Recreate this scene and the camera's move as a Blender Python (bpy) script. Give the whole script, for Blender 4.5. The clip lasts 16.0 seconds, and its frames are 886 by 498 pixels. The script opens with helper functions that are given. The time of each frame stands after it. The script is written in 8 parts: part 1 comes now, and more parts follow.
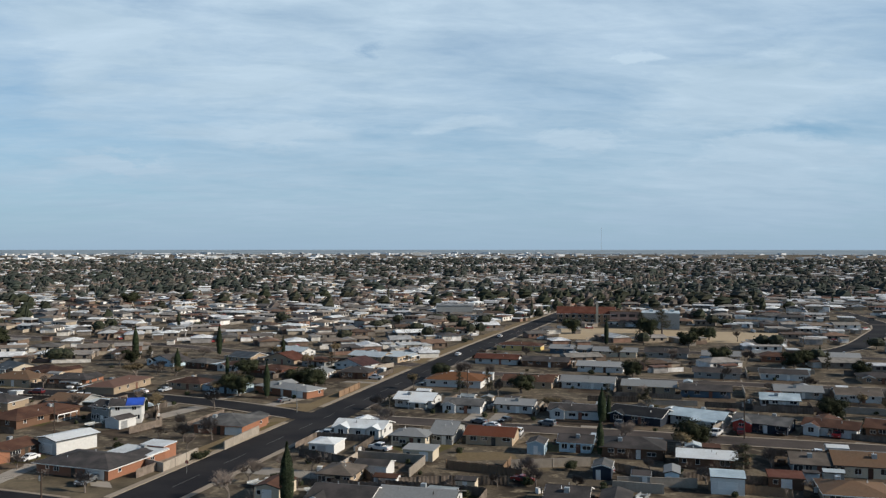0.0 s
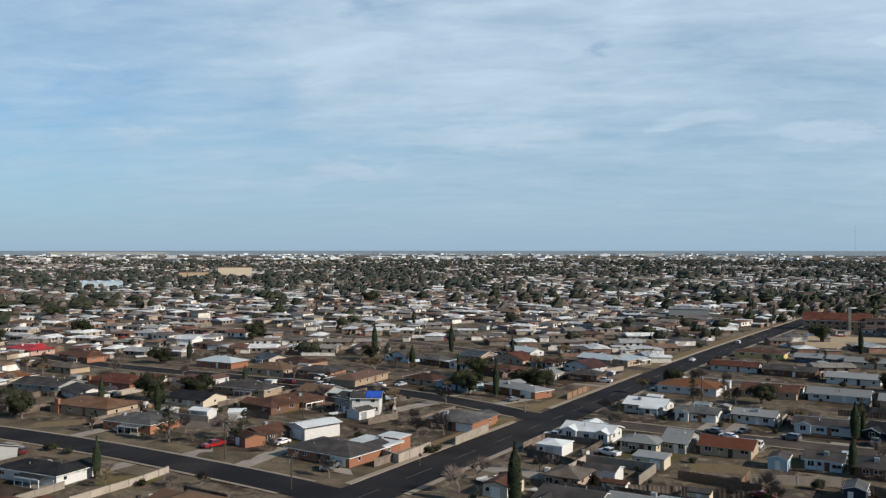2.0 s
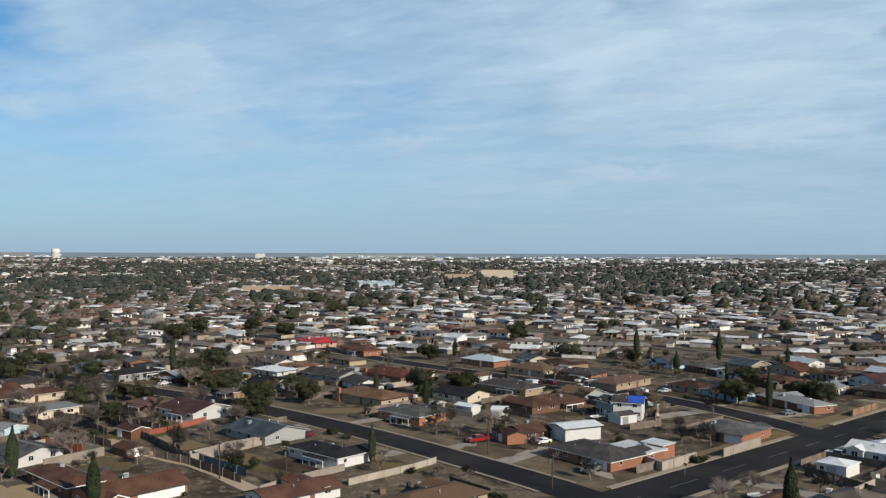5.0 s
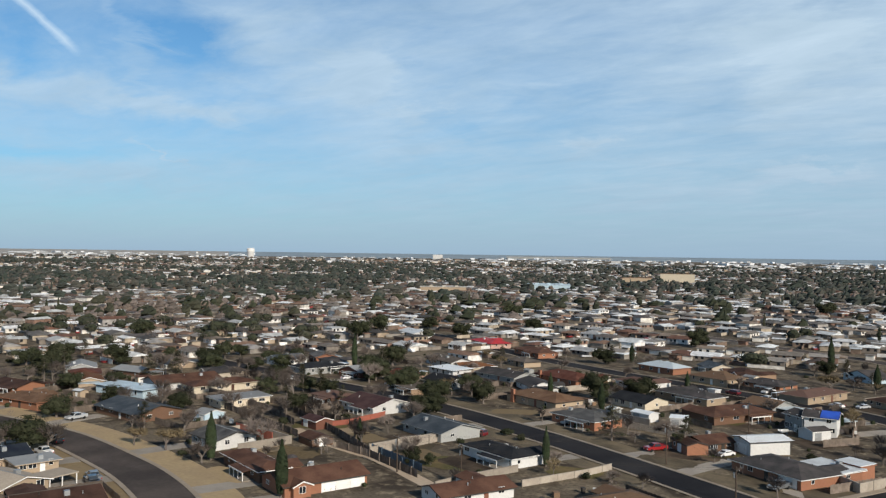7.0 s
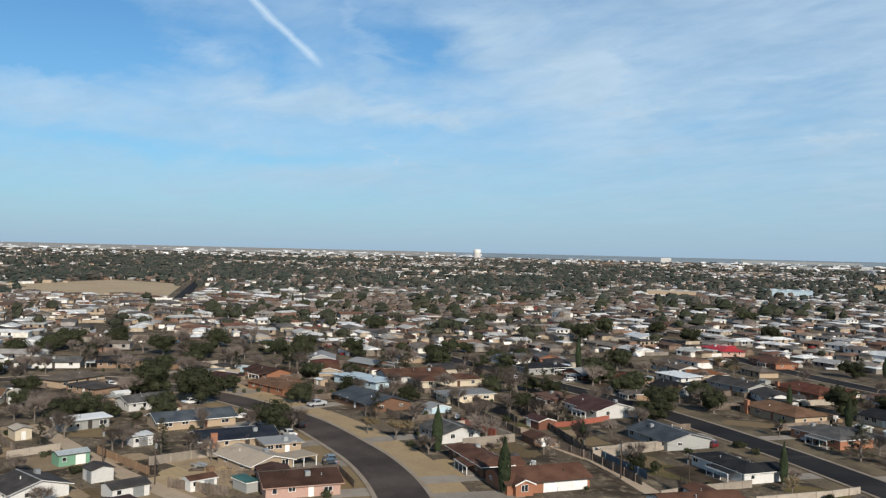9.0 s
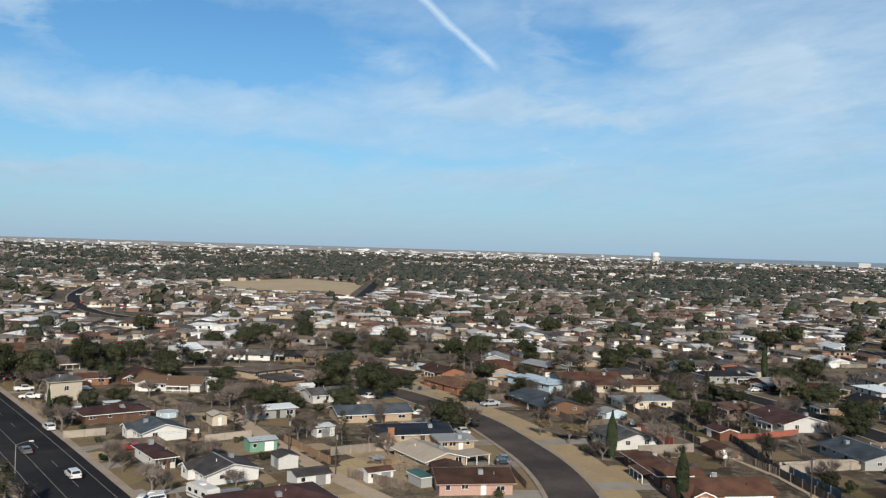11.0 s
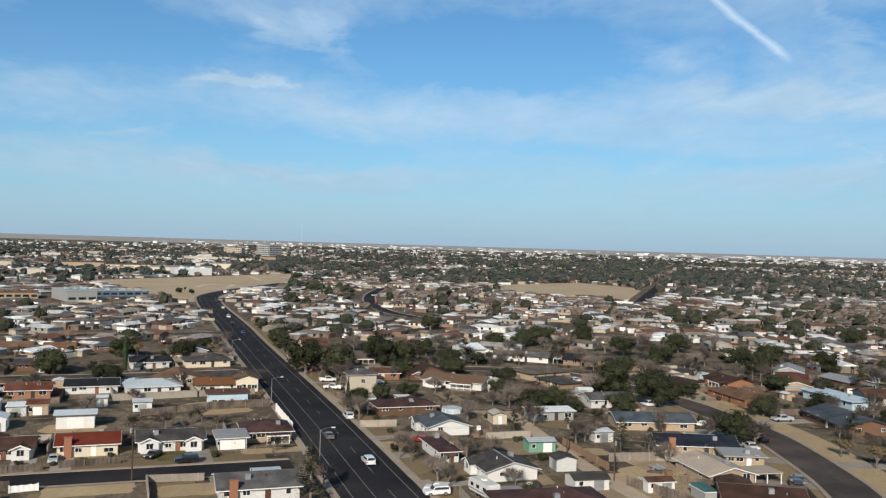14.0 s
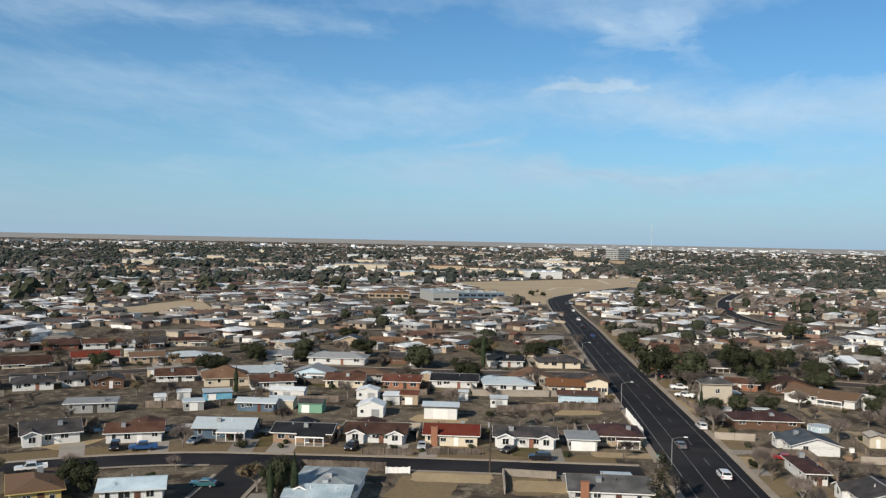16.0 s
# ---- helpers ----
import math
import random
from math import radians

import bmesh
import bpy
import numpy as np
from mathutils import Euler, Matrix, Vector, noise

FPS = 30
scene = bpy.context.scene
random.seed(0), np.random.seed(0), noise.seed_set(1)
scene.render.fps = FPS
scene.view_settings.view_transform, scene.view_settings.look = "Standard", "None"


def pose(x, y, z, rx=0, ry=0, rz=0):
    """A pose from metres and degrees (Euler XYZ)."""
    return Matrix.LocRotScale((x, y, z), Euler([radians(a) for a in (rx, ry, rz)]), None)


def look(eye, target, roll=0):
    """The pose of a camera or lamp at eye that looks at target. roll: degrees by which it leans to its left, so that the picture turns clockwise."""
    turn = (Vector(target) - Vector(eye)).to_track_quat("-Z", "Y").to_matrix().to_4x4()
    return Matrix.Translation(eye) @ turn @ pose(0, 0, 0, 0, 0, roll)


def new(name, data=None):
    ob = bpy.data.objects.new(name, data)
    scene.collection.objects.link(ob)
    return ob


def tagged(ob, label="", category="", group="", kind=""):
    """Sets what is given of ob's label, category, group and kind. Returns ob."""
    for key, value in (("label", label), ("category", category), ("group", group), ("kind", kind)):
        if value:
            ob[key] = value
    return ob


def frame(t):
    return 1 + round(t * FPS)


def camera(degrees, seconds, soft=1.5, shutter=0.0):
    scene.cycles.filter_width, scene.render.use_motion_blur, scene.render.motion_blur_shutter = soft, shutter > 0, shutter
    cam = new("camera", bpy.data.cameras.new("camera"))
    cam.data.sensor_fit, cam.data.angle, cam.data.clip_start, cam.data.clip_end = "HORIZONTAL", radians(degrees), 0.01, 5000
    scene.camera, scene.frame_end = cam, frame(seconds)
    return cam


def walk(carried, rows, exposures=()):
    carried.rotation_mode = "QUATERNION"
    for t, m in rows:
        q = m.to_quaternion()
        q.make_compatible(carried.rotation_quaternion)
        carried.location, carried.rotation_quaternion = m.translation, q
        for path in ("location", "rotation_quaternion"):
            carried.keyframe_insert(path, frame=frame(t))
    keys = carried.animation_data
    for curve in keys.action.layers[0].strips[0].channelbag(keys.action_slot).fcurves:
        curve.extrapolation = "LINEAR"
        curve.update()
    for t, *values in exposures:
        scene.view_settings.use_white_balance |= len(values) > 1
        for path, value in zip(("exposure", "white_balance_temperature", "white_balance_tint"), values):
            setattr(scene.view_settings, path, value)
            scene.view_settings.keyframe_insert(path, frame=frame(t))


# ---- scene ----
cam = camera(54.50, 16.0, soft=1.3)
PATH = [
    (0.0, pose(0.000, -0.000, 46.360, 89.952, -0.011, -4.000)),
    (0.5, pose(0.133, 0.079, 46.389, 89.993, 0.009, -0.179)),
    (1.0, pose(0.059, 0.350, 46.405, 90.005, 0.019, 4.385)),
    (1.5, pose(0.171, 0.407, 46.389, 90.030, 0.004, 7.847)),
    (2.0, pose(0.305, 0.362, 46.457, 90.013, -0.014, 11.182)),
    (2.5, pose(0.481, 0.308, 46.418, 90.045, 0.002, 13.994)),
    (3.0, pose(0.373, 0.329, 46.367, 90.085, -0.006, 16.673)),
    (3.5, pose(0.238, 0.419, 46.330, 90.102, -0.031, 19.941)),
    (4.0, pose(0.212, 0.307, 46.185, 90.145, -0.034, 22.753)),
    (6.5, pose(-0.114, 0.411, 45.917, 90.233, -0.619, 37.083)),
    (7.0, pose(-0.119, 0.481, 45.835, 90.252, -0.781, 40.029)),
    (7.5, pose(-0.155, 0.588, 45.753, 90.214, -0.967, 43.646)),
    (8.0, pose(-0.274, 0.629, 45.717, 90.184, -1.110, 47.392)),
    (8.5, pose(-0.403, 0.783, 45.601, 90.162, -1.247, 51.158)),
    (9.0, pose(-0.355, 0.823, 45.464, 90.106, -1.366, 54.918)),
    (9.5, pose(-0.393, 0.823, 45.375, 90.067, -1.448, 58.590)),
    (10.0, pose(-0.525, 0.973, 45.317, 90.022, -1.549, 61.749)),
    (12.5, pose(-0.589, 1.197, 44.996, 89.840, -1.891, 73.477)),
    (13.0, pose(-0.633, 1.183, 44.982, 89.797, -1.820, 76.522)),
    (13.5, pose(-0.768, 1.204, 44.991, 89.758, -1.701, 79.770)),
    (14.0, pose(-0.951, 1.298, 44.909, 89.697, -1.652, 84.895)),
    (14.5, pose(-0.958, 1.384, 44.948, 89.583, -1.549, 90.363)),
    (15.0, pose(-1.194, 1.242, 44.933, 89.491, -1.413, 95.956)),
    (15.5, pose(-1.237, 1.165, 44.938, 89.420, -1.256, 101.914)),
    (16.0, pose(-1.278, 1.161, 44.926, 89.386, -1.185, 107.826)),
]
EXPOSURES = [(0.0, -0.06), (3.0, -0.05), (6.5, -0.03), (9.0, 0.02), (12.5, 0.04), (16.0, 0.05)]
walk(cam, PATH, EXPOSURES)
SUN_STRENGTH = 5.0
SKY_STRENGTH = 0.11
SKY_TINT = (0.487, 0.825, 0.968, 1)
CLOUD_DARK = (3.75, 5.15, 6.4, 1)
CLOUD_LIGHT = (6.35, 7.75, 8.95, 1)
HAZE = (3.08, 4.36, 5.65, 1)
FRAY, GRAIN, SHEET_EAST, SHEET_WEST, VEIL_GAIN = 3.6, 0.9, 0.72, 0.36, 0.9

# ---- sky and sun ----
SUN = Vector((0.885, -0.28, 0.46)).normalized()
world = bpy.data.worlds.new("sky")
scene.world = world
world.use_nodes = True
wn = world.node_tree.nodes
wl = world.node_tree.links
wn.clear()


def wnode(kind, **values):
    n = wn.new(kind)
    for key, value in values.items():
        n.inputs[key].default_value = value
    return n


def wmath(op, a, b=None, c=None, clamp=False):
    n = wn.new("ShaderNodeMath")
    n.operation, n.use_clamp = op, clamp
    for i, v in enumerate((a, b, c)):
        if v is None:
            continue
        if isinstance(v, (int, float)):
            n.inputs[i].default_value = v
        else:
            wl.new(v, n.inputs[i])
    return n.outputs[0]


def wdot(v, d):
    n = wn.new("ShaderNodeVectorMath")
    n.operation = "DOT_PRODUCT"
    wl.new(v, n.inputs[0])
    n.inputs[1].default_value = d
    return n.outputs["Value"]


def wmix(fac, a, b):
    n = wn.new("ShaderNodeMix")
    n.data_type = "RGBA"
    for sock, v in ((n.inputs[0], fac), (n.inputs[6], a), (n.inputs[7], b)):
        if isinstance(v, (int, float, tuple)):
            sock.default_value = v
        else:
            wl.new(v, sock)
    return n.outputs[2]


sky = wn.new("ShaderNodeTexSky")
sky.sky_type, sky.sun_disc = "NISHITA", False
sky.sun_elevation, sky.sun_rotation = math.asin(SUN.z), math.atan2(SUN.x, SUN.y)
sky.altitude, sky.air_density, sky.dust_density, sky.ozone_density = 800, 1.0, 0.3, 3.0
way = wn.new("ShaderNodeTexCoord").outputs["Generated"]
sep = wn.new("ShaderNodeSeparateXYZ")
wl.new(way, sep.inputs[0])
up = wmath("MAXIMUM", sep.outputs[2], 0.0)
flat = wmath("ADD", up, 0.13)
comb = wn.new("ShaderNodeCombineXYZ")
wl.new(wmath("DIVIDE", sep.outputs[0], flat), comb.inputs[0])
wl.new(wmath("DIVIDE", sep.outputs[1], flat), comb.inputs[1])
turn = wn.new("ShaderNodeMapping")
turn.inputs["Rotation"].default_value = (0, 0, radians(-24))
turn.inputs["Scale"].default_value = (0.62, 1.15, 1.0)
wl.new(comb.outputs[0], turn.inputs[0])


def wnoise(scale, detail, rough, distort, offset):
    n = wnode("ShaderNodeTexNoise", Scale=scale, Detail=detail, Roughness=rough, Distortion=distort)
    m = wn.new("ShaderNodeMapping")
    m.inputs["Location"].default_value = (offset, offset * 0.7, 0)
    wl.new(turn.outputs[0], m.inputs[0])
    wl.new(m.outputs[0], n.inputs["Vector"])
    return n.outputs["Fac"]


broad = wnoise(0.36, 3, 0.5, 0.5, 3.1)
wisps = wnoise(1.15, 9, 0.60, 0.7, 7.7)
mottle = wnoise(3.4, 8, 0.62, 0.5, 21.0)
fibre = wnoise(9.0, 6, 0.62, 0.8, 33.0)
layer = wn.new("ShaderNodeMapping")
layer.inputs["Scale"].default_value = (1.5, 1.5, 17.0)
wl.new(way, layer.inputs[0])
band = wnode("ShaderNodeTexNoise", Scale=1.0, Detail=8, Roughness=0.6, Distortion=0.6)
wl.new(layer.outputs[0], band.inputs["Vector"])

# bearing and height above the horizon, in degrees, with edges frayed by noise
bearing = wmath("MULTIPLY", wmath("ARCTAN2", wmath("MULTIPLY", sep.outputs[0], -1.0), sep.outputs[1]), 57.2958)
height = wmath("MULTIPLY", wmath("ARCSINE", sep.outputs[2]), 57.2958)
fray = wnode("ShaderNodeTexNoise", Scale=9.0, Detail=6, Roughness=0.62, Distortion=0.4)
fray_way = wn.new("ShaderNodeMapping")
fray_way.inputs["Scale"].default_value = (1.0, 1.0, 3.0)
wl.new(way, fray_way.inputs[0])
wl.new(fray_way.outputs[0], fray.inputs["Vector"])
fray_rgb = wn.new("ShaderNodeSeparateColor")
wl.new(fray.outputs["Color"], fray_rgb.inputs[0])
spot = wn.new("ShaderNodeCombineXYZ")
wl.new(wmath("ADD", bearing, wmath("MULTIPLY", wmath("SUBTRACT", fray_rgb.outputs[0], 0.5), FRAY * 3.0)), spot.inputs[0])
wl.new(wmath("ADD", height, wmath("MULTIPLY", wmath("SUBTRACT", fray_rgb.outputs[1], 0.5), FRAY)), spot.inputs[1])
VEILS = [wmath("MULTIPLY", broad, 0.0)]


def veil(az, el, half_length, half_width, lean, amount):
    """A soft streak of cloud (or, below zero, a gap in it) at a bearing and height in degrees."""
    m = wn.new("ShaderNodeMapping")
    m.vector_type = "TEXTURE"
    m.inputs["Location"].default_value = (az, el, 0)
    m.inputs["Rotation"].default_value = (0, 0, radians(lean))
    m.inputs["Scale"].default_value = (half_length, half_width, 1)
    wl.new(spot.outputs[0], m.inputs[0])
    g = wn.new("ShaderNodeTexGradient")
    g.gradient_type = "SPHERICAL"
    wl.new(m.outputs[0], g.inputs[0])
    VEILS.append(wmath("MULTIPLY_ADD", g.outputs["Fac"], amount, VEILS[-1]))


veil(16.3, 13.4, 10.3, 3.61, -8, 0.25)
veil(8.5, 10.5, 6.3, 2.71, -2, 0.30)
veil(0.7, 12.7, 1.2, 0.54, -5, -0.23)
veil(-13.2, 7.3, 4.0, 0.84, -1, 0.83)
veil(-22.6, 6.9, 2.5, 0.54, -2, -0.40)
veil(-27.4, 7.4, 3.3, 0.72, -3, -0.45)
veil(-24.7, 6.3, 4.5, 0.96, -2, 0.67)
veil(-24.4, 9.6, 9.8, 2.89, -0, 0.67)
veil(-16.3, 12.2, 1.8, 0.60, 1, 0.46)
veil(5.2, 7.4, 5.7, 0.84, -7, 0.35)
veil(17.6, 5.0, 4.0, 0.84, -3, 0.35)
veil(21.4, 4.3, 2.7, 0.96, -2, 0.30)
veil(-23.1, 2.5, 10.8, 1.45, -1, 0.60)
veil(-5.7, 6.9, 4.1, 1.81, -5, -0.17)
veil(22.3, 10.3, 3.0, 3.61, -39, -0.23)
veil(22.6, 6.2, 2.6, 2.41, 5, -0.10)
veil(-14.7, 8.8, 8.4, 1.08, 4, -0.10)
veil(-22.6, 4.7, 11.4, 1.33, -2, 0.37)
veil(16.0, 15.6, 3.7, 0.84, 7, -0.25)
veil(0.9, 12.8, 1.5, 0.48, 2, -0.20)
veil(1.2, 11.8, 12.8, 4.22, 14, 0.22)
veil(17.3, 5.2, 4.4, 0.84, 3, 0.50)
veil(7.7, 7.3, 9.0, 1.08, -4, 0.40)
veil(-4.5, 8.4, 3.8, 0.84, -1, 0.60)
veil(-3.6, 7.0, 5.2, 1.20, -2, -0.15)
veil(44.9, 12.1, 4.3, 3.01, -17, 0.35)
veil(31.2, 10.7, 2.7, 1.08, -2, -0.17)
veil(26.5, 9.7, 2.8, 0.96, -5, -0.15)
veil(40.9, 7.7, 3.4, 1.08, -4, -0.17)
veil(30.3, 7.4, 3.5, 1.33, -4, 0.30)
veil(42.4, 2.9, 7.1, 2.41, -5, 0.25)
veil(25.8, 4.0, 8.8, 1.45, -5, 0.22)
veil(19.3, 12.2, 5.8, 2.41, -8, 0.20)
veil(61.9, 10.2, 3.1, 1.57, 62, 0.30)
veil(57.1, 13.0, 6.1, 2.89, 12, -0.46)
veil(66.4, 11.7, 2.6, 2.41, 33, -0.32)
veil(48.3, 11.6, 1.0, 0.48, 4, -0.19)
veil(60.3, 9.3, 9.5, 1.45, 2, 0.55)
veil(48.1, 10.8, 9.5, 5.42, 32, 0.35)
veil(42.0, 9.1, 1.9, 0.54, -6, 0.40)
veil(29.9, 7.6, 1.6, 0.54, -2, 0.40)
veil(35.3, 10.1, 3.0, 0.96, -1, -0.17)
veil(39.5, 7.5, 2.2, 0.72, -4, -0.19)
veil(17.0, 5.1, 2.8, 0.54, -2, 0.50)
veil(19.2, 11.4, 9.5, 3.61, 2, 0.20)
veil(64.9, 5.9, 3.5, 0.84, -1, -0.24)
veil(62.2, 4.6, 7.1, 1.45, -2, 0.35)
veil(57.8, 5.8, 1.3, 0.42, 54, 0.30)
veil(77.8, 12.9, 12.5, 4.82, -2, -0.51)
veil(80.8, 9.6, 7.0, 0.84, 1, 0.25)
veil(56.5, 13.2, 5.1, 2.53, 17, -0.41)
veil(68.4, 9.9, 8.3, 1.57, 7, 0.75)
veil(56.5, 9.0, 6.2, 0.84, -0, 0.55)
veil(74.0, 8.3, 16.0, 2.05, 4, 0.40)
veil(74.1, 6.2, 15.3, 1.02, 3, -0.41)
veil(64.5, 4.3, 18.0, 1.45, -2, 0.40)
veil(44.5, 11.0, 13.0, 6.63, 15, 0.35)
veil(70.4, 12.3, 2.5, 1.08, -10, 0.25)
veil(40.3, 7.1, 4.9, 0.96, -3, 0.25)
veil(37.1, 7.5, 4.9, 1.08, 0, -0.15)
veil(57.8, 6.0, 1.1, 0.42, 59, 0.30)
veil(95.3, 13.7, 2.5, 1.08, 18, 0.40)
veil(92.3, 12.6, 2.6, 1.08, 24, 0.28)
veil(98.4, 10.0, 4.3, 0.54, -8, 0.55)
veil(81.9, 13.2, 12.3, 3.61, -3, -0.49)
veil(88.9, 8.3, 16.1, 2.53, -0, 0.35)
veil(94.8, 5.8, 9.5, 1.81, 2, -0.51)
veil(93.3, 4.6, 11.1, 1.33, -1, 0.45)
veil(69.9, 12.3, 0.9, 0.84, 12, 0.25)
veil(96.5, 14.2, 5.4, 1.20, 17, 0.45)
veil(91.4, 12.2, 3.1, 1.33, 31, 0.25)
veil(98.1, 10.1, 3.2, 0.54, -2, 0.60)
veil(105.0, 6.3, 3.7, 0.42, -1, 0.35)
veil(109.9, 12.1, 11.5, 3.61, -2, -0.49)
veil(110.9, 8.5, 9.4, 1.93, -2, 0.21)
veil(93.7, 8.6, 10.2, 2.05, 4, 0.35)
veil(112.7, 6.4, 7.4, 0.96, -3, -0.38)
veil(93.6, 5.6, 10.7, 1.08, 3, -0.43)
veil(106.1, 4.7, 16.3, 1.57, -1, 0.32)
veil(113.1, 13.8, 1.6, 0.48, 1, 0.21)
veil(131.1, 13.9, 7.3, 1.45, -3, 0.35)
veil(119.0, 13.9, 9.6, 0.90, 1, 0.42)
veil(108.7, 15.1, 6.6, 1.20, 3, 0.24)
veil(125.8, 11.9, 12.8, 2.29, -2, -0.38)
veil(94.2, 12.2, 18.3, 3.61, 5, -0.46)
veil(92.7, 13.8, 3.2, 1.20, 26, 0.35)
veil(127.3, 9.5, 11.5, 3.61, -2, 0.20)
veil(110.4, 8.3, 8.2, 1.57, 0, 0.28)
veil(117.2, 6.5, 5.2, 0.96, -1, 0.21)
veil(124.6, 4.5, 3.7, 0.96, -3, 0.32)
veil(104.5, 6.3, 3.7, 0.36, 1, 0.35)
veil(128.0, 5.2, 10.0, 0.72, -2, -0.27)
veil(95.3, 6.5, 12.6, 1.81, 4, -0.46)
veil(98.8, 4.6, 23.2, 1.20, 1, 0.45)
veil(97.6, 10.1, 3.6, 0.54, 2, 0.50)
veil(56.0, 13.6, 7.5, 4.2, 0, 0.42)
veil(60.2, 12.8, 5.0, 1.1, 62, 0.30)
veil(51.0, 14.5, 6.0, 2.5, -20, 0.15)

grain = wmath("ADD", wmath("MULTIPLY", wisps, 0.55), wmath("ADD", wmath("MULTIPLY", mottle, 0.75), wmath("MULTIPLY", band.outputs["Fac"], 0.8)))
grain = wmath("ADD", grain, wmath("MULTIPLY", fibre, 0.35))
# the cloud sheet is closed towards the north-east and opens towards the west
sheet = wmath("DIVIDE", wmath("SUBTRACT", 62.0, bearing), 50.0, clamp=True)
cover = wmath("ADD", wmath("MULTIPLY", wmath("SUBTRACT", grain, 1.22), GRAIN), wmath("MULTIPLY_ADD", sheet, SHEET_EAST - SHEET_WEST, SHEET_WEST))
clear = wmath("DIVIDE", wmath("SUBTRACT", bearing, 78.0), 40.0, clamp=True)
cover = wmath("SUBTRACT", cover, wmath("MULTIPLY", clear, 0.22))
mask = wmath("ADD", cover, wmath("MULTIPLY", VEILS[-1], VEIL_GAIN), clamp=True)
# high overhead the sky is clear
thin = wmath("SUBTRACT", 1.0, wmath("MULTIPLY", wmath("SUBTRACT", up, 0.38), 2.5, clamp=True))
mask = wmath("MULTIPLY", mask, wmath("MULTIPLY", thin, wmath("MULTIPLY_ADD", sheet, 0.22, 0.75)))
# the cloud layer thins out into haze at the horizon
haze = wmath("POWER", wmath("SUBTRACT", 1.0, up), 9.0)

# a condensation trail: a thin streak along a great circle
TRAIL_A, TRAIL_B = Vector((-0.8930, 0.3544, 0.2773)), Vector((-0.8759, 0.4348, 0.2091))
axis = TRAIL_A.cross(TRAIL_B).normalized()
along = axis.cross(TRAIL_A).normalized()
wob = wmath("MULTIPLY", wmath("SUBTRACT", wnoise(5.0, 4, 0.6, 0.0, 1.3), 0.5), 0.010)
off = wmath("ABSOLUTE", wmath("ADD", wdot(way, axis), wob))
streak = wmath("SUBTRACT", 1.0, wmath("DIVIDE", off, 0.0058), clamp=True)
span = wdot(way, along)
length = TRAIL_B.dot(along)
fade = wmath("MULTIPLY", wmath("DIVIDE", wmath("SUBTRACT", length + 0.012, span), 0.02, clamp=True), wmath("DIVIDE", wmath("ADD", span, 0.4), 0.05, clamp=True))
front = wmath("GREATER_THAN", wdot(way, TRAIL_A), 0.5)
streak = wmath("MULTIPLY", wmath("MULTIPLY", streak, fade), wmath("MULTIPLY", front, 0.62))

blue = wn.new("ShaderNodeMix")
blue.data_type, blue.blend_type = "RGBA", "MULTIPLY"
blue.inputs[0].default_value = 1.0
blue.inputs[7].default_value = SKY_TINT
wl.new(sky.outputs[0], blue.inputs[6])
# overhead the blue deepens
deep = wmath("SUBTRACT", 1.0, wmath("MULTIPLY", wmath("MULTIPLY", wmath("SUBTRACT", up, 0.33), 1.8, clamp=True), 0.72))
dark_blue = wn.new("ShaderNodeVectorMath")
dark_blue.operation = "SCALE"
wl.new(blue.outputs[2], dark_blue.inputs[0])
wl.new(deep, dark_blue.inputs["Scale"])
lit = wmath("ADD", wmath("MULTIPLY", wnoise(0.7, 5, 0.55, 0.5, 12.0), 0.9), wmath("MULTIPLY", wmath("SUBTRACT", wnoise(4.2, 7, 0.6, 0.6, 5.0), 0.5), 1.1), clamp=True)
shade = wmix(lit, CLOUD_DARK, CLOUD_LIGHT)
colour = wmix(mask, dark_blue.outputs[0], shade)
colour = wmix(wmath("MULTIPLY", haze, 0.95), colour, HAZE)
colour = wmix(streak, colour, CLOUD_LIGHT)
back = wn.new("ShaderNodeBackground")
back.inputs["Strength"].default_value = SKY_STRENGTH
wl.new(colour, back.inputs["Color"])
wl.new(back.outputs[0], wn.new("ShaderNodeOutputWorld").inputs[0])

sun = new("sun", bpy.data.lights.new("sun", "SUN"))
sun.data.energy, sun.data.angle, sun.data.color = SUN_STRENGTH, radians(0.8), (1.0, 0.89, 0.75)
sun.matrix_basis = look(SUN * 300, (0, 0, 0))

# ---- materials ----
MATS = {}


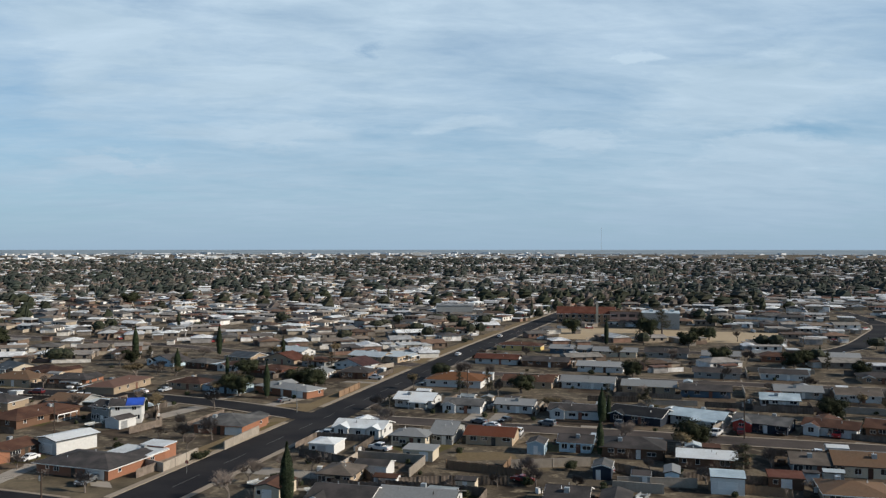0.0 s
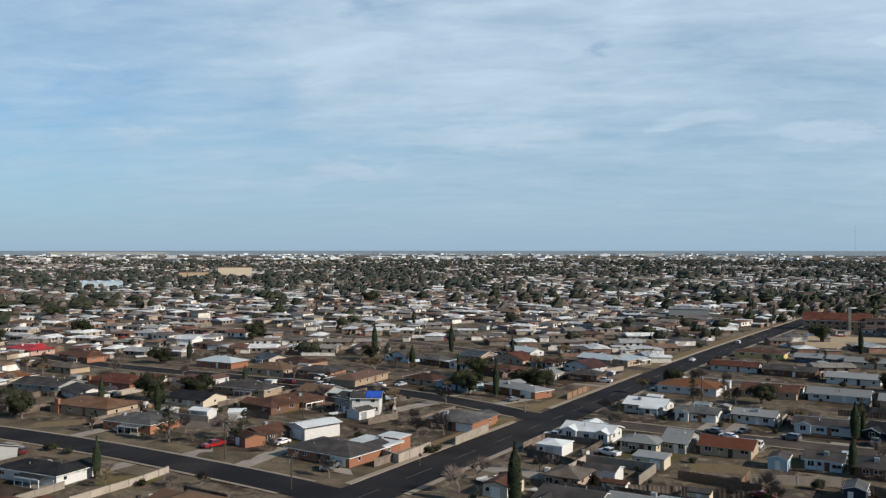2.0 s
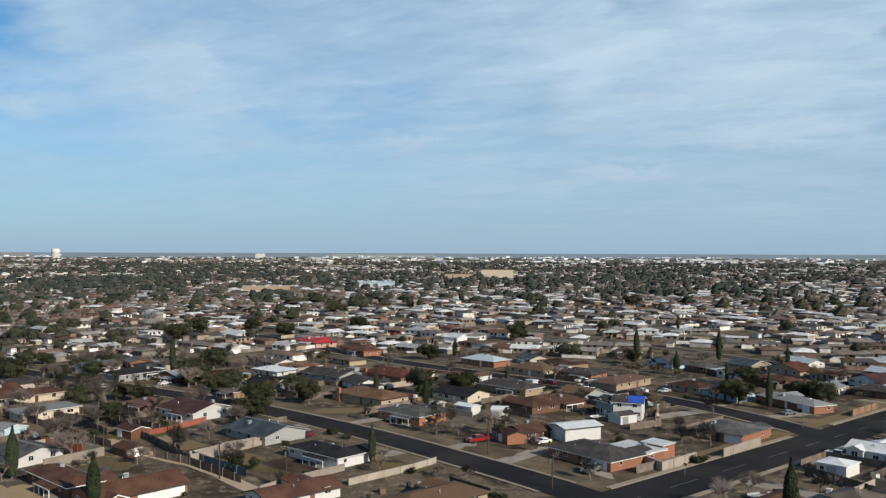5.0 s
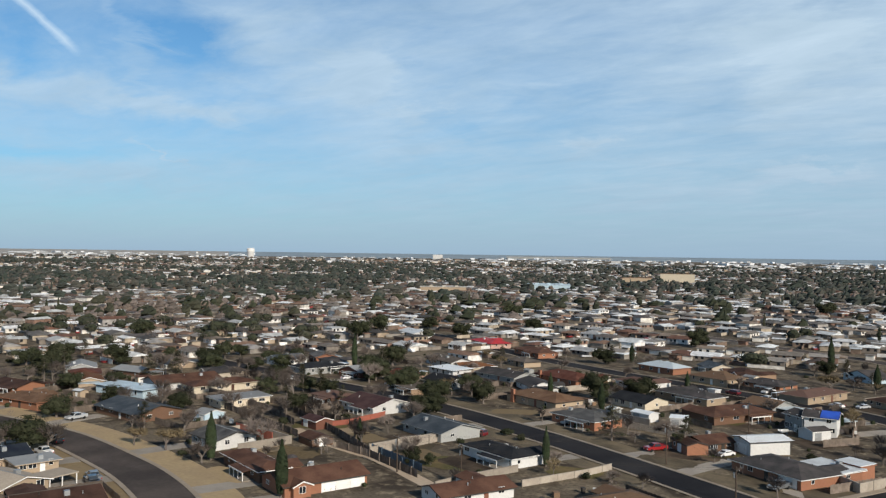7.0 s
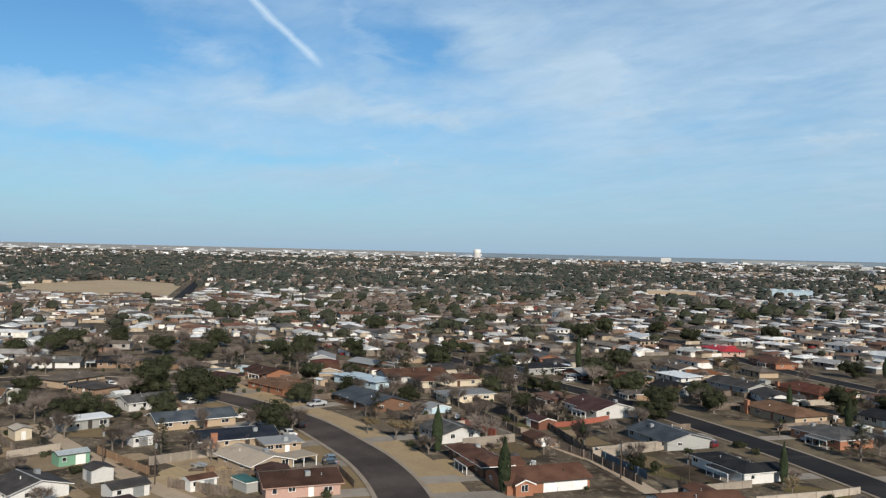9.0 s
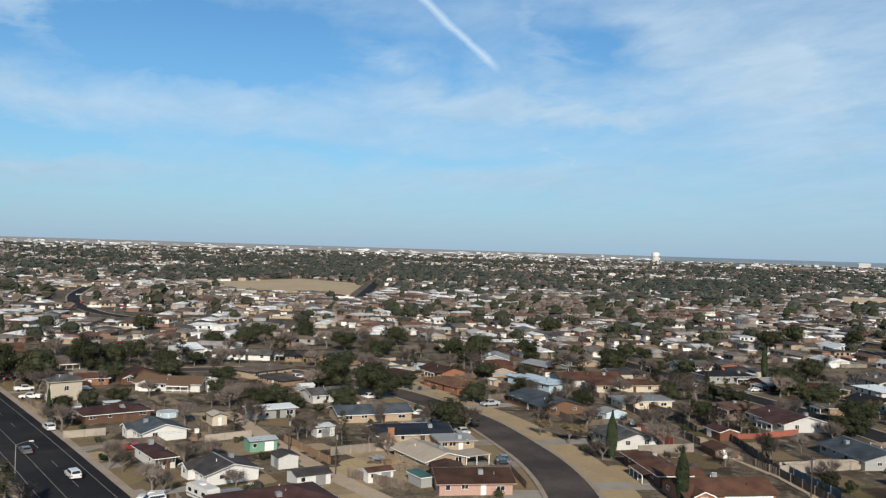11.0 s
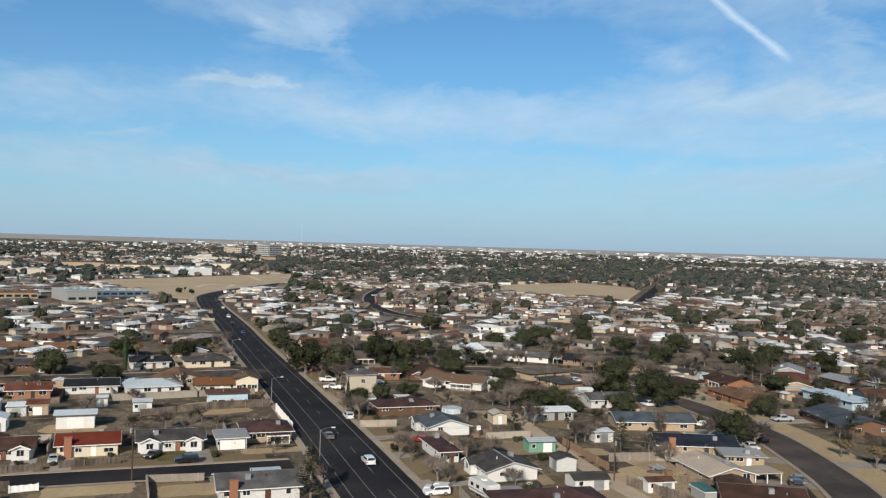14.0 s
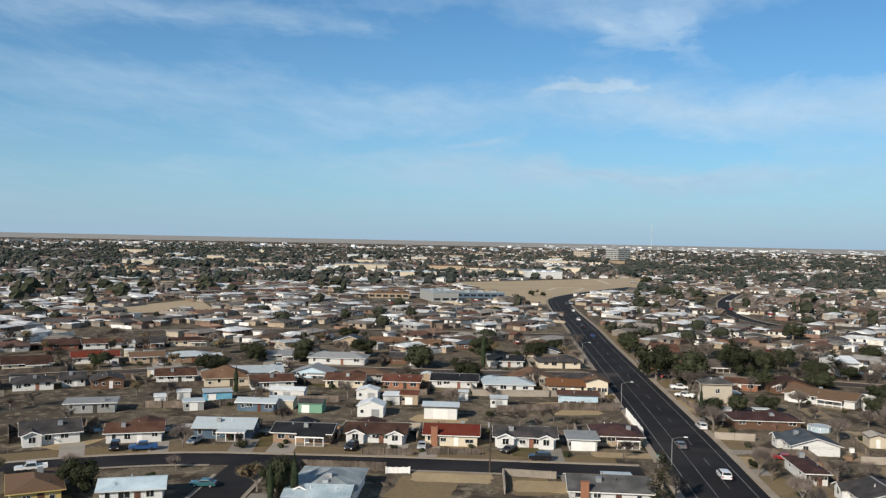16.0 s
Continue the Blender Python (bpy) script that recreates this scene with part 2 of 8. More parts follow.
def mat(name, base, rough=0.85, metal=0.0, vary=0.25, fine=6.0, coarse=0.35, bump=0.0, each=0.12, second=None, spec=0.3):
    """A weathered surface: two scales of noise in world space, and a slight change from piece to piece."""
    if name in MATS:
        return MATS[name]
    m = bpy.data.materials.new(name)
    MATS[name] = m
    m.use_nodes = True
    t, lk = m.node_tree.nodes, m.node_tree.links
    bsdf = t["Principled BSDF"]
    bsdf.inputs["Roughness"].default_value, bsdf.inputs["Metallic"].default_value = rough, metal
    bsdf.inputs["Specular IOR Level"].default_value = spec
    place = t.new("ShaderNodeNewGeometry")
    n1, n2 = t.new("ShaderNodeTexNoise"), t.new("ShaderNodeTexNoise")
    for n, s, det in ((n1, fine, 3), (n2, coarse, 5)):
        n.inputs["Scale"].default_value, n.inputs["Detail"].default_value = s, det
        lk.new(place.outputs["Position"], n.inputs["Vector"])
    info = t.new("ShaderNodeObjectInfo")

    def calc(op, a, b):
        n = t.new("ShaderNodeMath")
        n.operation = op
        for i, v in enumerate((a, b)):
            if isinstance(v, (int, float)):
                n.inputs[i].default_value = v
            else:
                lk.new(v, n.inputs[i])
        return n.outputs[0]

    both = calc("ADD", calc("MULTIPLY", n1.outputs[0], 0.5), calc("MULTIPLY", n2.outputs[0], 0.9))
    value = calc("ADD", calc("MULTIPLY", calc("SUBTRACT", both, 0.7), vary * 2.2), 0.93)
    value = calc("ADD", value, calc("MULTIPLY", calc("SUBTRACT", info.outputs["Random"], 0.5), each * 2))
    mix = t.new("ShaderNodeMix")
    mix.data_type = "RGBA"
    mix.inputs[6].default_value = (*base, 1)
    mix.inputs[7].default_value = (*(second or base), 1)
    ramp = t.new("ShaderNodeMapRange")
    ramp.inputs[1].default_value, ramp.inputs[2].default_value = 0.40, 0.62
    lk.new(n2.outputs[0], ramp.inputs[0])
    lk.new(ramp.outputs[0], mix.inputs[0])
    scale = t.new("ShaderNodeVectorMath")
    scale.operation = "SCALE"
    lk.new(mix.outputs[2], scale.inputs[0])
    lk.new(value, scale.inputs["Scale"])
    lk.new(scale.outputs[0], bsdf.inputs["Base Color"])
    if bump:
        bp = t.new("ShaderNodeBump")
        bp.inputs["Strength"].default_value, bp.inputs["Distance"].default_value = bump, 0.05
        lk.new(n1.outputs[0], bp.inputs["Height"])
        lk.new(bp.outputs[0], bsdf.inputs["Normal"])
    return m


def island_mat(name, colours, rough=0.85):
    """One material for many joined pieces: each piece takes its colour by chance from a list."""
    m = bpy.data.materials.new(name)
    m.use_nodes = True
    t, lk = m.node_tree.nodes, m.node_tree.links
    bsdf = t["Principled BSDF"]
    bsdf.inputs["Roughness"].default_value = rough
    bsdf.inputs["Specular IOR Level"].default_value = 0.25
    place = t.new("ShaderNodeNewGeometry")
    ramp = t.new("ShaderNodeValToRGB")
    ramp.color_ramp.interpolation = "CONSTANT"
    els = ramp.color_ramp.elements
    while len(els) < len(colours):
        els.new(0.5)
    for i, c in enumerate(colours):
        els[i].position, els[i].color = i / len(colours), (*c, 1)
    lk.new(place.outputs["Random Per Island"], ramp.inputs[0])
    n = t.new("ShaderNodeTexNoise")
    n.inputs["Scale"].default_value, n.inputs["Detail"].default_value = 0.5, 4
    lk.new(place.outputs["Position"], n.inputs["Vector"])
    hsv = t.new("ShaderNodeHueSaturation")
    mr = t.new("ShaderNodeMapRange")
    mr.inputs[1].default_value, mr.inputs[2].default_value, mr.inputs[3].default_value, mr.inputs[4].default_value = 0.3, 0.7, 0.8, 1.4
    lk.new(n.outputs[0], mr.inputs[0])
    lk.new(mr.outputs[0], hsv.inputs["Value"])
    lk.new(ramp.outputs[0], hsv.inputs["Color"])
    lk.new(hsv.outputs[0], bsdf.inputs["Base Color"])
    return m


ROOFS = {  # colour, words, roughness, second colour
    "gray": ((0.083, 0.086, 0.089), "gray shingle", 0.9, (0.121, 0.121, 0.121)),
    "dgray": ((0.048, 0.047, 0.048), "dark gray shingle", 0.9, (0.071, 0.064, 0.064)),
    "black": ((0.014, 0.016, 0.021), "charcoal shingle", 0.9, (0.022, 0.024, 0.027)),
    "navy": ((0.011, 0.016, 0.029), "dark navy shingle", 0.85, (0.019, 0.025, 0.035)),
    "slate": ((0.051, 0.067, 0.086), "blue-gray shingle", 0.85, (0.071, 0.086, 0.102)),
    "brown": ((0.086, 0.043, 0.030), "brown shingle", 0.9, (0.109, 0.057, 0.039)),
    "darkbrown": ((0.054, 0.029, 0.022), "dark brown shingle", 0.9, (0.071, 0.039, 0.029)),
    "redbrown": ((0.109, 0.039, 0.025), "red-brown shingle", 0.9, (0.128, 0.054, 0.039)),
    "rust": ((0.147, 0.048, 0.025), "rust-coloured shingle", 0.9, (0.121, 0.045, 0.029)),
    "orangebrown": ((0.173, 0.077, 0.035), "orange-brown shingle", 0.9, (0.134, 0.064, 0.032)),
    "red": ((0.173, 0.032, 0.019), "faded red shingle", 0.85, (0.141, 0.035, 0.022)),
    "scarlet": ((0.450, 0.025, 0.030), "bright red metal", 0.6, (0.400, 0.030, 0.035)),
    "maroon": ((0.054, 0.027, 0.027), "maroon shingle", 0.88, (0.067, 0.037, 0.035)),
    "tan": ((0.166, 0.109, 0.071), "tan shingle", 0.9, (0.141, 0.086, 0.054)),
    "tanbrown": ((0.141, 0.080, 0.048), "tan-brown shingle", 0.9, (0.166, 0.102, 0.064)),
    "pinkbrown": ((0.134, 0.083, 0.067), "pinkish brown shingle", 0.9, (0.115, 0.067, 0.054)),
    "taupe": ((0.109, 0.093, 0.080), "taupe shingle", 0.9, (0.134, 0.115, 0.099)),
    "beige": ((0.450, 0.390, 0.320), "beige composition", 0.9, (0.400, 0.345, 0.280)),
    "cream": ((0.550, 0.500, 0.420), "cream metal", 0.6, (0.500, 0.460, 0.390)),
    "lgray": ((0.290, 0.305, 0.315), "light gray", 0.75, (0.220, 0.235, 0.245)),
    "graymetal": ((0.270, 0.310, 0.330), "weathered gray metal", 0.6, (0.360, 0.400, 0.410)),
    "lmetal": ((0.500, 0.570, 0.610), "pale galvanised metal", 0.5, (0.420, 0.490, 0.530)),
    "lblue": ((0.420, 0.540, 0.620), "pale blue-white metal", 0.5, (0.480, 0.580, 0.640)),
    "white": ((0.740, 0.780, 0.800), "white metal", 0.5, (0.660, 0.710, 0.740)),
    "teal": ((0.032, 0.102, 0.096), "dark teal metal", 0.6, (0.045, 0.128, 0.115)),
    "tarp": ((0.020, 0.070, 0.420), "bright blue tarpaulin-covered", 0.5, (0.025, 0.090, 0.500)),
}
WALLS = {
    "white": ((0.64, 0.645, 0.635), "white siding", (0.55, 0.555, 0.545)),
    "cream": ((0.62, 0.55, 0.43), "cream stucco", (0.56, 0.49, 0.38)),
    "tan": ((0.40, 0.315, 0.225), "tan stucco", (0.34, 0.265, 0.19)),
    "beigewall": ((0.47, 0.42, 0.34), "beige siding", (0.43, 0.38, 0.31)),
    "brick": ((0.33, 0.155, 0.092), "orange brick", (0.27, 0.125, 0.077)),
    "redbrick": ((0.19, 0.083, 0.056), "dark red brick", (0.15, 0.066, 0.047)),
    "tanbrick": ((0.30, 0.21, 0.14), "tan brick", (0.25, 0.17, 0.115)),
    "brown": ((0.15, 0.085, 0.055), "brown brick", (0.12, 0.07, 0.045)),
    "pink": ((0.45, 0.30, 0.25), "pink brick", (0.44, 0.29, 0.24)),
    "yellow": ((0.55, 0.42, 0.16), "yellow stucco", (0.5, 0.38, 0.16)),
    "graywall": ((0.33, 0.34, 0.33), "gray siding", (0.28, 0.29, 0.29)),
    "bluewall": ((0.075, 0.12, 0.17), "slate blue siding", (0.09, 0.135, 0.185)),
    "bluebright": ((0.11, 0.3, 0.43), "bright blue boards", (0.13, 0.33, 0.45)),
    "lightblue": ((0.45, 0.58, 0.66), "pale blue siding", (0.4, 0.52, 0.6)),
    "navywall": ((0.018, 0.026, 0.042), "dark navy siding", (0.024, 0.033, 0.05)),
    "greenwall": ((0.16, 0.32, 0.23), "mint green boards", (0.14, 0.28, 0.2)),
    "fadedred": ((0.32, 0.105, 0.072), "faded red block", (0.26, 0.085, 0.06)),
    "redwall": ((0.42, 0.06, 0.045), "barn red siding", (0.38, 0.055, 0.045)),
}


def roof_mat(k):
    c, words, rough, second = ROOFS[k]
    return mat("roof_" + k, c, rough, 0.0, 0.42, 2.6, 0.3, 0.35, 0.14, second, 0.2 if rough > 0.8 else 0.45)


def wall_mat(k):
    c, words, second = WALLS[k]
    return mat("wall_" + k, c, 0.85, 0.0, 0.3, 3.0, 0.35, 0.1, 0.12, second)


asphalt = mat("asphalt", (0.019, 0.019, 0.023), 0.92, 0, 0.4, 1.2, 0.06, 0.15, 0.05, (0.03, 0.029, 0.031), 0.12)
asphalt_old = mat("asphalt_old", (0.06, 0.051, 0.048), 0.92, 0, 0.4, 1.2, 0.08, 0.15, 0.1, (0.088, 0.074, 0.067), 0.12)
concrete = mat("concrete", (0.35, 0.32, 0.28), 0.88, 0, 0.3, 2.5, 0.25, 0.15, 0.15, (0.26, 0.235, 0.205))
kerb_stone = mat("kerb_stone", (0.36, 0.31, 0.25), 0.9, 0, 0.3, 2.0, 0.15, 0, 0.1, (0.27, 0.225, 0.175))
block = mat("concrete_block", (0.36, 0.32, 0.27), 0.9, 0, 0.35, 2.5, 0.4, 0.2, 0.25, (0.25, 0.22, 0.185))
wood_fence = mat("fence_wood", (0.115, 0.093, 0.076), 0.9, 0, 0.4, 3.0, 0.5, 0.2, 0.35, (0.165, 0.135, 0.112))
wood_light = mat("fence_wood_light", (0.24, 0.16, 0.10), 0.9, 0, 0.3, 3.0, 0.5, 0.2, 0.2, (0.18, 0.12, 0.08))
lawn = mat("dry_lawn", (0.225, 0.172, 0.1), 0.97, 0, 0.5, 1.2, 0.13, 0.3, 0.25, (0.17, 0.131, 0.08), 0.1)
# dark dry grass; cloud shade over the east is put into its colour
lawn_dark = mat("shaded_lawn", (0.108, 0.092, 0.066), 0.97, 0, 0.5, 1.2, 0.13, 0.3, 0.25, (0.15, 0.123, 0.084), 0.1)
lawn_gold = mat("golden_lawn", (0.47, 0.365, 0.22), 0.97, 0, 0.4, 1.2, 0.16, 0.3, 0.15, (0.34, 0.262, 0.165), 0.1)
lawn_green = mat("greenish_lawn", (0.11, 0.105, 0.045), 0.97, 0, 0.4, 1.2, 0.2, 0.3, 0.2, (0.15, 0.115, 0.06), 0.1)
tan_earth = mat("tan_earth", (0.37, 0.29, 0.195), 0.97, 0, 0.4, 1.3, 0.2, 0.3, 0.2, (0.25, 0.195, 0.13), 0.1)
# earth whose dark colour includes the shade on the eastern blocks
shaded_soil = mat("shaded_soil", (0.072, 0.055, 0.042), 0.97, 0, 0.5, 1.4, 0.2, 0.3, 0.3, (0.11, 0.085, 0.062), 0.1)
white_paint = mat("white_paint", (0.78, 0.78, 0.76), 0.6, 0, 0.12, 4, 0.8, 0, 0.06)
line_paint = mat("line_paint", (0.22, 0.22, 0.215), 0.8, 0, 0.5, 1.5, 0.3, 0, 0)
dark_trim = mat("dark_trim", (0.05, 0.045, 0.04), 0.7)
glass = mat("window_glass", (0.02, 0.024, 0.03), 0.08, 0, 0.1, 2, 0.5, 0, 0.3, None, 0.6)
door_wood = mat("door_paint", (0.17, 0.075, 0.05), 0.6, 0, 0.2, 4, 0.8, 0, 0.5)
metal_gray = mat("galvanised", (0.42, 0.44, 0.45), 0.45, 0.6, 0.2, 5, 0.6, 0, 0.15)
pole_wood = mat("pole_wood", (0.075, 0.055, 0.042), 0.9, 0, 0.3, 4, 0.6, 0.2, 0.2)
lamp_metal = mat("lamp_pole", (0.3, 0.31, 0.31), 0.5, 0.5)
bark = mat("bark", (0.16, 0.137, 0.12), 0.95, 0, 0.3, 5, 0.6, 0.2, 0.2)
twig = mat("bare_twigs", (0.175, 0.15, 0.135), 0.95, 0, 0.3, 2, 0.3, 0, 0.4, (0.13, 0.108, 0.096), 0.1)
twig_ochre = mat("ochre_leaves", (0.215, 0.168, 0.1), 0.95, 0, 0.3, 2, 0.3, 0, 0.25, (0.16, 0.128, 0.078), 0.1)
leaf_dark = mat("evergreen_leaves", (0.034, 0.041, 0.022), 0.9, 0, 0.35, 2.0, 0.5, 0, 0.3, (0.046, 0.05, 0.03), 0.08)
leaf_green = mat("cypress_leaves", (0.025, 0.038, 0.018), 0.8, 0, 0.4, 2.0, 0.8, 0, 0.2, (0.035, 0.05, 0.024), 0.2)
leaf_pine = mat("pine_needles", (0.052, 0.055, 0.03), 0.8, 0, 0.4, 2.0, 0.5, 0, 0.2, (0.07, 0.065, 0.04), 0.2)
tyre = mat("tyre_rubber", (0.015, 0.015, 0.016), 0.9)
chrome = mat("wheel_rim", (0.5, 0.5, 0.52), 0.35, 0.8)
tail = mat("lamp_red", (0.3, 0.01, 0.01), 0.3)
head = mat("lamp_clear", (0.7, 0.72, 0.74), 0.2)


def paint(name, c):
    m = mat("car_" + name, c, 0.3, 0.0, 0.05, 2, 0.5, 0, 0.03, None, 0.5)
    m.node_tree.nodes["Principled BSDF"].inputs["Coat Weight"].default_value = 0.6
    return m


CARS = {
    "white": ((0.75, 0.76, 0.77), "white"), "silver": ((0.42, 0.44, 0.46), "silver"), "gray": ((0.14, 0.15, 0.16), "gray"),
    "black": ((0.012, 0.013, 0.016), "black"), "red": ((0.28, 0.015, 0.018), "red"), "darkred": ((0.12, 0.014, 0.018), "dark red"),
    "blue": ((0.02, 0.07, 0.2), "blue"), "teal": ((0.03, 0.11, 0.13), "teal"),
}


# ---- mesh building ----
class Geo:
    """Vertices and faces of one mesh."""

    def __init__(self):
        self.v, self.f = [], []

    def add(self, pts, faces):
        k = len(self.v)
        self.v += [tuple(p) for p in pts]
        self.f += [tuple(k + i for i in face) for face in faces]
        return self

    def box(self, x0, y0, z0, x1, y1, z1, m=None):
        p = [(x0, y0, z0), (x1, y0, z0), (x1, y1, z0), (x0, y1, z0), (x0, y0, z1), (x1, y0, z1), (x1, y1, z1), (x0, y1, z1)]
        if m is not None:
            p = [m @ Vector(q) for q in p]
        return self.add(p, [(3, 2, 1, 0), (4, 5, 6, 7), (0, 1, 5, 4), (1, 2, 6, 5), (2, 3, 7, 6), (3, 0, 4, 7)])

    def tube(self, a, b, ra, rb, n=6):
        a, b = Vector(a), Vector(b)
        d = (b - a).normalized()
        s = d.orthogonal().normalized()
        c = d.cross(s)
        ring = [(math.cos(2 * math.pi * i / n), math.sin(2 * math.pi * i / n)) for i in range(n)]
        p = [a + (s * x + c * y) * ra for x, y in ring] + [b + (s * x + c * y) * rb for x, y in ring]
        f = [(i, (i + 1) % n, n + (i + 1) % n, n + i) for i in range(n)]
        return self.add(p, f + [tuple(range(n - 1, -1, -1)), tuple(range(n, 2 * n))])

    def data(self, name, material):
        me = bpy.data.meshes.new(name)
        me.from_pydata(self.v, [], self.f)
        me.materials.append(material)
        me.update()
        return me


def part(name, geo, material, parent, label="", at=None):
    """One mesh object under a thing or a part; geo may be a mesh that is shared."""
    ob = new(name, geo if isinstance(geo, bpy.types.Mesh) else geo.data(name, material))
    ob.parent = parent
    if at is not None:
        ob.matrix_basis = at
    return tagged(ob, label) if label else ob


def thing(name, x, y, hdg, z=0.0):
    ob = new(name)
    ob.empty_display_size = 0.5
    ob.matrix_basis = pose(x, y, z, 0, 0, hdg)
    return ob


def rise(x, y):
    """The height of the land: level near by, climbing gently far away."""
    r = math.hypot(x, y)
    q = min(max((r - 1300.0) / 3650.0, 0.0), 1.0)
    return 37.5 * q ** 1.5


# ---- the land ----
def build_ground():
    radii = [0, 40, 80, 120, 160, 200, 250, 300, 360, 430, 520, 640, 800, 1000, 1300, 1600, 1900, 2200, 2600, 3000, 3400, 3750]
    n = 120
    g = Geo()
    pts = [(r * math.cos(2 * math.pi * i / n), r * math.sin(2 * math.pi * i / n), rise(r, 0)) for r in radii[1:] for i in range(n)]
    faces = [((k * n + i), k * n + (i + 1) % n, (k + 1) * n + (i + 1) % n, (k + 1) * n + i) for k in range(len(radii) - 2) for i in range(n)]
    faces = [tuple(reversed(f)) for f in faces]
    pts.append((0, 0, 0))
    faces += [(len(pts) - 1, i, (i + 1) % n) for i in range(n)]
    faces = [f if len(f) == 3 else tuple(reversed(f)) for f in faces]
    g.add(pts, faces)
    m = bpy.data.materials.new("dry_ground")
    m.use_nodes = True
    t, lk = m.node_tree.nodes, m.node_tree.links
    bsdf = t["Principled BSDF"]
    bsdf.inputs["Roughness"].default_value = 0.97
    bsdf.inputs["Specular IOR Level"].default_value = 0.1
    place = t.new("ShaderNodeNewGeometry")

    def noise_at(s, det, lo, hi):
        nn = t.new("ShaderNodeTexNoise")
        nn.inputs["Scale"].default_value, nn.inputs["Detail"].default_value = s, det
        lk.new(place.outputs["Position"], nn.inputs["Vector"])
        mr = t.new("ShaderNodeMapRange")
        mr.inputs[1].default_value, mr.inputs[2].default_value = lo, hi
        lk.new(nn.outputs[0], mr.inputs[0])
        return mr.outputs[0]

    def blend(fac, a, b):
        mx = t.new("ShaderNodeMix")
        mx.data_type = "RGBA"
        lk.new(fac, mx.inputs[0])
        for s, v in ((mx.inputs[6], a), (mx.inputs[7], b)):
            if isinstance(v, tuple):
                s.default_value = (*v, 1)
            else:
                lk.new(v, s)
        return mx.outputs[2]

    c = blend(noise_at(0.022, 6, 0.40, 0.60), (0.098, 0.083, 0.064), (0.178, 0.148, 0.108))
    c = blend(noise_at(0.09, 5, 0.49, 0.60), c, (0.052, 0.042, 0.033))
    c = blend(noise_at(0.33, 4, 0.53, 0.66), c, (0.245, 0.206, 0.147))
    c = blend(noise_at(1.3, 3, 0.48, 0.74), c, (0.066, 0.053, 0.041))
    lk.new(c, bsdf.inputs["Base Color"])
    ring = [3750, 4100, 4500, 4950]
    # the haze of distance is mixed into the base colours of both plains
    wooded = mat("hazed_scrub", (0.25, 0.32, 0.38), 0.95, 0, 0.2, 0.02, 0.004, 0, 0, (0.28, 0.345, 0.395), 0.1)
    dry = mat("hazed_dry_plain", (0.40, 0.385, 0.36), 0.95, 0, 0.25, 0.02, 0.004, 0, 0, (0.31, 0.31, 0.30), 0.1)
    for name, i0, i1, cover, words in (("backdrop_1", 15, 48, wooded, "wooded plain at the horizon, coloured blue-gray by painted haze"), ("backdrop_2", 48, 135, dry, "dry tan plain at the horizon, paled by painted haze")):
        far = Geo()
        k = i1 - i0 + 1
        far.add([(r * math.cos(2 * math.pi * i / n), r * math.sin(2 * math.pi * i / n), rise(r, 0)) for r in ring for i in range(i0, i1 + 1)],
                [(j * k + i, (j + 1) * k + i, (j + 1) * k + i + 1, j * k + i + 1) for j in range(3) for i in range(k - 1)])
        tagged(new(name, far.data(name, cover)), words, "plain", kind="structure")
    ob = new("ground", g.data("ground", m))
    return tagged(ob, "dry brown earth and winter grass reaching the horizon", "ground", kind="structure")


build_ground()

ROADS = []  # (points, half width)


def smooth(pts, step=6.0):
    """A polyline as evenly stepped points of a rounded line."""
    p = [Vector((x, y)) for x, y in pts]
    out = []
    for i in range(len(p) - 1):
        a, b, c, d = p[max(i - 1, 0)], p[i], p[i + 1], p[min(i + 2, len(p) - 1)]
        n = max(1, int((c - b).length / step))
        for k in range(n):
            s = k / n
            out.append(0.5 * (2 * b + (c - a) * s + (2 * a - 5 * b + 4 * c - d) * s * s + (3 * b - a - 3 * c + d) * s ** 3))
    return out + [p[-1]]


def sides(line, off):
    """The line moved sideways (to its right for a positive off)."""
    out = []
    for i, p in enumerate(line):
        d = (line[min(i + 1, len(line) - 1)] - line[max(i - 1, 0)]).normalized()
        out.append(p + Vector((d.y, -d.x)) * off)
    return out


def road_gap(p, skip=None, grow=0.0):
    """How far p lies outside the nearest road's edge."""
    best = 1e9
    for k, (line, half) in enumerate(ROADS):
        if k == skip:
            continue
        for a, b in zip(line, line[1:]):
            ab = b - a
            s = min(max((p - a).dot(ab) / ab.length_squared, 0), 1)
            best = min(best, (p - a - ab * s).length - half)
    return best


def strip(g, left, right, z, thick=0.0):
    """A band between two lines."""
    k = len(g.v)
    for a, b in zip(left, right):
        g.v += [(a.x, a.y, z + rise(a.x, a.y)), (b.x, b.y, z + rise(b.x, b.y))]
    for i in range(len(left) - 1):
        g.f.append((k + 2 * i, k + 2 * i + 1, k + 2 * i + 3, k + 2 * i + 2))


def road(name, pts, width, material, label, kerbs=True, step=6.0):
    line = smooth(pts, step)
    ROADS.append((line, width / 2))
    return name, line, width, material, label, kerbs


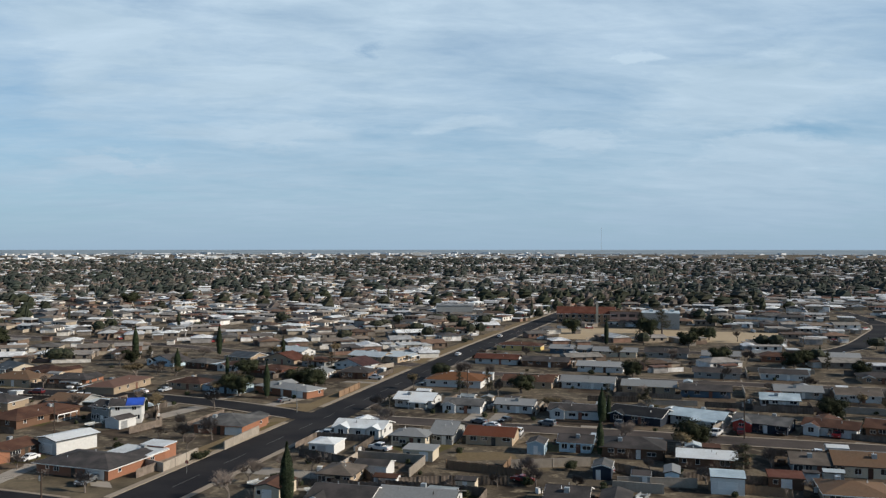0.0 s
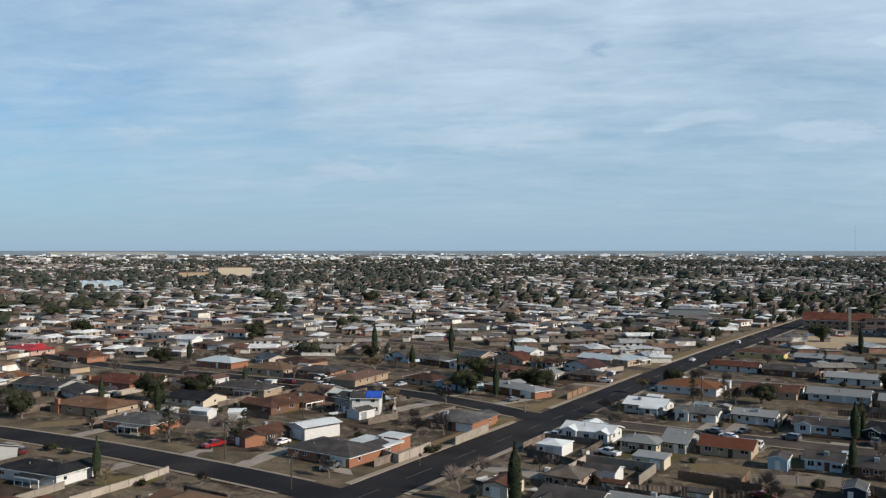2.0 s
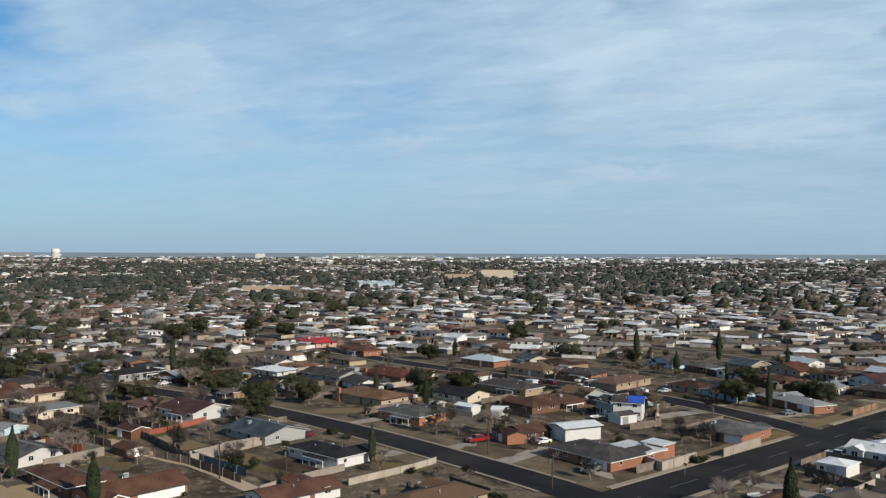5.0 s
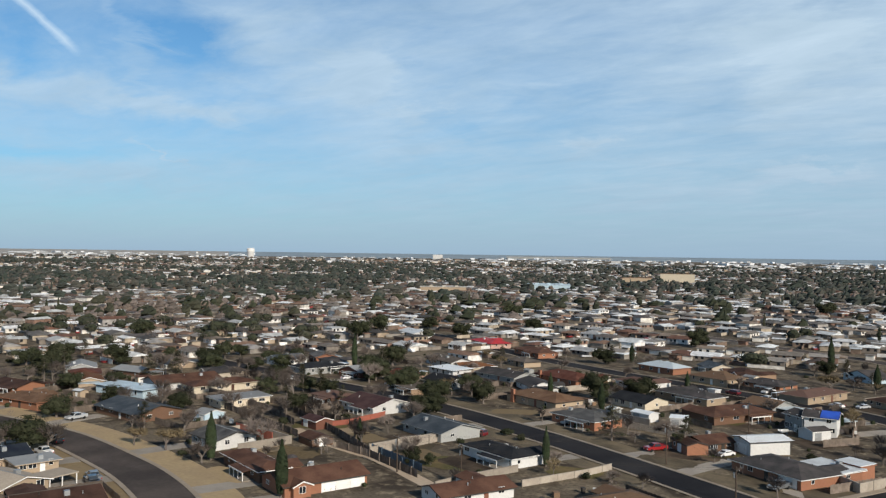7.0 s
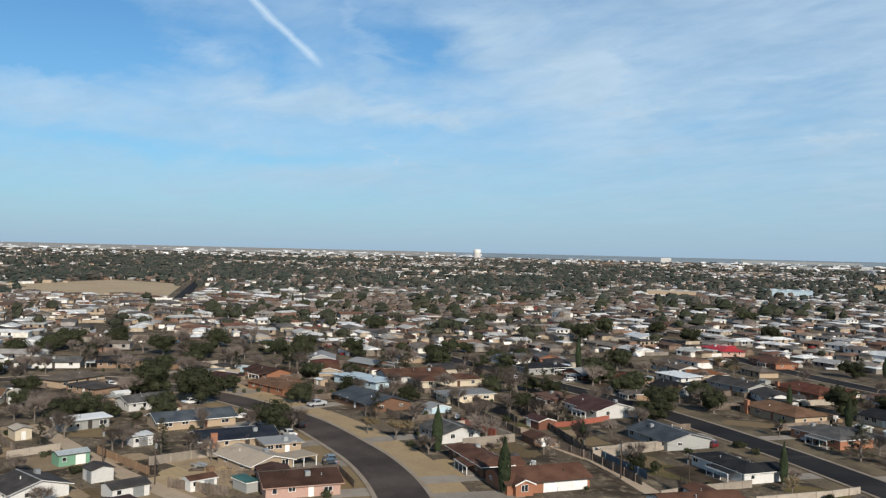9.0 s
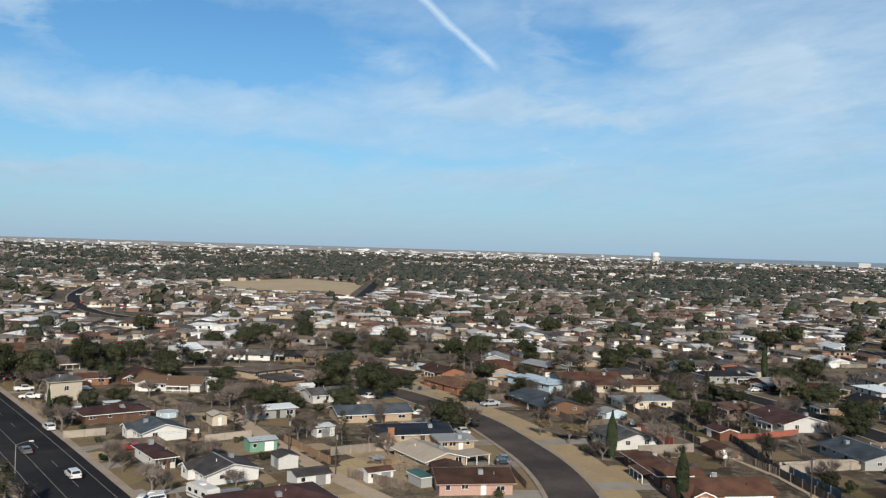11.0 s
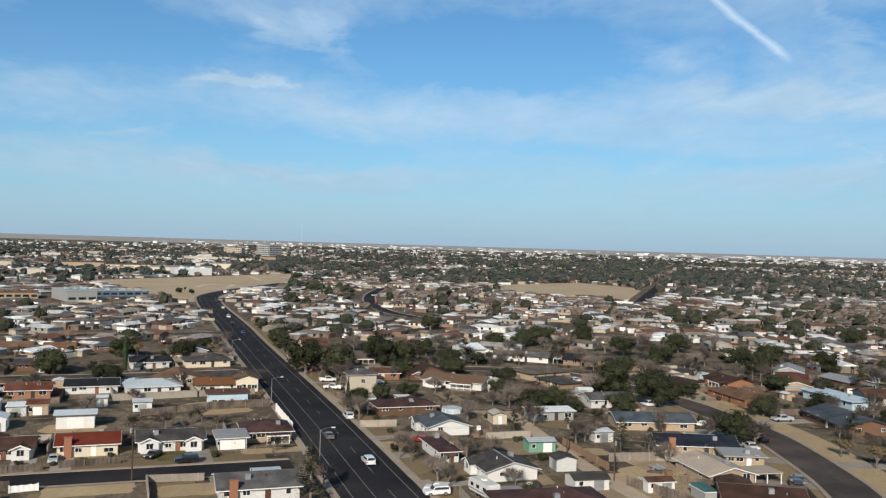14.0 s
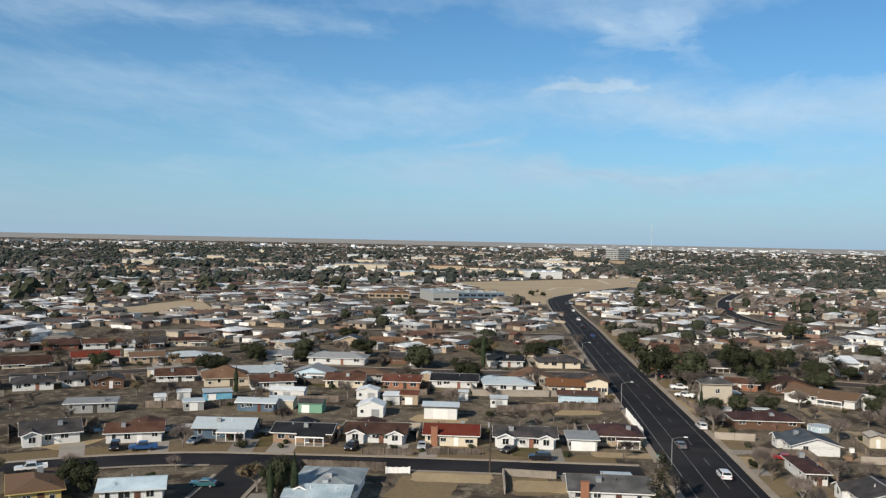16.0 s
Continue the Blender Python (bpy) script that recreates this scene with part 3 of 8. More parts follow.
def finish_roads(roads):
    for k, (name, line, width, material, label, kerbs) in enumerate(roads):
        g = Geo()
        strip(g, sides(line, -width / 2), sides(line, width / 2), 0.05 + 0.005 * k)
        ob = tagged(new(name, g.data(name, material)), label, "road", kind="structure")
        if not kerbs:
            continue
        for sgn in (-1, 1):
            inner, outer = sides(line, sgn * width / 2), sides(line, sgn * (width / 2 + kerbs))
            run = []
            for i in range(len(line) + 1):
                ok = i < len(line) and road_gap(outer[i], k) > 0.6
                if ok:
                    run.append(i)
                if not ok and len(run) > 1:
                    g = Geo()
                    a, b = [inner[j] for j in run], [outer[j] for j in run]
                    strip(g, a, b, 0.17)
                    for j in range(len(run) - 1):
                        q = len(g.v)
                        zz = rise(a[j].x, a[j].y)
                        g.v += [(a[j].x, a[j].y, zz), (a[j + 1].x, a[j + 1].y, zz), (a[j + 1].x, a[j + 1].y, 0.17 + zz), (a[j].x, a[j].y, 0.17 + zz)]
                        g.f.append((q, q + 1, q + 2, q + 3))
                    part("kerb", g, kerb_stone, ob)
                if not ok:
                    run = []

# ---- houses ----
SHARED = {}


def window_mesh(w, h, panes):
    """A frame plate with set-back panes: one closed shape, the panes in glass."""
    key = ("window", round(w, 1), round(h, 1), panes)
    if key in SHARED:
        return SHARED[key]
    t, x = 0.055, w / 2
    g = Geo()
    cols = [-x - t, -x] + ([-0.03, 0.03] if panes == 2 else []) + [x, x + t]
    rows = [-t, 0, h, h + t]
    front = {(i, j): len(g.v) + i * 4 + j for i in range(len(cols)) for j in range(4)}
    g.v += [(c, -0.05, r) for c in cols for r in rows]
    n = len(cols)
    glassy = []
    for i in range(n - 1):
        for j in range(3):
            q = (front[i, j], front[i + 1, j], front[i + 1, j + 1], front[i, j + 1])
            if j == 1 and (i == 1 or (panes == 2 and i == 3)):
                k = len(g.v)
                g.v += [(g.v[p][0], -0.012, g.v[p][2]) for p in q]
                g.f += [(q[a], q[(a + 1) % 4], k + (a + 1) % 4, k + a) for a in range(4)]
                glassy.append(len(g.f))
                g.f.append((k, k + 1, k + 2, k + 3))
            else:
                g.f.append(q)
    k = len(g.v)
    corner = [front[0, 0], front[n - 1, 0], front[n - 1, 3], front[0, 3]]
    g.v += [(g.v[p][0], 0.03, g.v[p][2]) for p in corner]
    me = None
    edge = [front[i, 0] for i in range(n)] + [front[n - 1, j] for j in (1, 2, 3)] + [front[i, 3] for i in range(n - 2, -1, -1)] + [front[0, j] for j in (2, 1)]
    g.f.append(tuple([k, k + 1] + [front[i, 0] for i in range(n - 1, -1, -1)]))
    g.f.append(tuple([k + 1, k + 2] + [front[n - 1, j] for j in (3, 2, 1, 0)]))
    g.f.append(tuple([k + 2, k + 3] + [front[i, 3] for i in range(n)]))
    g.f.append(tuple([k + 3, k] + [front[0, j] for j in (0, 1, 2, 3)]))
    me = g.data("window", white_paint)
    me.materials.append(glass)
    for p in glassy:
        me.polygons[p].material_index = 1
    SHARED[key] = me
    return me


def window(parent, x, y, z, turn_deg, w, h):
    return part("window", window_mesh(w, h, 2 if w > 0.9 else 1), None, parent, at=pose(x, y, z, 0, 0, turn_deg))


def door_mesh(w, h, material):
    """A door leaf with a grooved face, as one closed profile."""
    key = ("door", round(w, 1), round(h, 1), material.name)
    if key not in SHARED:
        g, n = Geo(), 4
        prof = [(0.02, 0.0)]
        for k in range(n):
            z0, z1 = h * k / n, h * (k + 1) / n
            prof += [(-0.03, z0), (-0.06, z0 + 0.05), (-0.06, z1 - 0.05), (-0.03, z1 - 0.001)]
        prof.append((0.02, h))
        m = len(prof)
        g.v += [(-w / 2, y, z) for y, z in prof] + [(w / 2, y, z) for y, z in prof]
        g.f += [(i, m + i, m + (i + 1) % m, (i + 1) % m) for i in range(m)]
        g.f += [tuple(range(m)), tuple(range(2 * m - 1, m - 1, -1))]
        SHARED[key] = g.data("door", material)
    return SHARED[key]


def gable_roof(g, x0, x1, y0, y1, h, slope, over, thick=0.15):
    """Two slabs that meet at a ridge along x."""
    half = (y1 - y0) / 2
    ym, zr, e = (y0 + y1) / 2, h + half * slope, over
    for s in (-1, 1):
        ye, ze = ym + s * (half + e), h - e * slope
        p = [(x0 - e, ye, ze), (x1 + e, ye, ze), (x1 + e, ym, zr), (x0 - e, ym, zr)]
        p += [(a, b, c + thick) for a, b, c in p]
        f = [(3, 2, 1, 0), (4, 5, 6, 7), (0, 1, 5, 4), (1, 2, 6, 5), (2, 3, 7, 6), (3, 0, 4, 7)]
        g.add(p, f if s < 0 else [tuple(reversed(q)) for q in f])


def hip_roof(g, x0, x1, y0, y1, h, slope, over, thick=0.16):
    x0, x1, y0, y1 = x0 - over, x1 + over, y0 - over, y1 + over
    w, d = x1 - x0, y1 - y0
    half = min(w, d) / 2
    z0 = h - 0.05
    zr = z0 + thick + half * slope
    if w >= d:
        r = [((x0 + half), (y0 + y1) / 2, zr), (max(x1 - half, x0 + half + 0.01), (y0 + y1) / 2, zr)]
    else:
        r = [((x0 + x1) / 2, y0 + half, zr), ((x0 + x1) / 2, max(y1 - half, y0 + half + 0.01), zr)]
    p = [(x0, y0, z0), (x1, y0, z0), (x1, y1, z0), (x0, y1, z0)]
    p += [(a, b, c + thick) for a, b, c in p] + r
    f = [(3, 2, 1, 0), (0, 1, 5, 4), (1, 2, 6, 5), (2, 3, 7, 6), (3, 0, 4, 7)]
    if w >= d:
        f += [(4, 5, 9, 8), (5, 6, 9), (6, 7, 8, 9), (7, 4, 8)]
    else:
        f += [(4, 5, 8), (5, 6, 9, 8), (6, 7, 9), (7, 4, 8, 9)]
    g.add(p, f)
    return zr


def rotated(geo):
    """The same mesh turned a quarter about z."""
    geo.v = [(-y, x, z) for x, y, z in geo.v]
    return geo


def wall_shell(w, d, h, roof, slope):
    g = Geo().box(-w / 2, -d / 2, -0.1, w / 2, d / 2, h)
    if roof == "g":
        z = h + d / 2 * slope
        for x, flip in ((-w / 2, 0), (w / 2, 1)):
            q = [(x, -d / 2, h), (x, d / 2, h), (x, 0, z)]
            xi = x + (0.2 if x < 0 else -0.2)
            q += [(xi, -d / 2, h), (xi, d / 2, h), (xi, 0, z)]
            f = [(0, 2, 1), (3, 4, 5), (0, 3, 5, 2), (1, 2, 5, 4)]
            g.add(q, f if not flip else [tuple(reversed(k)) for k in f])
    if roof == "f":
        z = h + w / 2 * slope
        for y, flip in ((-d / 2, 1), (d / 2, 0)):
            q = [(-w / 2, y, h), (w / 2, y, h), (0, y, z)]
            yi = y + (0.2 if y < 0 else -0.2)
            q += [(-w / 2, yi, h), (w / 2, yi, h), (0, yi, z)]
            f = [(0, 2, 1), (3, 4, 5), (0, 3, 5, 2), (1, 2, 5, 4)]
            g.add(q, f if not flip else [tuple(reversed(k)) for k in f])
    return g


def fascia(w, d, h, roof, slope, over):
    """White boards along the eaves and verges, mitred into one ring."""
    t = 0.05
    ww, dd = (d, w) if roof == "f" else (w, d)
    x, y = ww / 2 + over + (0.02 if roof in "hx" else 0), dd / 2 + over + (0.02 if roof in "hx" else 0)
    if roof in "hx":
        z0 = h - 0.06
        loop = [(-x, -y, z0), (-x, y, z0), (x, y, z0), (x, -y, z0)]
        tall = 0.15
    else:
        ze, zr = h - over * slope - 0.05, h + dd / 2 * slope - 0.05
        loop = [(-x, -y, ze), (-x, 0, zr), (-x, y, ze), (x, y, ze), (x, 0, zr), (x, -y, ze)]
        tall = 0.17
    g, n = Geo(), len(loop)
    sign = lambda v: (v > 0) - (v < 0)
    for px, py, pz in loop:
        ox, oy = px + sign(px) * t, py + sign(py) * t
        g.v += [(px, py, pz), (ox, oy, pz), (ox, oy, pz + tall), (px, py, pz + tall)]
    for k in range(n):
        a, b = 4 * k, 4 * ((k + 1) % n)
        g.f += [(a + q, a + (q + 1) % 4, b + (q + 1) % 4, b + q) for q in range(4)]
    return rotated(g) if roof == "f" else g


TAKEN = []  # footprints in use: x, y, radius
HOUSES = []


def roof_on(root, w, d, h, roof, rc, slope, over, name="roof"):
    g = Geo()
    if roof == "g":
        gable_roof(g, -w / 2, w / 2, -d / 2, d / 2, h, slope, over)
    elif roof == "f":
        gable_roof(g, -d / 2, d / 2, -w / 2, w / 2, h, slope, over)
        rotated(g)
    elif roof == "h":
        hip_roof(g, -w / 2, w / 2, -d / 2, d / 2, h, slope, over)
    else:
        o = over
        p = [(-w / 2 - o, -d / 2 - o, h), (w / 2 + o, -d / 2 - o, h), (w / 2 + o, d / 2 + o, h + 0.22), (-w / 2 - o, d / 2 + o, h + 0.22)]
        p += [(a, b, c + 0.16) for a, b, c in p]
        g.add(p, [(3, 2, 1, 0), (4, 5, 6, 7), (0, 1, 5, 4), (1, 2, 6, 5), (2, 3, 7, 6), (3, 0, 4, 7)])
    return part(name, g, roof_mat(rc), root)


def wing(root, x, w, d, h, main_d, rc, wc):
    """A front bay with its own gable."""
    slope, out = 0.42, 1.3
    y0, y1 = -main_d / 2 - out, -main_d / 2 + 0.02
    g = Geo().box(x - w / 2, y0, -0.1, x + w / 2, y1, h)
    z = h + w / 2 * slope
    g.add([(x - w / 2, y0, h), (x + w / 2, y0, h), (x, y0, z), (x - w / 2, y0 + 0.2, h), (x + w / 2, y0 + 0.2, h), (x, y0 + 0.2, z)],
          [(0, 1, 2), (5, 4, 3), (0, 2, 5, 3), (1, 4, 5, 2)])
    ob = part("front_bay", g, wall_mat(wc), root)
    rg = Geo()
    gable_roof(rg, y0 - 0.1, 0.0 - 0.8, -w / 2, w / 2, h, slope, 0.35)
    rg.v = [(-b + x, a, c) for a, b, c in rg.v]
    part("bay_roof", rg, roof_mat(rc), root)
    e = 0.4
    fg = Geo()
    for s in (-1, 1):
        p = [(x + s * (w / 2 + e), y0 - e - 0.12, h - e * slope - 0.05), (x + s * (w / 2 + e), y0 - e - 0.06, h - e * slope - 0.05), (x, y0 - e - 0.06, z - 0.05), (x, y0 - e - 0.12, z - 0.05)]
        p += [(a, b, c + 0.24) for a, b, c in p]
        f = [(3, 2, 1, 0), (4, 5, 6, 7), (0, 1, 5, 4), (1, 2, 6, 5), (2, 3, 7, 6), (3, 0, 4, 7)]
        fg.add(p, f if s < 0 else [tuple(reversed(k)) for k in f])
    part("bay_trim", fg, white_paint, root)
    window(ob, x, y0, 0.9, 0, 1.3, 1.2)


def house(kind, x, y, hdg, w, d, h, roof, rc, wc, flags="", label="", simple=False):
    """A dwelling or outbuilding; its local -y side is the front."""
    rng = random.Random(int(x * 7.3) * 1009 + int(y * 5.1))
    root = thing(kind, x, y, hdg)
    small = w * d < 45 and h < 4 and "G" not in flags
    slope = {"g": 0.27, "f": 0.30, "h": 0.25, "x": 0}[roof] + rng.uniform(-0.03, 0.05)
    h = h * (0.88 if kind == "house" and h < 4 else 0.95)
    if "S" in flags:
        slope = 0.42
    if kind == "barn":
        slope = 0.17
    over = 0.22 if small else 0.62
    rw, ww = ROOFS[rc][1], WALLS[wc][1]
    what = {"house": "two-storey house" if h > 4.1 else "single-storey house", "garage": "garage", "shed": "backyard shed", "barn": "metal outbuilding"}[kind]
    shape = {"g": "gabled", "f": "gabled", "h": "hipped", "x": "flat"}[roof]
    tagged(root, label or f"{ww} {what} with {shape} {rw} roof", kind, "houses of the neighbourhood" if kind == "house" else "outbuildings")
    TAKEN.append((x, y, max(w, d) * 0.55))
    HOUSES.append((kind, x, y, hdg, w, d, simple))
    part("wall", wall_shell(w, d, h, roof, slope), wall_mat(wc), root)
    roof_on(root, w, d, h, roof, rc, slope, over)
    if not simple or rng.random() < 0.5:
        part("fascia", fascia(w, d, h, roof, slope, over), white_paint if rng.random() < 0.3 or (not simple and rc in ("black", "maroon")) else wall_mat(wc) if rng.random() < 0.5 else dark_trim, root)
    if "T" in flags:
        z0 = h + 0.22
        p = [(-0.1, -d / 2 - over, z0 - over * slope), (w / 2 + over * 0.8, -d / 2 - over, z0 - over * slope), (w / 2 + over * 0.8, -0.1, z0 + (d / 2 - 0.1) * slope), (-0.1, -0.1, z0 + (d / 2 - 0.1) * slope)]
        p += [(a, b, c + 0.05) for a, b, c in p]
        tg = Geo().add(p, [(3, 2, 1, 0), (4, 5, 6, 7), (0, 1, 5, 4), (1, 2, 6, 5), (2, 3, 7, 6), (3, 0, 4, 7)])
        part("tarpaulin", tg, roof_mat("tarp"), root, "bright blue tarpaulin laid over the shingles")
    if kind == "barn":
        part("door", door_mesh(min(3.6, w * 0.6), 2.4, white_paint), None, root, at=pose(0, -d / 2, 0))
        return root
    if small:
        if w > 2.5:
            part("door", door_mesh(0.95 if w < 4 else 2.0, 2.0, white_paint if wc != "white" else metal_gray), None, root, at=pose(w * rng.choice((-0.2, 0.2, 0)), -d / 2, 0, 0, 0, 0))
        if w > 4.5:
            window(root, -w * 0.32, -d / 2, 1.0, 0, 0.8, 0.8)
        return root
    # front
    garage = "G" in flags or "D" in flags
    xs = [-0.36, -0.14, 0.34] if not garage else [-0.38, -0.18]
    if "W" in flags:
        xs = [-0.02, 0.2]
        wing(root, -w * 0.33, 3.6, 2, h, d, rc, "redwall" if "R" in flags else wc)
        if rng.random() < 0.5 and w > 11.5:
            wing(root, w * 0.34, 3.2, 2, h, d, rc, wc)
    elif "R" in flags:
        wing(root, -w * 0.32, 4.4, 2, h, d, rc, "redwall")
        xs = [0.05, 0.3]
    for fx in xs if "D" not in flags else ():
        window(root, w * (fx + rng.uniform(-0.04, 0.04)), -d / 2, rng.choice((0.8, 1.0, 1.2)), 0, rng.choice((0.8, 1.2, 1.5, 1.8)), rng.choice((0.8, 1.1)))
    if "D" not in flags:
        part("door", door_mesh(1.0, 2.1, rng.choice((door_wood, white_paint, dark_trim))), None, root, at=pose(w * (0.1 if not garage else 0.02), -d / 2, 0, 0, 0, 0))
    if garage:
        dw = w * 0.178 if "D" in flags else 4.6 if w > 9 else 2.4
        for s in ((0.02, 0.2, 0.38) if "D" in flags else (0.32,) if w > 9 else (-0.24, 0.24)):
            if "D" not in flags:
                part("door_frame", Geo().box(w * s - dw / 2 - 0.14, -d / 2 - 0.025, 0, w * s + dw / 2 + 0.14, -d / 2 + 0.03, 2.3), dark_trim, root)
            part("garage_door", door_mesh(dw, 2.15, white_paint), None, root, at=pose(w * s, -d / 2, 0, 0, 0, 0))
    # ends and back
    for side, turn_deg in ((1, 90), (-1, -90)):
        for fy in ((-0.22, 0.25) if not simple else (0.0,)):
            if rng.random() < 0.3:
                continue
            window(root, side * w / 2, d * fy, 1.1, turn_deg, rng.choice((0.8, 1.1)), rng.choice((0.7, 1.0)))
    if h > 4.1:
        for fx in (-0.28, 0.26):
            window(root, w * fx, -d / 2, 3.6, 0, 1.1, 1.2)
        for side, turn_deg in ((1, 90), (-1, -90)):
            window(root, side * w / 2, 0, 3.6, turn_deg, 1.1, 1.2)
    if "P" in flags:
        pw, pd = min(w * 0.5, 7.0), 2.6
        px = w * 0.18
        g = Geo()
        p = [(px - pw / 2, -d / 2 - pd, h - 0.45), (px + pw / 2, -d / 2 - pd, h - 0.45), (px + pw / 2, -d / 2 - 0.3, h - 0.12), (px - pw / 2, -d / 2 - 0.3, h - 0.12)]
        p += [(a, b, c + 0.14) for a, b, c in p]
        g.add(p, [(3, 2, 1, 0), (4, 5, 6, 7), (0, 1, 5, 4), (1, 2, 6, 5), (2, 3, 7, 6), (3, 0, 4, 7)])
        part("porch_roof", g, roof_mat(rc), root)
        part("porch_trim", Geo().box(px - pw / 2, -d / 2 - pd - 0.06, h - 0.55, px + pw / 2, -d / 2 - pd, h - 0.27), white_paint, root)
        for k in range(4):
            xx = px - pw / 2 + 0.15 + k * (pw - 0.3) / 3
            part("porch_post", Geo().box(xx - 0.07, -d / 2 - pd + 0.1, 0, xx + 0.07, -d / 2 - pd + 0.24, h - 0.44), white_paint, root)
        part("porch_floor", Geo().box(px - pw / 2, -d / 2 - pd, 0, px + pw / 2, -d / 2 - 0.01, 0.14), concrete, root)
    if "C" in flags:
        g = Geo().box(-w * 0.38, -d / 2 - 0.75, 0, -w * 0.38 + 1.4, -d / 2 - 0.01, h + 1.5).box(-w * 0.38 - 0.08, -d / 2 - 0.83, h + 1.5, -w * 0.38 + 1.48, -d / 2 + 0.07, h + 1.68)
        part("chimney", g, wall_mat("brick"), root, "orange brick chimney")
    if "K" in flags:
        x0, x1, y0, y1, z0 = w / 2 + 0.01, w / 2 + 6.2, -d / 2 - 0.4, -d / 2 + 5.4, h * 0.96
        part("carport_roof", Geo().box(x0, y0, z0, x1, y1, z0 + 0.2), roof_mat(rc), root)
        for qx, qy in ((x1 - 0.3, y0 + 0.3), (x1 - 0.3, y1 - 0.3), (x0 + 2.8, y0 + 0.3), (x0 + 0.2, y0 + 0.3)):
            part("carport_post", Geo().box(qx - 0.08, qy - 0.08, 0, qx + 0.08, qy + 0.08, z0), white_paint, root)
    # a back wing under its own ridge, or a covered patio
    v = rng.random()
    if w > 11 and roof in "gh" and "K" not in flags:
        bw, bd = rng.uniform(4.6, 6.4), rng.uniform(2.6, 4.4)
        bx = rng.choice((-1, 1)) * (w / 2 - bw / 2 - rng.uniform(0.2, 1.5))
        y0 = d / 2 - 0.02
        if v < 0.42:
            wg = Geo().box(bx - bw / 2, y0, -0.1, bx + bw / 2, y0 + bd, h)
            z = h + bw / 2 * slope
            wg.add([(bx - bw / 2, y0 + bd, h), (bx + bw / 2, y0 + bd, h), (bx, y0 + bd, z), (bx - bw / 2, y0 + bd - 0.2, h), (bx + bw / 2, y0 + bd - 0.2, h), (bx, y0 + bd - 0.2, z)],
                   [(2, 1, 0), (3, 4, 5), (3, 5, 2, 0), (2, 5, 4, 1)])
            part("back_wing", wg, wall_mat(wc), root)
            rg = Geo()
            gable_roof(rg, d * 0.12, y0 + bd, -bw / 2, bw / 2, h, slope, 0.35)
            rg.v = [(-b + bx, a, c) for a, b, c in rg.v]
            part("wing_roof", rg, roof_mat(rc), root)
        elif v < 0.72:
            rk = rng.choice((rc, "lmetal", "white", "lgray", "graymetal"))
            p = [(bx - bw / 2, y0 + 0.05, h - 0.12), (bx + bw / 2, y0 + 0.05, h - 0.12), (bx + bw / 2, y0 + bd, h - 0.4), (bx - bw / 2, y0 + bd, h - 0.4)]
            p += [(a, b, c + 0.1) for a, b, c in p]
            part("patio_roof", Geo().add(p, [(3, 2, 1, 0), (4, 5, 6, 7), (0, 1, 5, 4), (1, 2, 6, 5), (2, 3, 7, 6), (3, 0, 4, 7)]), roof_mat(rk), root)
            for px in (bx - bw / 2 + 0.12, bx, bx + bw / 2 - 0.12):
                part("patio_post", Geo().box(px - 0.06, y0 + bd - 0.25, 0, px + 0.06, y0 + bd - 0.13, h - 0.36), white_paint, root)
    # later additions: a lower flat-roofed room or an open carport at one end
    u = rng.random()
    if simple and "W" not in flags and "G" not in flags and u < 0.62 and w < 17:
        sx = rng.choice((-1, 1))
        aw, ad, ah = rng.uniform(3.2, 5.0), d * rng.uniform(0.6, 0.85), h * 0.9
        x0, x1 = sorted((sx * (w / 2 + 0.01), sx * (w / 2 + aw)))
        rk = rng.choice((rc, rc, "lgray", "lmetal", "white"))
        oy = rng.uniform(-0.1, 0.1) * d
        part("addition_roof", Geo().box(x0, oy - ad / 2 - 0.3, ah, x1 + (0.3 if sx > 0 else 0), oy + ad / 2 + 0.3, ah + 0.16), roof_mat(rk), root)
        if u < 0.3:
            part("addition_wall", Geo().box(x0, oy - ad / 2, -0.1, x1, oy + ad / 2, ah), wall_mat(wc), root)
        else:
            for px in (-ad / 2 + 0.1, ad / 2 - 0.1):
                part("carport_post", Geo().box(sx * (w / 2 + aw) - 0.08 - 0.1 * sx, oy + px - 0.07, 0, sx * (w / 2 + aw) + 0.08 - 0.1 * sx, oy + px + 0.07, ah), white_paint, root)
    # roof furniture
    zr = h + min(w, d) / 2 * slope
    if not simple and roof in "gf":
        rl, zz = (w if roof == "g" else d) / 2 + over, h + (d if roof == "g" else w) / 2 * slope + 0.15
        cap = Geo().add([(-rl, -0.22, zz - 0.05), (rl, -0.22, zz - 0.05), (rl, 0, zz + 0.03), (-rl, 0, zz + 0.03), (-rl, 0.22, zz - 0.05), (rl, 0.22, zz - 0.05)], [(0, 1, 2, 3), (3, 2, 5, 4), (1, 0, 4, 5), (0, 3, 4), (1, 5, 2)])
        part("ridge_cap", rotated(cap) if roof == "f" else cap, roof_mat(rng.choice((rc, "taupe", "lgray", rc))), root)
    if not simple and roof != "x":
        for _ in range(2):
            vx, yy = rng.uniform(-0.3, 0.3) * w, rng.choice((-1, 1)) * d * rng.uniform(0.1, 0.3)
            run = d / 2 - abs(yy) if roof != "f" else w / 2 - abs(vx)
            part("vent_pipe", Geo().tube((vx, yy, h + run * slope - 0.1), (vx, yy, h + run * slope + 0.62), 0.07, 0.07, 6).tube((vx, yy, h + run * slope + 0.14), (vx, yy, h + run * slope + 0.2), 0.2, 0.1, 6), rng.choice((metal_gray, white_paint, dark_trim)), root)
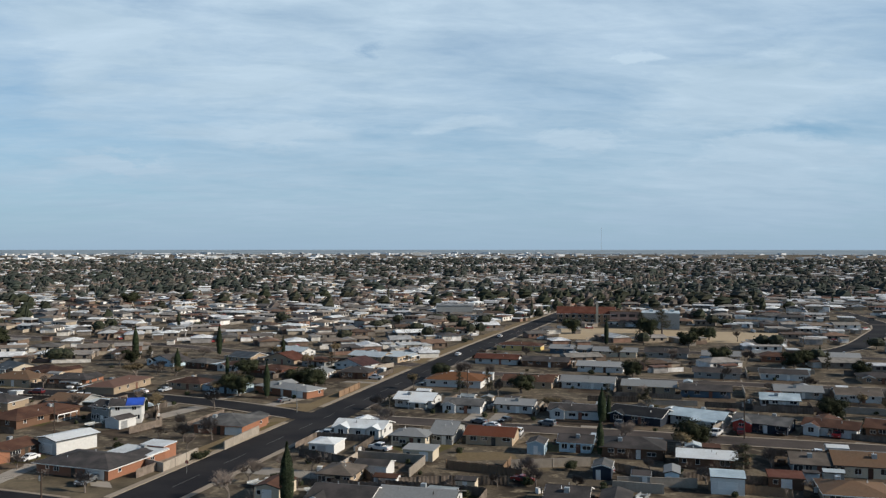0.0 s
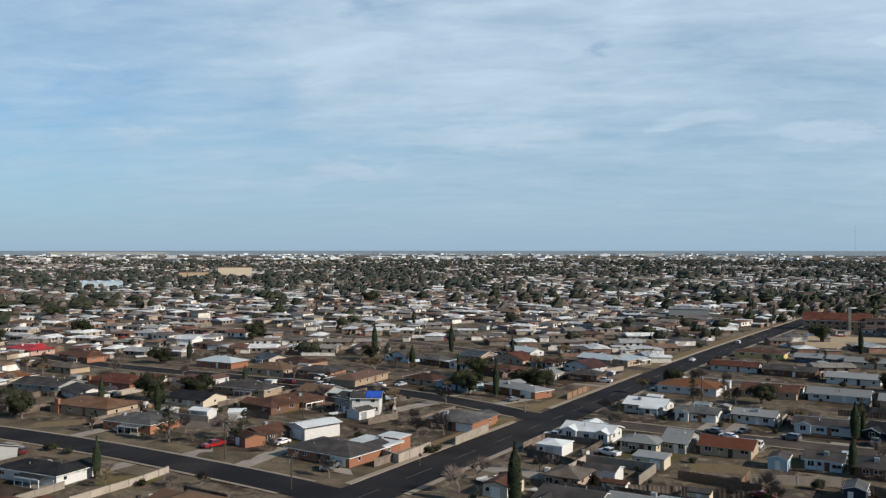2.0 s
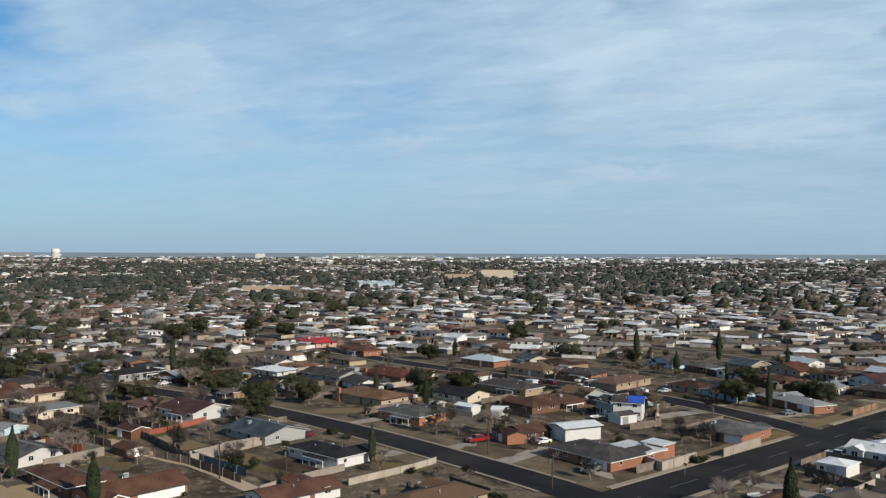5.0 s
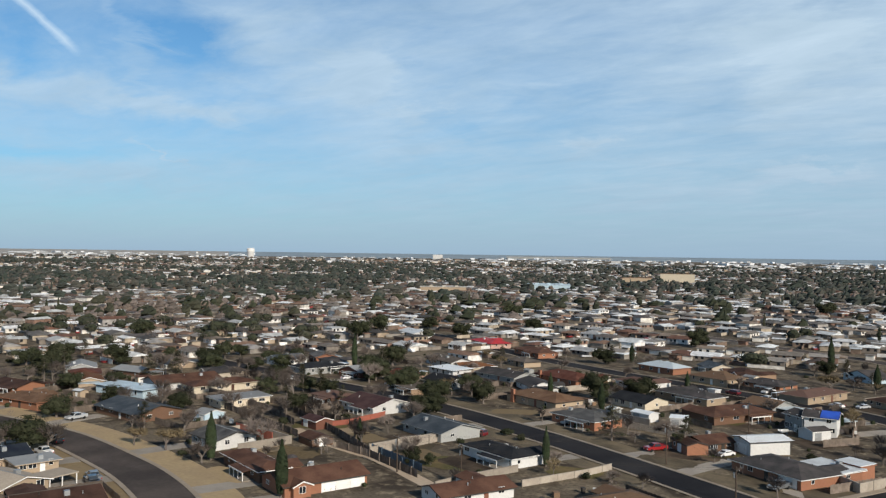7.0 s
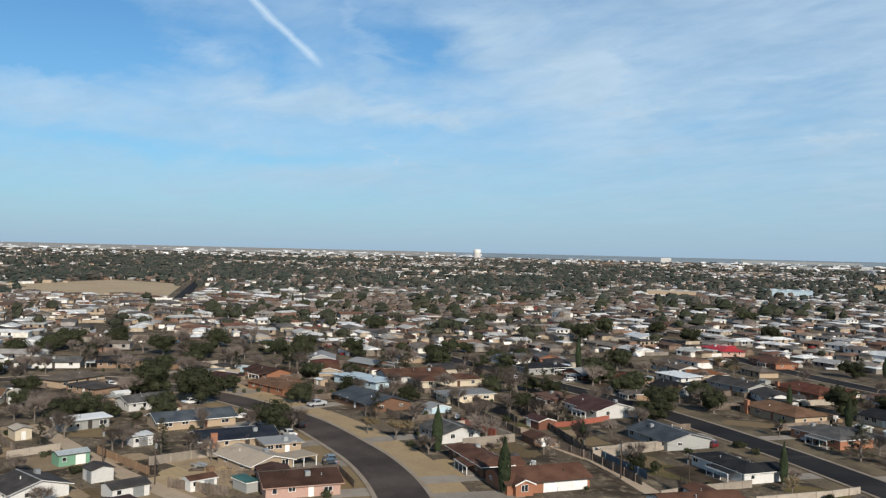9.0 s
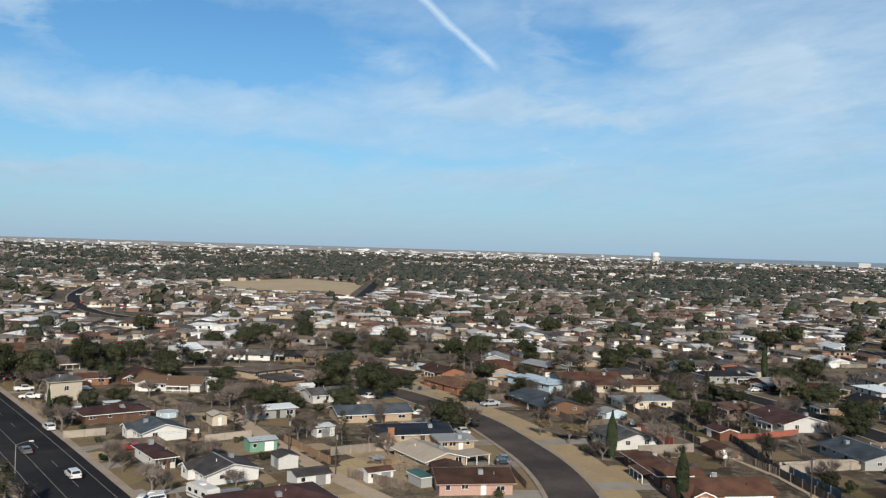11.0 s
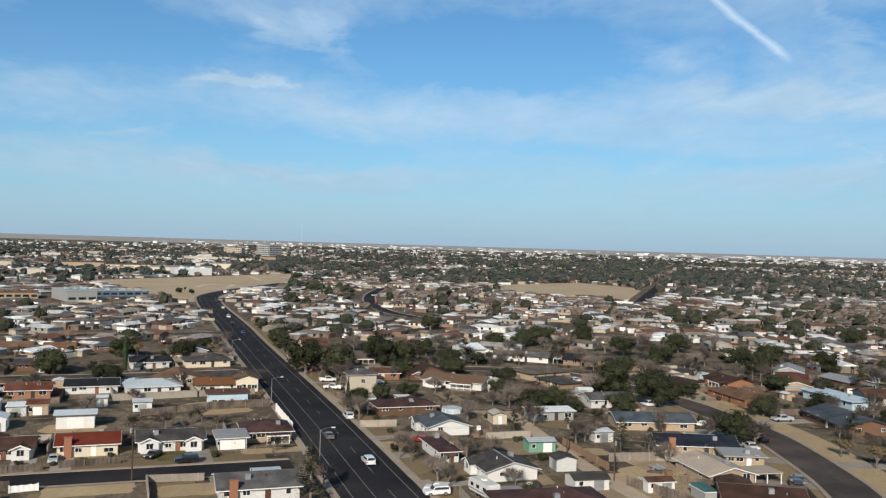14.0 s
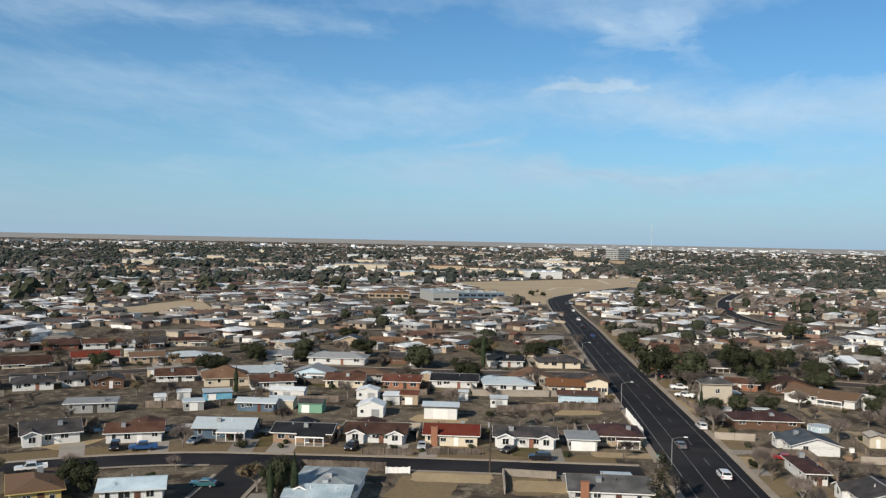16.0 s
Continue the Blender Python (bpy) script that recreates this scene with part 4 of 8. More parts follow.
    if not simple or rng.random() < 0.4:
        vx = rng.uniform(-0.25, 0.25) * w
        yy = rng.choice((-1, 1)) * d * 0.22
        zz = h + (d / 2 - abs(yy)) * slope if roof != "x" else h + 0.2
        if rng.random() < 0.55:
            g = Geo().tube((vx, yy, zz - 0.1), (vx, yy, zz + 0.9), 0.68, 0.66, 4)
            g.add([], [])
            part("rooftop_cooler", g, metal_gray, root, "galvanised evaporative cooler box")
        else:
            part("roof_vent", Geo().tube((vx, yy, zz - 0.1), (vx, yy, zz + 0.55), 0.11, 0.11, 8).tube((vx, yy, zz + 0.55), (vx, yy, zz + 0.68), 0.2, 0.06, 8), metal_gray, root)
    return root


# ---- trees ----
def crown_points(rng, lumps, n):
    """Points on and in a set of lumps, each with a centre, a radius and a height factor."""
    out = []
    total = sum(r ** 2 for _, r, _ in lumps)
    for c, r, k in lumps:
        for _ in range(int(n * r * r / total) + 1):
            v = Vector((rng.gauss(0, 1), rng.gauss(0, 1), rng.gauss(0, 1))).normalized()
            out.append((c + Vector((v.x, v.y, v.z * k)) * r * rng.uniform(0.72, 1.06), v))
    return out


def leaf_card(g, p, v, size, rng):
    """A small bent leaf clump of two triangles."""
    n = (v + Vector((rng.uniform(-0.45, 0.45), rng.uniform(-0.45, 0.45), rng.uniform(-0.4, 0.5)))).normalized()
    a = n.orthogonal().normalized()
    b = n.cross(a)
    ang = rng.uniform(0, 6.28)
    a, b = a * math.cos(ang) + b * math.sin(ang), b * math.cos(ang) - a * math.sin(ang)
    k = len(g.v)
    g.v += [tuple(p + a * size), tuple(p + b * size * 0.6 + n * size * 0.25), tuple(p - a * size * 0.8), tuple(p - b * size * 0.7 + n * size * 0.15)]
    g.f += [(k, k + 1, k + 2), (k, k + 2, k + 3)]


def limbs(g, rng, base, top_r, levels, start, length, radius, spread, out):
    """A branching frame; the ends go into out."""
    def grow(p, d, ln, r, lev):
        q = p + d * ln
        g.tube(p, q, r, r * 0.62, 5 if lev > 2 else 3)
        if lev == 0:
            out.append((q, d))
            return
        for _ in range(rng.choice((3, 3, 4)) if lev < 3 else 4):
            nd = (d + Vector((rng.uniform(-1, 1), rng.uniform(-1, 1), rng.uniform(-0.35, 0.7))) * spread).normalized()
            grow(p + d * ln * rng.uniform(0.65, 1.0), nd, ln * rng.uniform(0.58, 0.78), r * 0.58, lev - 1)
    grow(base, Vector((rng.uniform(-0.06, 0.06), rng.uniform(-0.06, 0.06), 1)).normalized(), length, radius, levels)


def tree_proto(kind, seed):
    """A tree of unit height 1 m-scale 8: trunk and crown meshes, to be shared."""
    key = ("tree", kind, seed)
    if key in SHARED:
        return SHARED[key]
    rng = random.Random(seed * 77 + len(kind))
    tg, cg = Geo(), Geo()
    mt, mc = bark, leaf_dark
    if kind in ("bare", "ochre"):
        ends = []
        limbs(tg, rng, Vector((0, 0, -0.1)), 0, 3, 0, 2.1, 0.2, 0.95, ends)
        mc = twig if kind == "bare" else twig_ochre
        for p, d in ends:
            for _ in range(24 if kind == "bare" else 12):
                nd = (d + Vector((rng.uniform(-1, 1), rng.uniform(-1, 1), rng.uniform(-0.2, 1.3))) * 0.8).normalized()
                q = p + nd * rng.uniform(0.6, 2.0)
                s = nd.orthogonal().normalized() * rng.uniform(0.018, 0.036)
                k = len(cg.v)
                cg.v += [tuple(p - nd * 0.4 - s), tuple(p - nd * 0.4 + s), tuple(q)]
                cg.f.append((k, k + 1, k + 2))
                if kind == "ochre":
                    for _ in range(2):
                        leaf_card(cg, p + nd * rng.uniform(0.2, 1.3), nd, rng.uniform(0.12, 0.22), rng)
    elif kind == "broad":
        lumps = [(Vector((0, 0, 4.1)), 2.9, 0.95)]
        for _ in range(13):
            a, r = rng.uniform(0, 6.28), rng.uniform(1.3, 3.0)
            lumps.append((Vector((r * math.cos(a), r * math.sin(a), rng.uniform(1.9, 6.0))), rng.uniform(0.9, 1.7), 0.9))
        for c, r, k in lumps:
            cg.tube(c - Vector((0, 0, r * 0.5)), c, r * 0.5, r * 0.66, 7).tube(c, c + Vector((0, 0, r * 0.55)), r * 0.66, r * 0.3, 7)
        for p, v in crown_points(rng, lumps, 2700):
            leaf_card(cg, p, v, rng.uniform(0.13, 0.29), rng)
        tg.tube((0, 0, -0.1), (0.1, 0, 3.2), 0.3, 0.2, 7)
        for _ in range(5):
            a = rng.uniform(0, 6.28)
            tg.tube((0.05, 0, rng.uniform(1.6, 2.8)), (1.8 * math.cos(a), 1.8 * math.sin(a), rng.uniform(3.8, 5)), 0.15, 0.06, 5)
    elif kind == "cypress":
        mc = leaf_green
        for _ in range(2600):
            z = rng.uniform(0.5, 8.0) ** 1.0
            r = 0.78 * math.sin(math.pi * min(max((z + 1.6) / 10.2, 0), 1)) ** 1.1 * (1 - max(0, z - 6) / 2.6)
            a = rng.uniform(0, 6.28)
            v = Vector((math.cos(a), math.sin(a), 0.6)).normalized()
            leaf_card(cg, Vector((r * math.cos(a), r * math.sin(a), z)) * 1.0, v, rng.uniform(0.08, 0.2), rng)
        tg.tube((0, 0, -0.1), (0, 0, 6.5), 0.16, 0.05, 6)
        for k in range(8):
            z0, z1 = 0.6 + k * 0.9, 1.5 + k * 0.9
            rr = [0.6 * math.sin(math.pi * min(max((z + 1.6) / 10.2, 0), 1)) ** 1.1 * (1 - max(0, z - 6) / 2.6) for z in (z0, z1)]
            cg.tube((0, 0, z0), (0, 0, z1), rr[0], max(rr[1], 0.05), 7)
    elif kind == "bush":
        lumps = [(Vector((rng.uniform(-0.7, 0.7), rng.uniform(-0.7, 0.7), rng.uniform(0.7, 1.2))), rng.uniform(0.6, 0.9), 0.8) for _ in range(4)]
        for p, v in crown_points(rng, lumps, 420):
            leaf_card(cg, p, v, rng.uniform(0.1, 0.22), rng)
        for c, r, k in lumps:
            cg.tube(c - Vector((0, 0, r * 0.6)), c + Vector((0, 0, r * 0.3)), r * 0.55, r * 0.5, 7)
        tg.tube((0, 0, -0.1), (0, 0, 0.8), 0.06, 0.04, 5)
    else:  # pine
        mc = leaf_pine
        tg.tube((0, 0, -0.1), (0, 0, 7.4), 0.2, 0.05, 6)
        for i in range(34):
            z = 1.3 + 6.3 * i / 34
            ln = (8.3 - z) * 0.36 * rng.uniform(0.6, 1.15) + 0.3
            a = rng.uniform(0, 6.28)
            tip = Vector((ln * math.cos(a), ln * math.sin(a), z + rng.uniform(-0.1, 0.5)))
            tg.tube((0, 0, z), tip, 0.05, 0.02, 4)
            for _ in range(34):
                s = rng.uniform(0.25, 1.05)
                p = Vector((0, 0, z)).lerp(tip, s) + Vector((rng.uniform(-1, 1), rng.uniform(-1, 1), rng.uniform(-0.6, 0.8))) * 0.42
                leaf_card(cg, p, Vector((0, 0, 1)), rng.uniform(0.13, 0.27), rng)
    SHARED[key] = (tg.data("trunk", mt), cg.data("crown", mc))
    return SHARED[key]


TREE_WORDS = {"bare": ("bare_tree", "leafless winter shade tree with gray-brown twigs", "tree"), "ochre": ("tree", "low spreading tree with dry ochre leaves", "tree"),
              "broad": ("evergreen_tree", "dark green round-headed evergreen oak tree", "tree"), "cypress": ("cypress", "tall narrow dark green Italian cypress", "tree"),
              "bush": ("bush", "dark green rounded garden bush", "bush"),
              "pine": ("conifer", "dark olive green conifer with ragged outline", "tree")}


def tree(kind, x, y, height, spread=1.0, seed=None):
    rng = random.Random(int(x * 13.7) * 31 + int(y * 17.3))
    tr, cr = tree_proto(kind, rng.randrange(3 if kind != "cypress" else 2))
    root = thing(TREE_WORDS[kind][0], x, y, rng.uniform(0, 360))
    nominal = {"bare": 7.6, "ochre": 7.0, "broad": 7.6, "cypress": 8.1, "pine": 8.0, "bush": 2.0}[kind]
    s = height / nominal
    root.scale = (s * spread, s * spread, s)
    tagged(root, TREE_WORDS[kind][1], TREE_WORDS[kind][2], TREE_WORDS[kind][0].replace("_", " ") + "s")
    part("trunk", tr, None, root)
    part("crown", cr, None, root)
    if math.hypot(x, y) > 235 and kind != "bush":
        TAKEN.append((x, y, 2.2 * s * spread))
    return root


# ---- vehicles ----
def car_body(profile, half, cabin):
    """A body lofted from a side outline: lower shell, then a narrower cabin."""
    g = Geo()
    n = len(profile)
    for s in (-1, 1):
        g.v += [(px, s * half, pz) for px, pz in profile]
    g.f += [tuple(range(n)), tuple(range(2 * n - 1, n - 1, -1))]
    g.f += [(i, n + i, n + (i + 1) % n, (i + 1) % n) for i in range(n)]
    c = len(g.v)
    m = len(cabin)
    for s in (-1, 1):
        g.v += [(px, s * half * (0.97 if pz < 1.15 else 0.78), pz) for px, pz in cabin]
    g.f += [tuple(range(c, c + m)), tuple(range(c + 2 * m - 1, c + m - 1, -1))]
    g.f += [(c + i, c + m + i, c + m + (i + 1) % m, c + (i + 1) % m) for i in range(m)]
    return g


CAR_SHAPES = {
    "sedan": ([(-2.3, 0.35), (2.3, 0.35), (2.35, 0.7), (2.2, 0.85), (0.95, 0.98), (-1.75, 1.0), (-2.25, 0.92)], [(1.0, 0.96), (0.35, 1.42), (-0.95, 1.42), (-1.7, 0.98)], 0.9, 1.45),
    "suv": ([(-2.3, 0.42), (2.3, 0.42), (2.38, 0.85), (2.25, 1.05), (1.05, 1.15), (-2.25, 1.15), (-2.35, 1.0)], [(1.1, 1.13), (0.45, 1.75), (-2.05, 1.76), (-2.3, 1.13)], 0.95, 1.8),
    "pickup": ([(-2.8, 0.5), (2.75, 0.5), (2.85, 0.95), (2.65, 1.15), (1.35, 1.2), (-2.8, 1.15), (-2.85, 0.95)], [(1.4, 1.18), (0.75, 1.85), (-0.85, 1.86), (-1.05, 1.16)], 0.98, 1.9),
}


def car_meshes(shape, colour):
    key = ("car", shape, colour)
    if key in SHARED:
        return SHARED[key]
    prof, cabin, half, _ = CAR_SHAPES[shape]
    L = max(p[0] for p in prof)
    body = car_body(prof, half, cabin)
    if shape == "pickup":  # load bed rim
        body.box(-2.75, -half, 1.15, -1.1, -half + 0.12, 1.3).box(-2.75, half - 0.12, 1.15, -1.1, half, 1.3).box(-2.85, -half, 1.15, -2.75, half, 1.3)
    wg = Geo()
    top = max(c[1] for c in cabin)
    x0, x1 = cabin[0], cabin[1]
    x2, x3 = cabin[2], cabin[3]
    for s in (-1, 1):
        y0, y1 = s * (half * 0.975 + 0.012), s * (half * 0.79 + 0.012)
        zb, zt = cabin[0][1] + 0.06, top - 0.1
        q = [(x0[0] - 0.25, y0, zb), (x3[0] + 0.25, y0, zb), (x2[0] + 0.08, y1, zt), (x1[0] - 0.08, y1, zt)]
        wg.add(q, [(0, 1, 2, 3) if s > 0 else (3, 2, 1, 0)])
    for (a, b, sg) in ((x0, x1, 1), (x3, x2, -1)):
        q = [(a[0] - 0.05 * sg + 0.02 * sg, -half * 0.85, a[1] + 0.06), (a[0] - 0.03 * sg, half * 0.85, a[1] + 0.06), (b[0] + 0.05 * sg, half * 0.7, b[1] - 0.08), (b[0] + 0.05 * sg, -half * 0.7, b[1] - 0.08)]
        q = [(u + 0.03 * sg, v, w2 + 0.02) for u, v, w2 in q]
        wg.add(q, [(0, 1, 2, 3) if sg > 0 else (3, 2, 1, 0)])
    r = 0.33 if shape == "sedan" else 0.38
    wh = Geo().tube((0, -0.11, 0), (0, 0.11, 0), r, r, 14)
    rim = Geo().tube((0, -0.12, 0), (0, 0.12, 0), r * 0.6, r * 0.6, 10)
    hl = Geo().box(L - 0.12, -half + 0.08, 0.68, L + 0.01, -half + 0.42, 0.84).box(L - 0.12, half - 0.42, 0.68, L + 0.01, half - 0.08, 0.84)
    tl = Geo().box(-L - 0.02, -half + 0.04, 0.75, -L + 0.1, -half + 0.26, 1.0).box(-L - 0.02, half - 0.26, 0.75, -L + 0.1, half - 0.04, 1.0)
    pm = paint(colour, CARS[colour][0])
    SHARED[key] = (body.data("body", pm), wg.data("car_window", glass), wh.data("tyre", tyre), rim.data("rim", chrome), hl.data("headlight", head), tl.data("taillight", tail), r)
    return SHARED[key]


CAR_SPOTS = []


def car(shape, colour, x, y, hdg):
    CAR_SPOTS.append((x, y))
    b, w, t, rm, hl, tl, r = car_meshes(shape, colour)
    word = {"sedan": "sedan car", "suv": "sport utility vehicle", "pickup": "pickup truck"}[shape]
    gap = road_gap(Vector((x, y)))
    root = thing("pickup_truck" if shape == "pickup" else "car", x, y, hdg, 0.09 if gap < 0 else 0.03)
    tagged(root, f"{CARS[colour][1]} {word} " + ("standing on the asphalt street" if gap < 0 else "parked on a residential lot"), "car", "vehicles")
    part("body", b, None, root)
    part("car_window", w, None, root)
    part("headlight", hl, None, root)
    part("taillight", tl, None, root)
    half = CAR_SHAPES[shape][2]
    ax = 1.42 if shape != "pickup" else 1.8
    for sx in (-1, 1):
        for sy in (-1, 1):
            k = part("wheel", t, None, root, at=pose(sx * ax, sy * (half - 0.1), r))
            if math.hypot(x, y) < 178:
                part("rim", rm, None, k)
    return root


# ---- fences, poles, paving ----
def fence(kind, pts, h=1.8, posts=True):
    """A run of wall or board fence along points, with posts."""
    m, word = {"block": (block, "pale concrete block garden wall"), "wood": (wood_fence, "weathered gray-brown board fence"), "cedar": (wood_light, "tan cedar board fence"), "white": (white_paint, "white painted board fence"), "red": (wall_mat("fadedred"), "low faded red painted block garden wall"), "blue": (wall_mat("bluewall"), "dark blue painted board fence")}[kind]
    root = new("garden_wall" if kind in ("block", "red") else "fence")
    a0 = Vector(pts[0])
    root.matrix_basis = pose(a0.x, a0.y, 0)
    tagged(root, word, "wall" if kind in ("block", "red") else "fence", "fences and walls")
    for a, b in zip(pts, pts[1:]):
        a, b = Vector(a) - a0, Vector(b) - a0
        ln = (b - a).length
        ang = math.degrees(math.atan2(b.y - a.y, b.x - a.x))
        g = Geo()
        if kind in ("block", "red"):
            g.box(0, -0.1, -0.05, ln, 0.1, h).box(-0.02, -0.14, h, ln + 0.02, 0.14, h + 0.08)
        else:
            n = max(1, int(ln / 0.4))  # a ridged panel of upright boards
            top = h + 0.0
            for k in range(n + 1):
                yy = -0.03 if k % 2 else 0.03
                zz = top + 0.06 * ((k * 7) % 3 - 1)
                g.v += [(k * ln / n, yy, 0.03), (k * ln / n, yy, zz), (k * ln / n, yy + 0.03, 0.03), (k * ln / n, yy + 0.03, zz)]
            for k in range(n):
                q = 4 * k
                g.f += [(q, q + 4, q + 5, q + 1), (q + 2, q + 3, q + 7, q + 6), (q + 1, q + 5, q + 7, q + 3)]
        part("wall_panel" if kind in ("block", "red") else "fence_panel", g, m, root, at=pose(a.x, a.y, 0, 0, 0, ang))
        key = ("post", kind, h)
        if key not in SHARED:
            SHARED[key] = Geo().box(-0.12, -0.16, 0, 0.12, 0.16, h + 0.12).data("post", m)
        for k in range(int(ln / 4.5) + 1 if posts else 0):
            s = min(k * 4.5, ln)
            part("post", SHARED[key], None, root, at=pose(a.x + (b.x - a.x) * s / ln, a.y + (b.y - a.y) * s / ln, 0, 0, 0, ang))
    return root


POLES = []


def utility_pole(x, y, h=9.5, hdg=0.0):
    POLES.append((x, y, h))
    root = thing("utility_pole", x, y, hdg)
    tagged(root, "dark wooden utility pole with crossarm and insulators", "pole", "utility poles")
    part("pole", Geo().tube((0, 0, -0.1), (0, 0, h), 0.16, 0.11, 8), pole_wood, root)
    part("crossarm", Geo().box(-1.1, 0.1, h - 0.75, 1.1, 0.22, h - 0.6), pole_wood, root)
    for k in (-1.0, -0.4, 0.4, 1.0):
        part("insulator", Geo().tube((k, 0.16, h - 0.6), (k, 0.16, h - 0.42), 0.05, 0.035, 6), metal_gray, root)
    part("transformer", Geo().tube((0.32, 0, h - 2.1), (0.32, 0, h - 1.2), 0.22, 0.22, 10), metal_gray, root)
    return root


def street_lamp(x, y, hdg, h=8.5):
    root = thing("street_lamp", x, y, hdg)
    tagged(root, "gray metal street lamp with a curved arm", "street lamp", "street lamps")
    part("pole", Geo().tube((0, 0, 0), (0, 0, h), 0.11, 0.07, 8), lamp_metal, root)
    part("arm", Geo().tube((0, 0, h - 0.1), (1.2, 0, h + 0.35), 0.05, 0.045, 6).tube((1.2, 0, h + 0.35), (2.4, 0, h + 0.45), 0.045, 0.04, 6), lamp_metal, root)
    part("lamp_head", Geo().box(2.3, -0.16, h + 0.36, 3.1, 0.16, h + 0.54), white_paint, root)
    return root


SLABS = [0]


def slab(name, x, y, hdg, w, d, material, label, category):
    """A thin piece of paving or lawn; each lies a little higher than the last, so that no two share a plane."""
    SLABS[0] += 1
    z = 0.0123 + (SLABS[0] % 150) * 0.00041
    ob = new(name, Geo().box(-w / 2, -d / 2, -0.1, w / 2, d / 2, 0).data(name, material))
    ob.matrix_basis = pose(x, y, z, 0, 0, hdg)
    return tagged(ob, label, category, kind="structure")


def driveway(x, y, hdg, w, d):
    return slab("driveway", x, y, hdg, w, d, concrete, "worn pale concrete driveway slab", "driveway")


def yard(x, y, hdg, w, d, material=None):
    """A lawn with an uneven edge."""
    rng = random.Random(int(x * 3.3) + int(y * 91))
    SLABS[0] += 1
    z = 0.0103 + (SLABS[0] % 150) * 0.00041
    g = Geo()
    n = 22
    pts = []
    for i in range(n):
        a = 2 * math.pi * i / n
        k = 1 / max(abs(math.cos(a)), abs(math.sin(a)))
        k = min(k, 1.3) * rng.uniform(0.88, 1.0)
        pts.append((w / 2 * k * math.cos(a), d / 2 * k * math.sin(a), 0))
    g.add(pts, [tuple(range(n))])
    ob = new("lawn", g.data("lawn", material or lawn))
    ob.matrix_basis = pose(x, y, z, 0, 0, hdg)
    return tagged(ob, "dry tan winter lawn around a house", "lawn", kind="structure")


def round_pool(x, y, r):
    root = thing("garden_pool", x, y, 0)
    tagged(root, "round above-ground pool with pale blue steel wall and cover", "pool")
    part("pool_wall", Geo().tube((0, 0, 0), (0, 0, 1.25), r, r, 28), roof_mat("lblue"), root)
    rim = Geo()
    n = 28
    for k, (rr, z) in enumerate(((r + 0.1, 1.25), (r + 0.1, 1.33), (r - 0.12, 1.33), (r - 0.12, 1.25))):
        rim.v += [(rr * math.cos(6.2832 * i / n), rr * math.sin(6.2832 * i / n), z) for i in range(n)]
    rim.f += [(k * n + i, k * n + (i + 1) % n, ((k + 1) % 4) * n + (i + 1) % n, ((k + 1) % 4) * n + i) for k in range(4) for i in range(n)]
    part("pool_rim", rim, white_paint, root)
    part("pool_cover", Geo().tube((0, 0, 1.27), (0, 0, 1.3), r - 0.15, r - 0.15, 28), roof_mat("lmetal"), root)
    for k in range(8):
        a = 0.785 * k
        part("pool_post", Geo().box(r - 0.02, -0.07, 0, r + 0.1, 0.07, 1.25), white_paint, root, at=pose(0, 0, 0, 0, 0, math.degrees(a)))
    return root


def camper(x, y, hdg):
    root = thing("camper", x, y, hdg)
    tagged(root, "white travel trailer parked beside a house", "camper", "vehicles")
    prof = [(-3.6, 0.55), (3.3, 0.55), (3.7, 1.2), (3.4, 2.6), (3.0, 2.85), (-3.4, 2.85), (-3.7, 2.5)]
    g, n = Geo(), len(prof)
    g.v += [(px, -1.2, pz) for px, pz in prof] + [(px, 1.2, pz) for px, pz in prof]
    g.f += [tuple(range(n)), tuple(range(2 * n - 1, n - 1, -1))] + [(i, n + i, n + (i + 1) % n, (i + 1) % n) for i in range(n)]
    part("body", g, wall_mat("white"), root)
    for s in (-1, 1):
        for k in (-2.2, 0.2, 2.3):
            part("window", Geo().box(k - 0.5, s * 1.21 - 0.02, 1.5, k + 0.5, s * 1.21 + 0.02, 2.1), glass, root)
        part("stripe", Geo().box(-3.55, s * 1.215 - 0.01, 0.95, 3.4, s * 1.215 + 0.01, 1.1), roof_mat("taupe"), root)
        for k in (-0.5, 0.5):
            part("wheel", Geo().tube((k, s * 1.05 - 0.1, 0.35), (k, s * 1.05 + 0.1, 0.35), 0.35, 0.35, 12), tyre, root)
    part("roof_unit", Geo().box(-0.5, -0.4, 2.85, 0.5, 0.4, 3.1), white_paint, root)
    return root


CLUTTER = {}


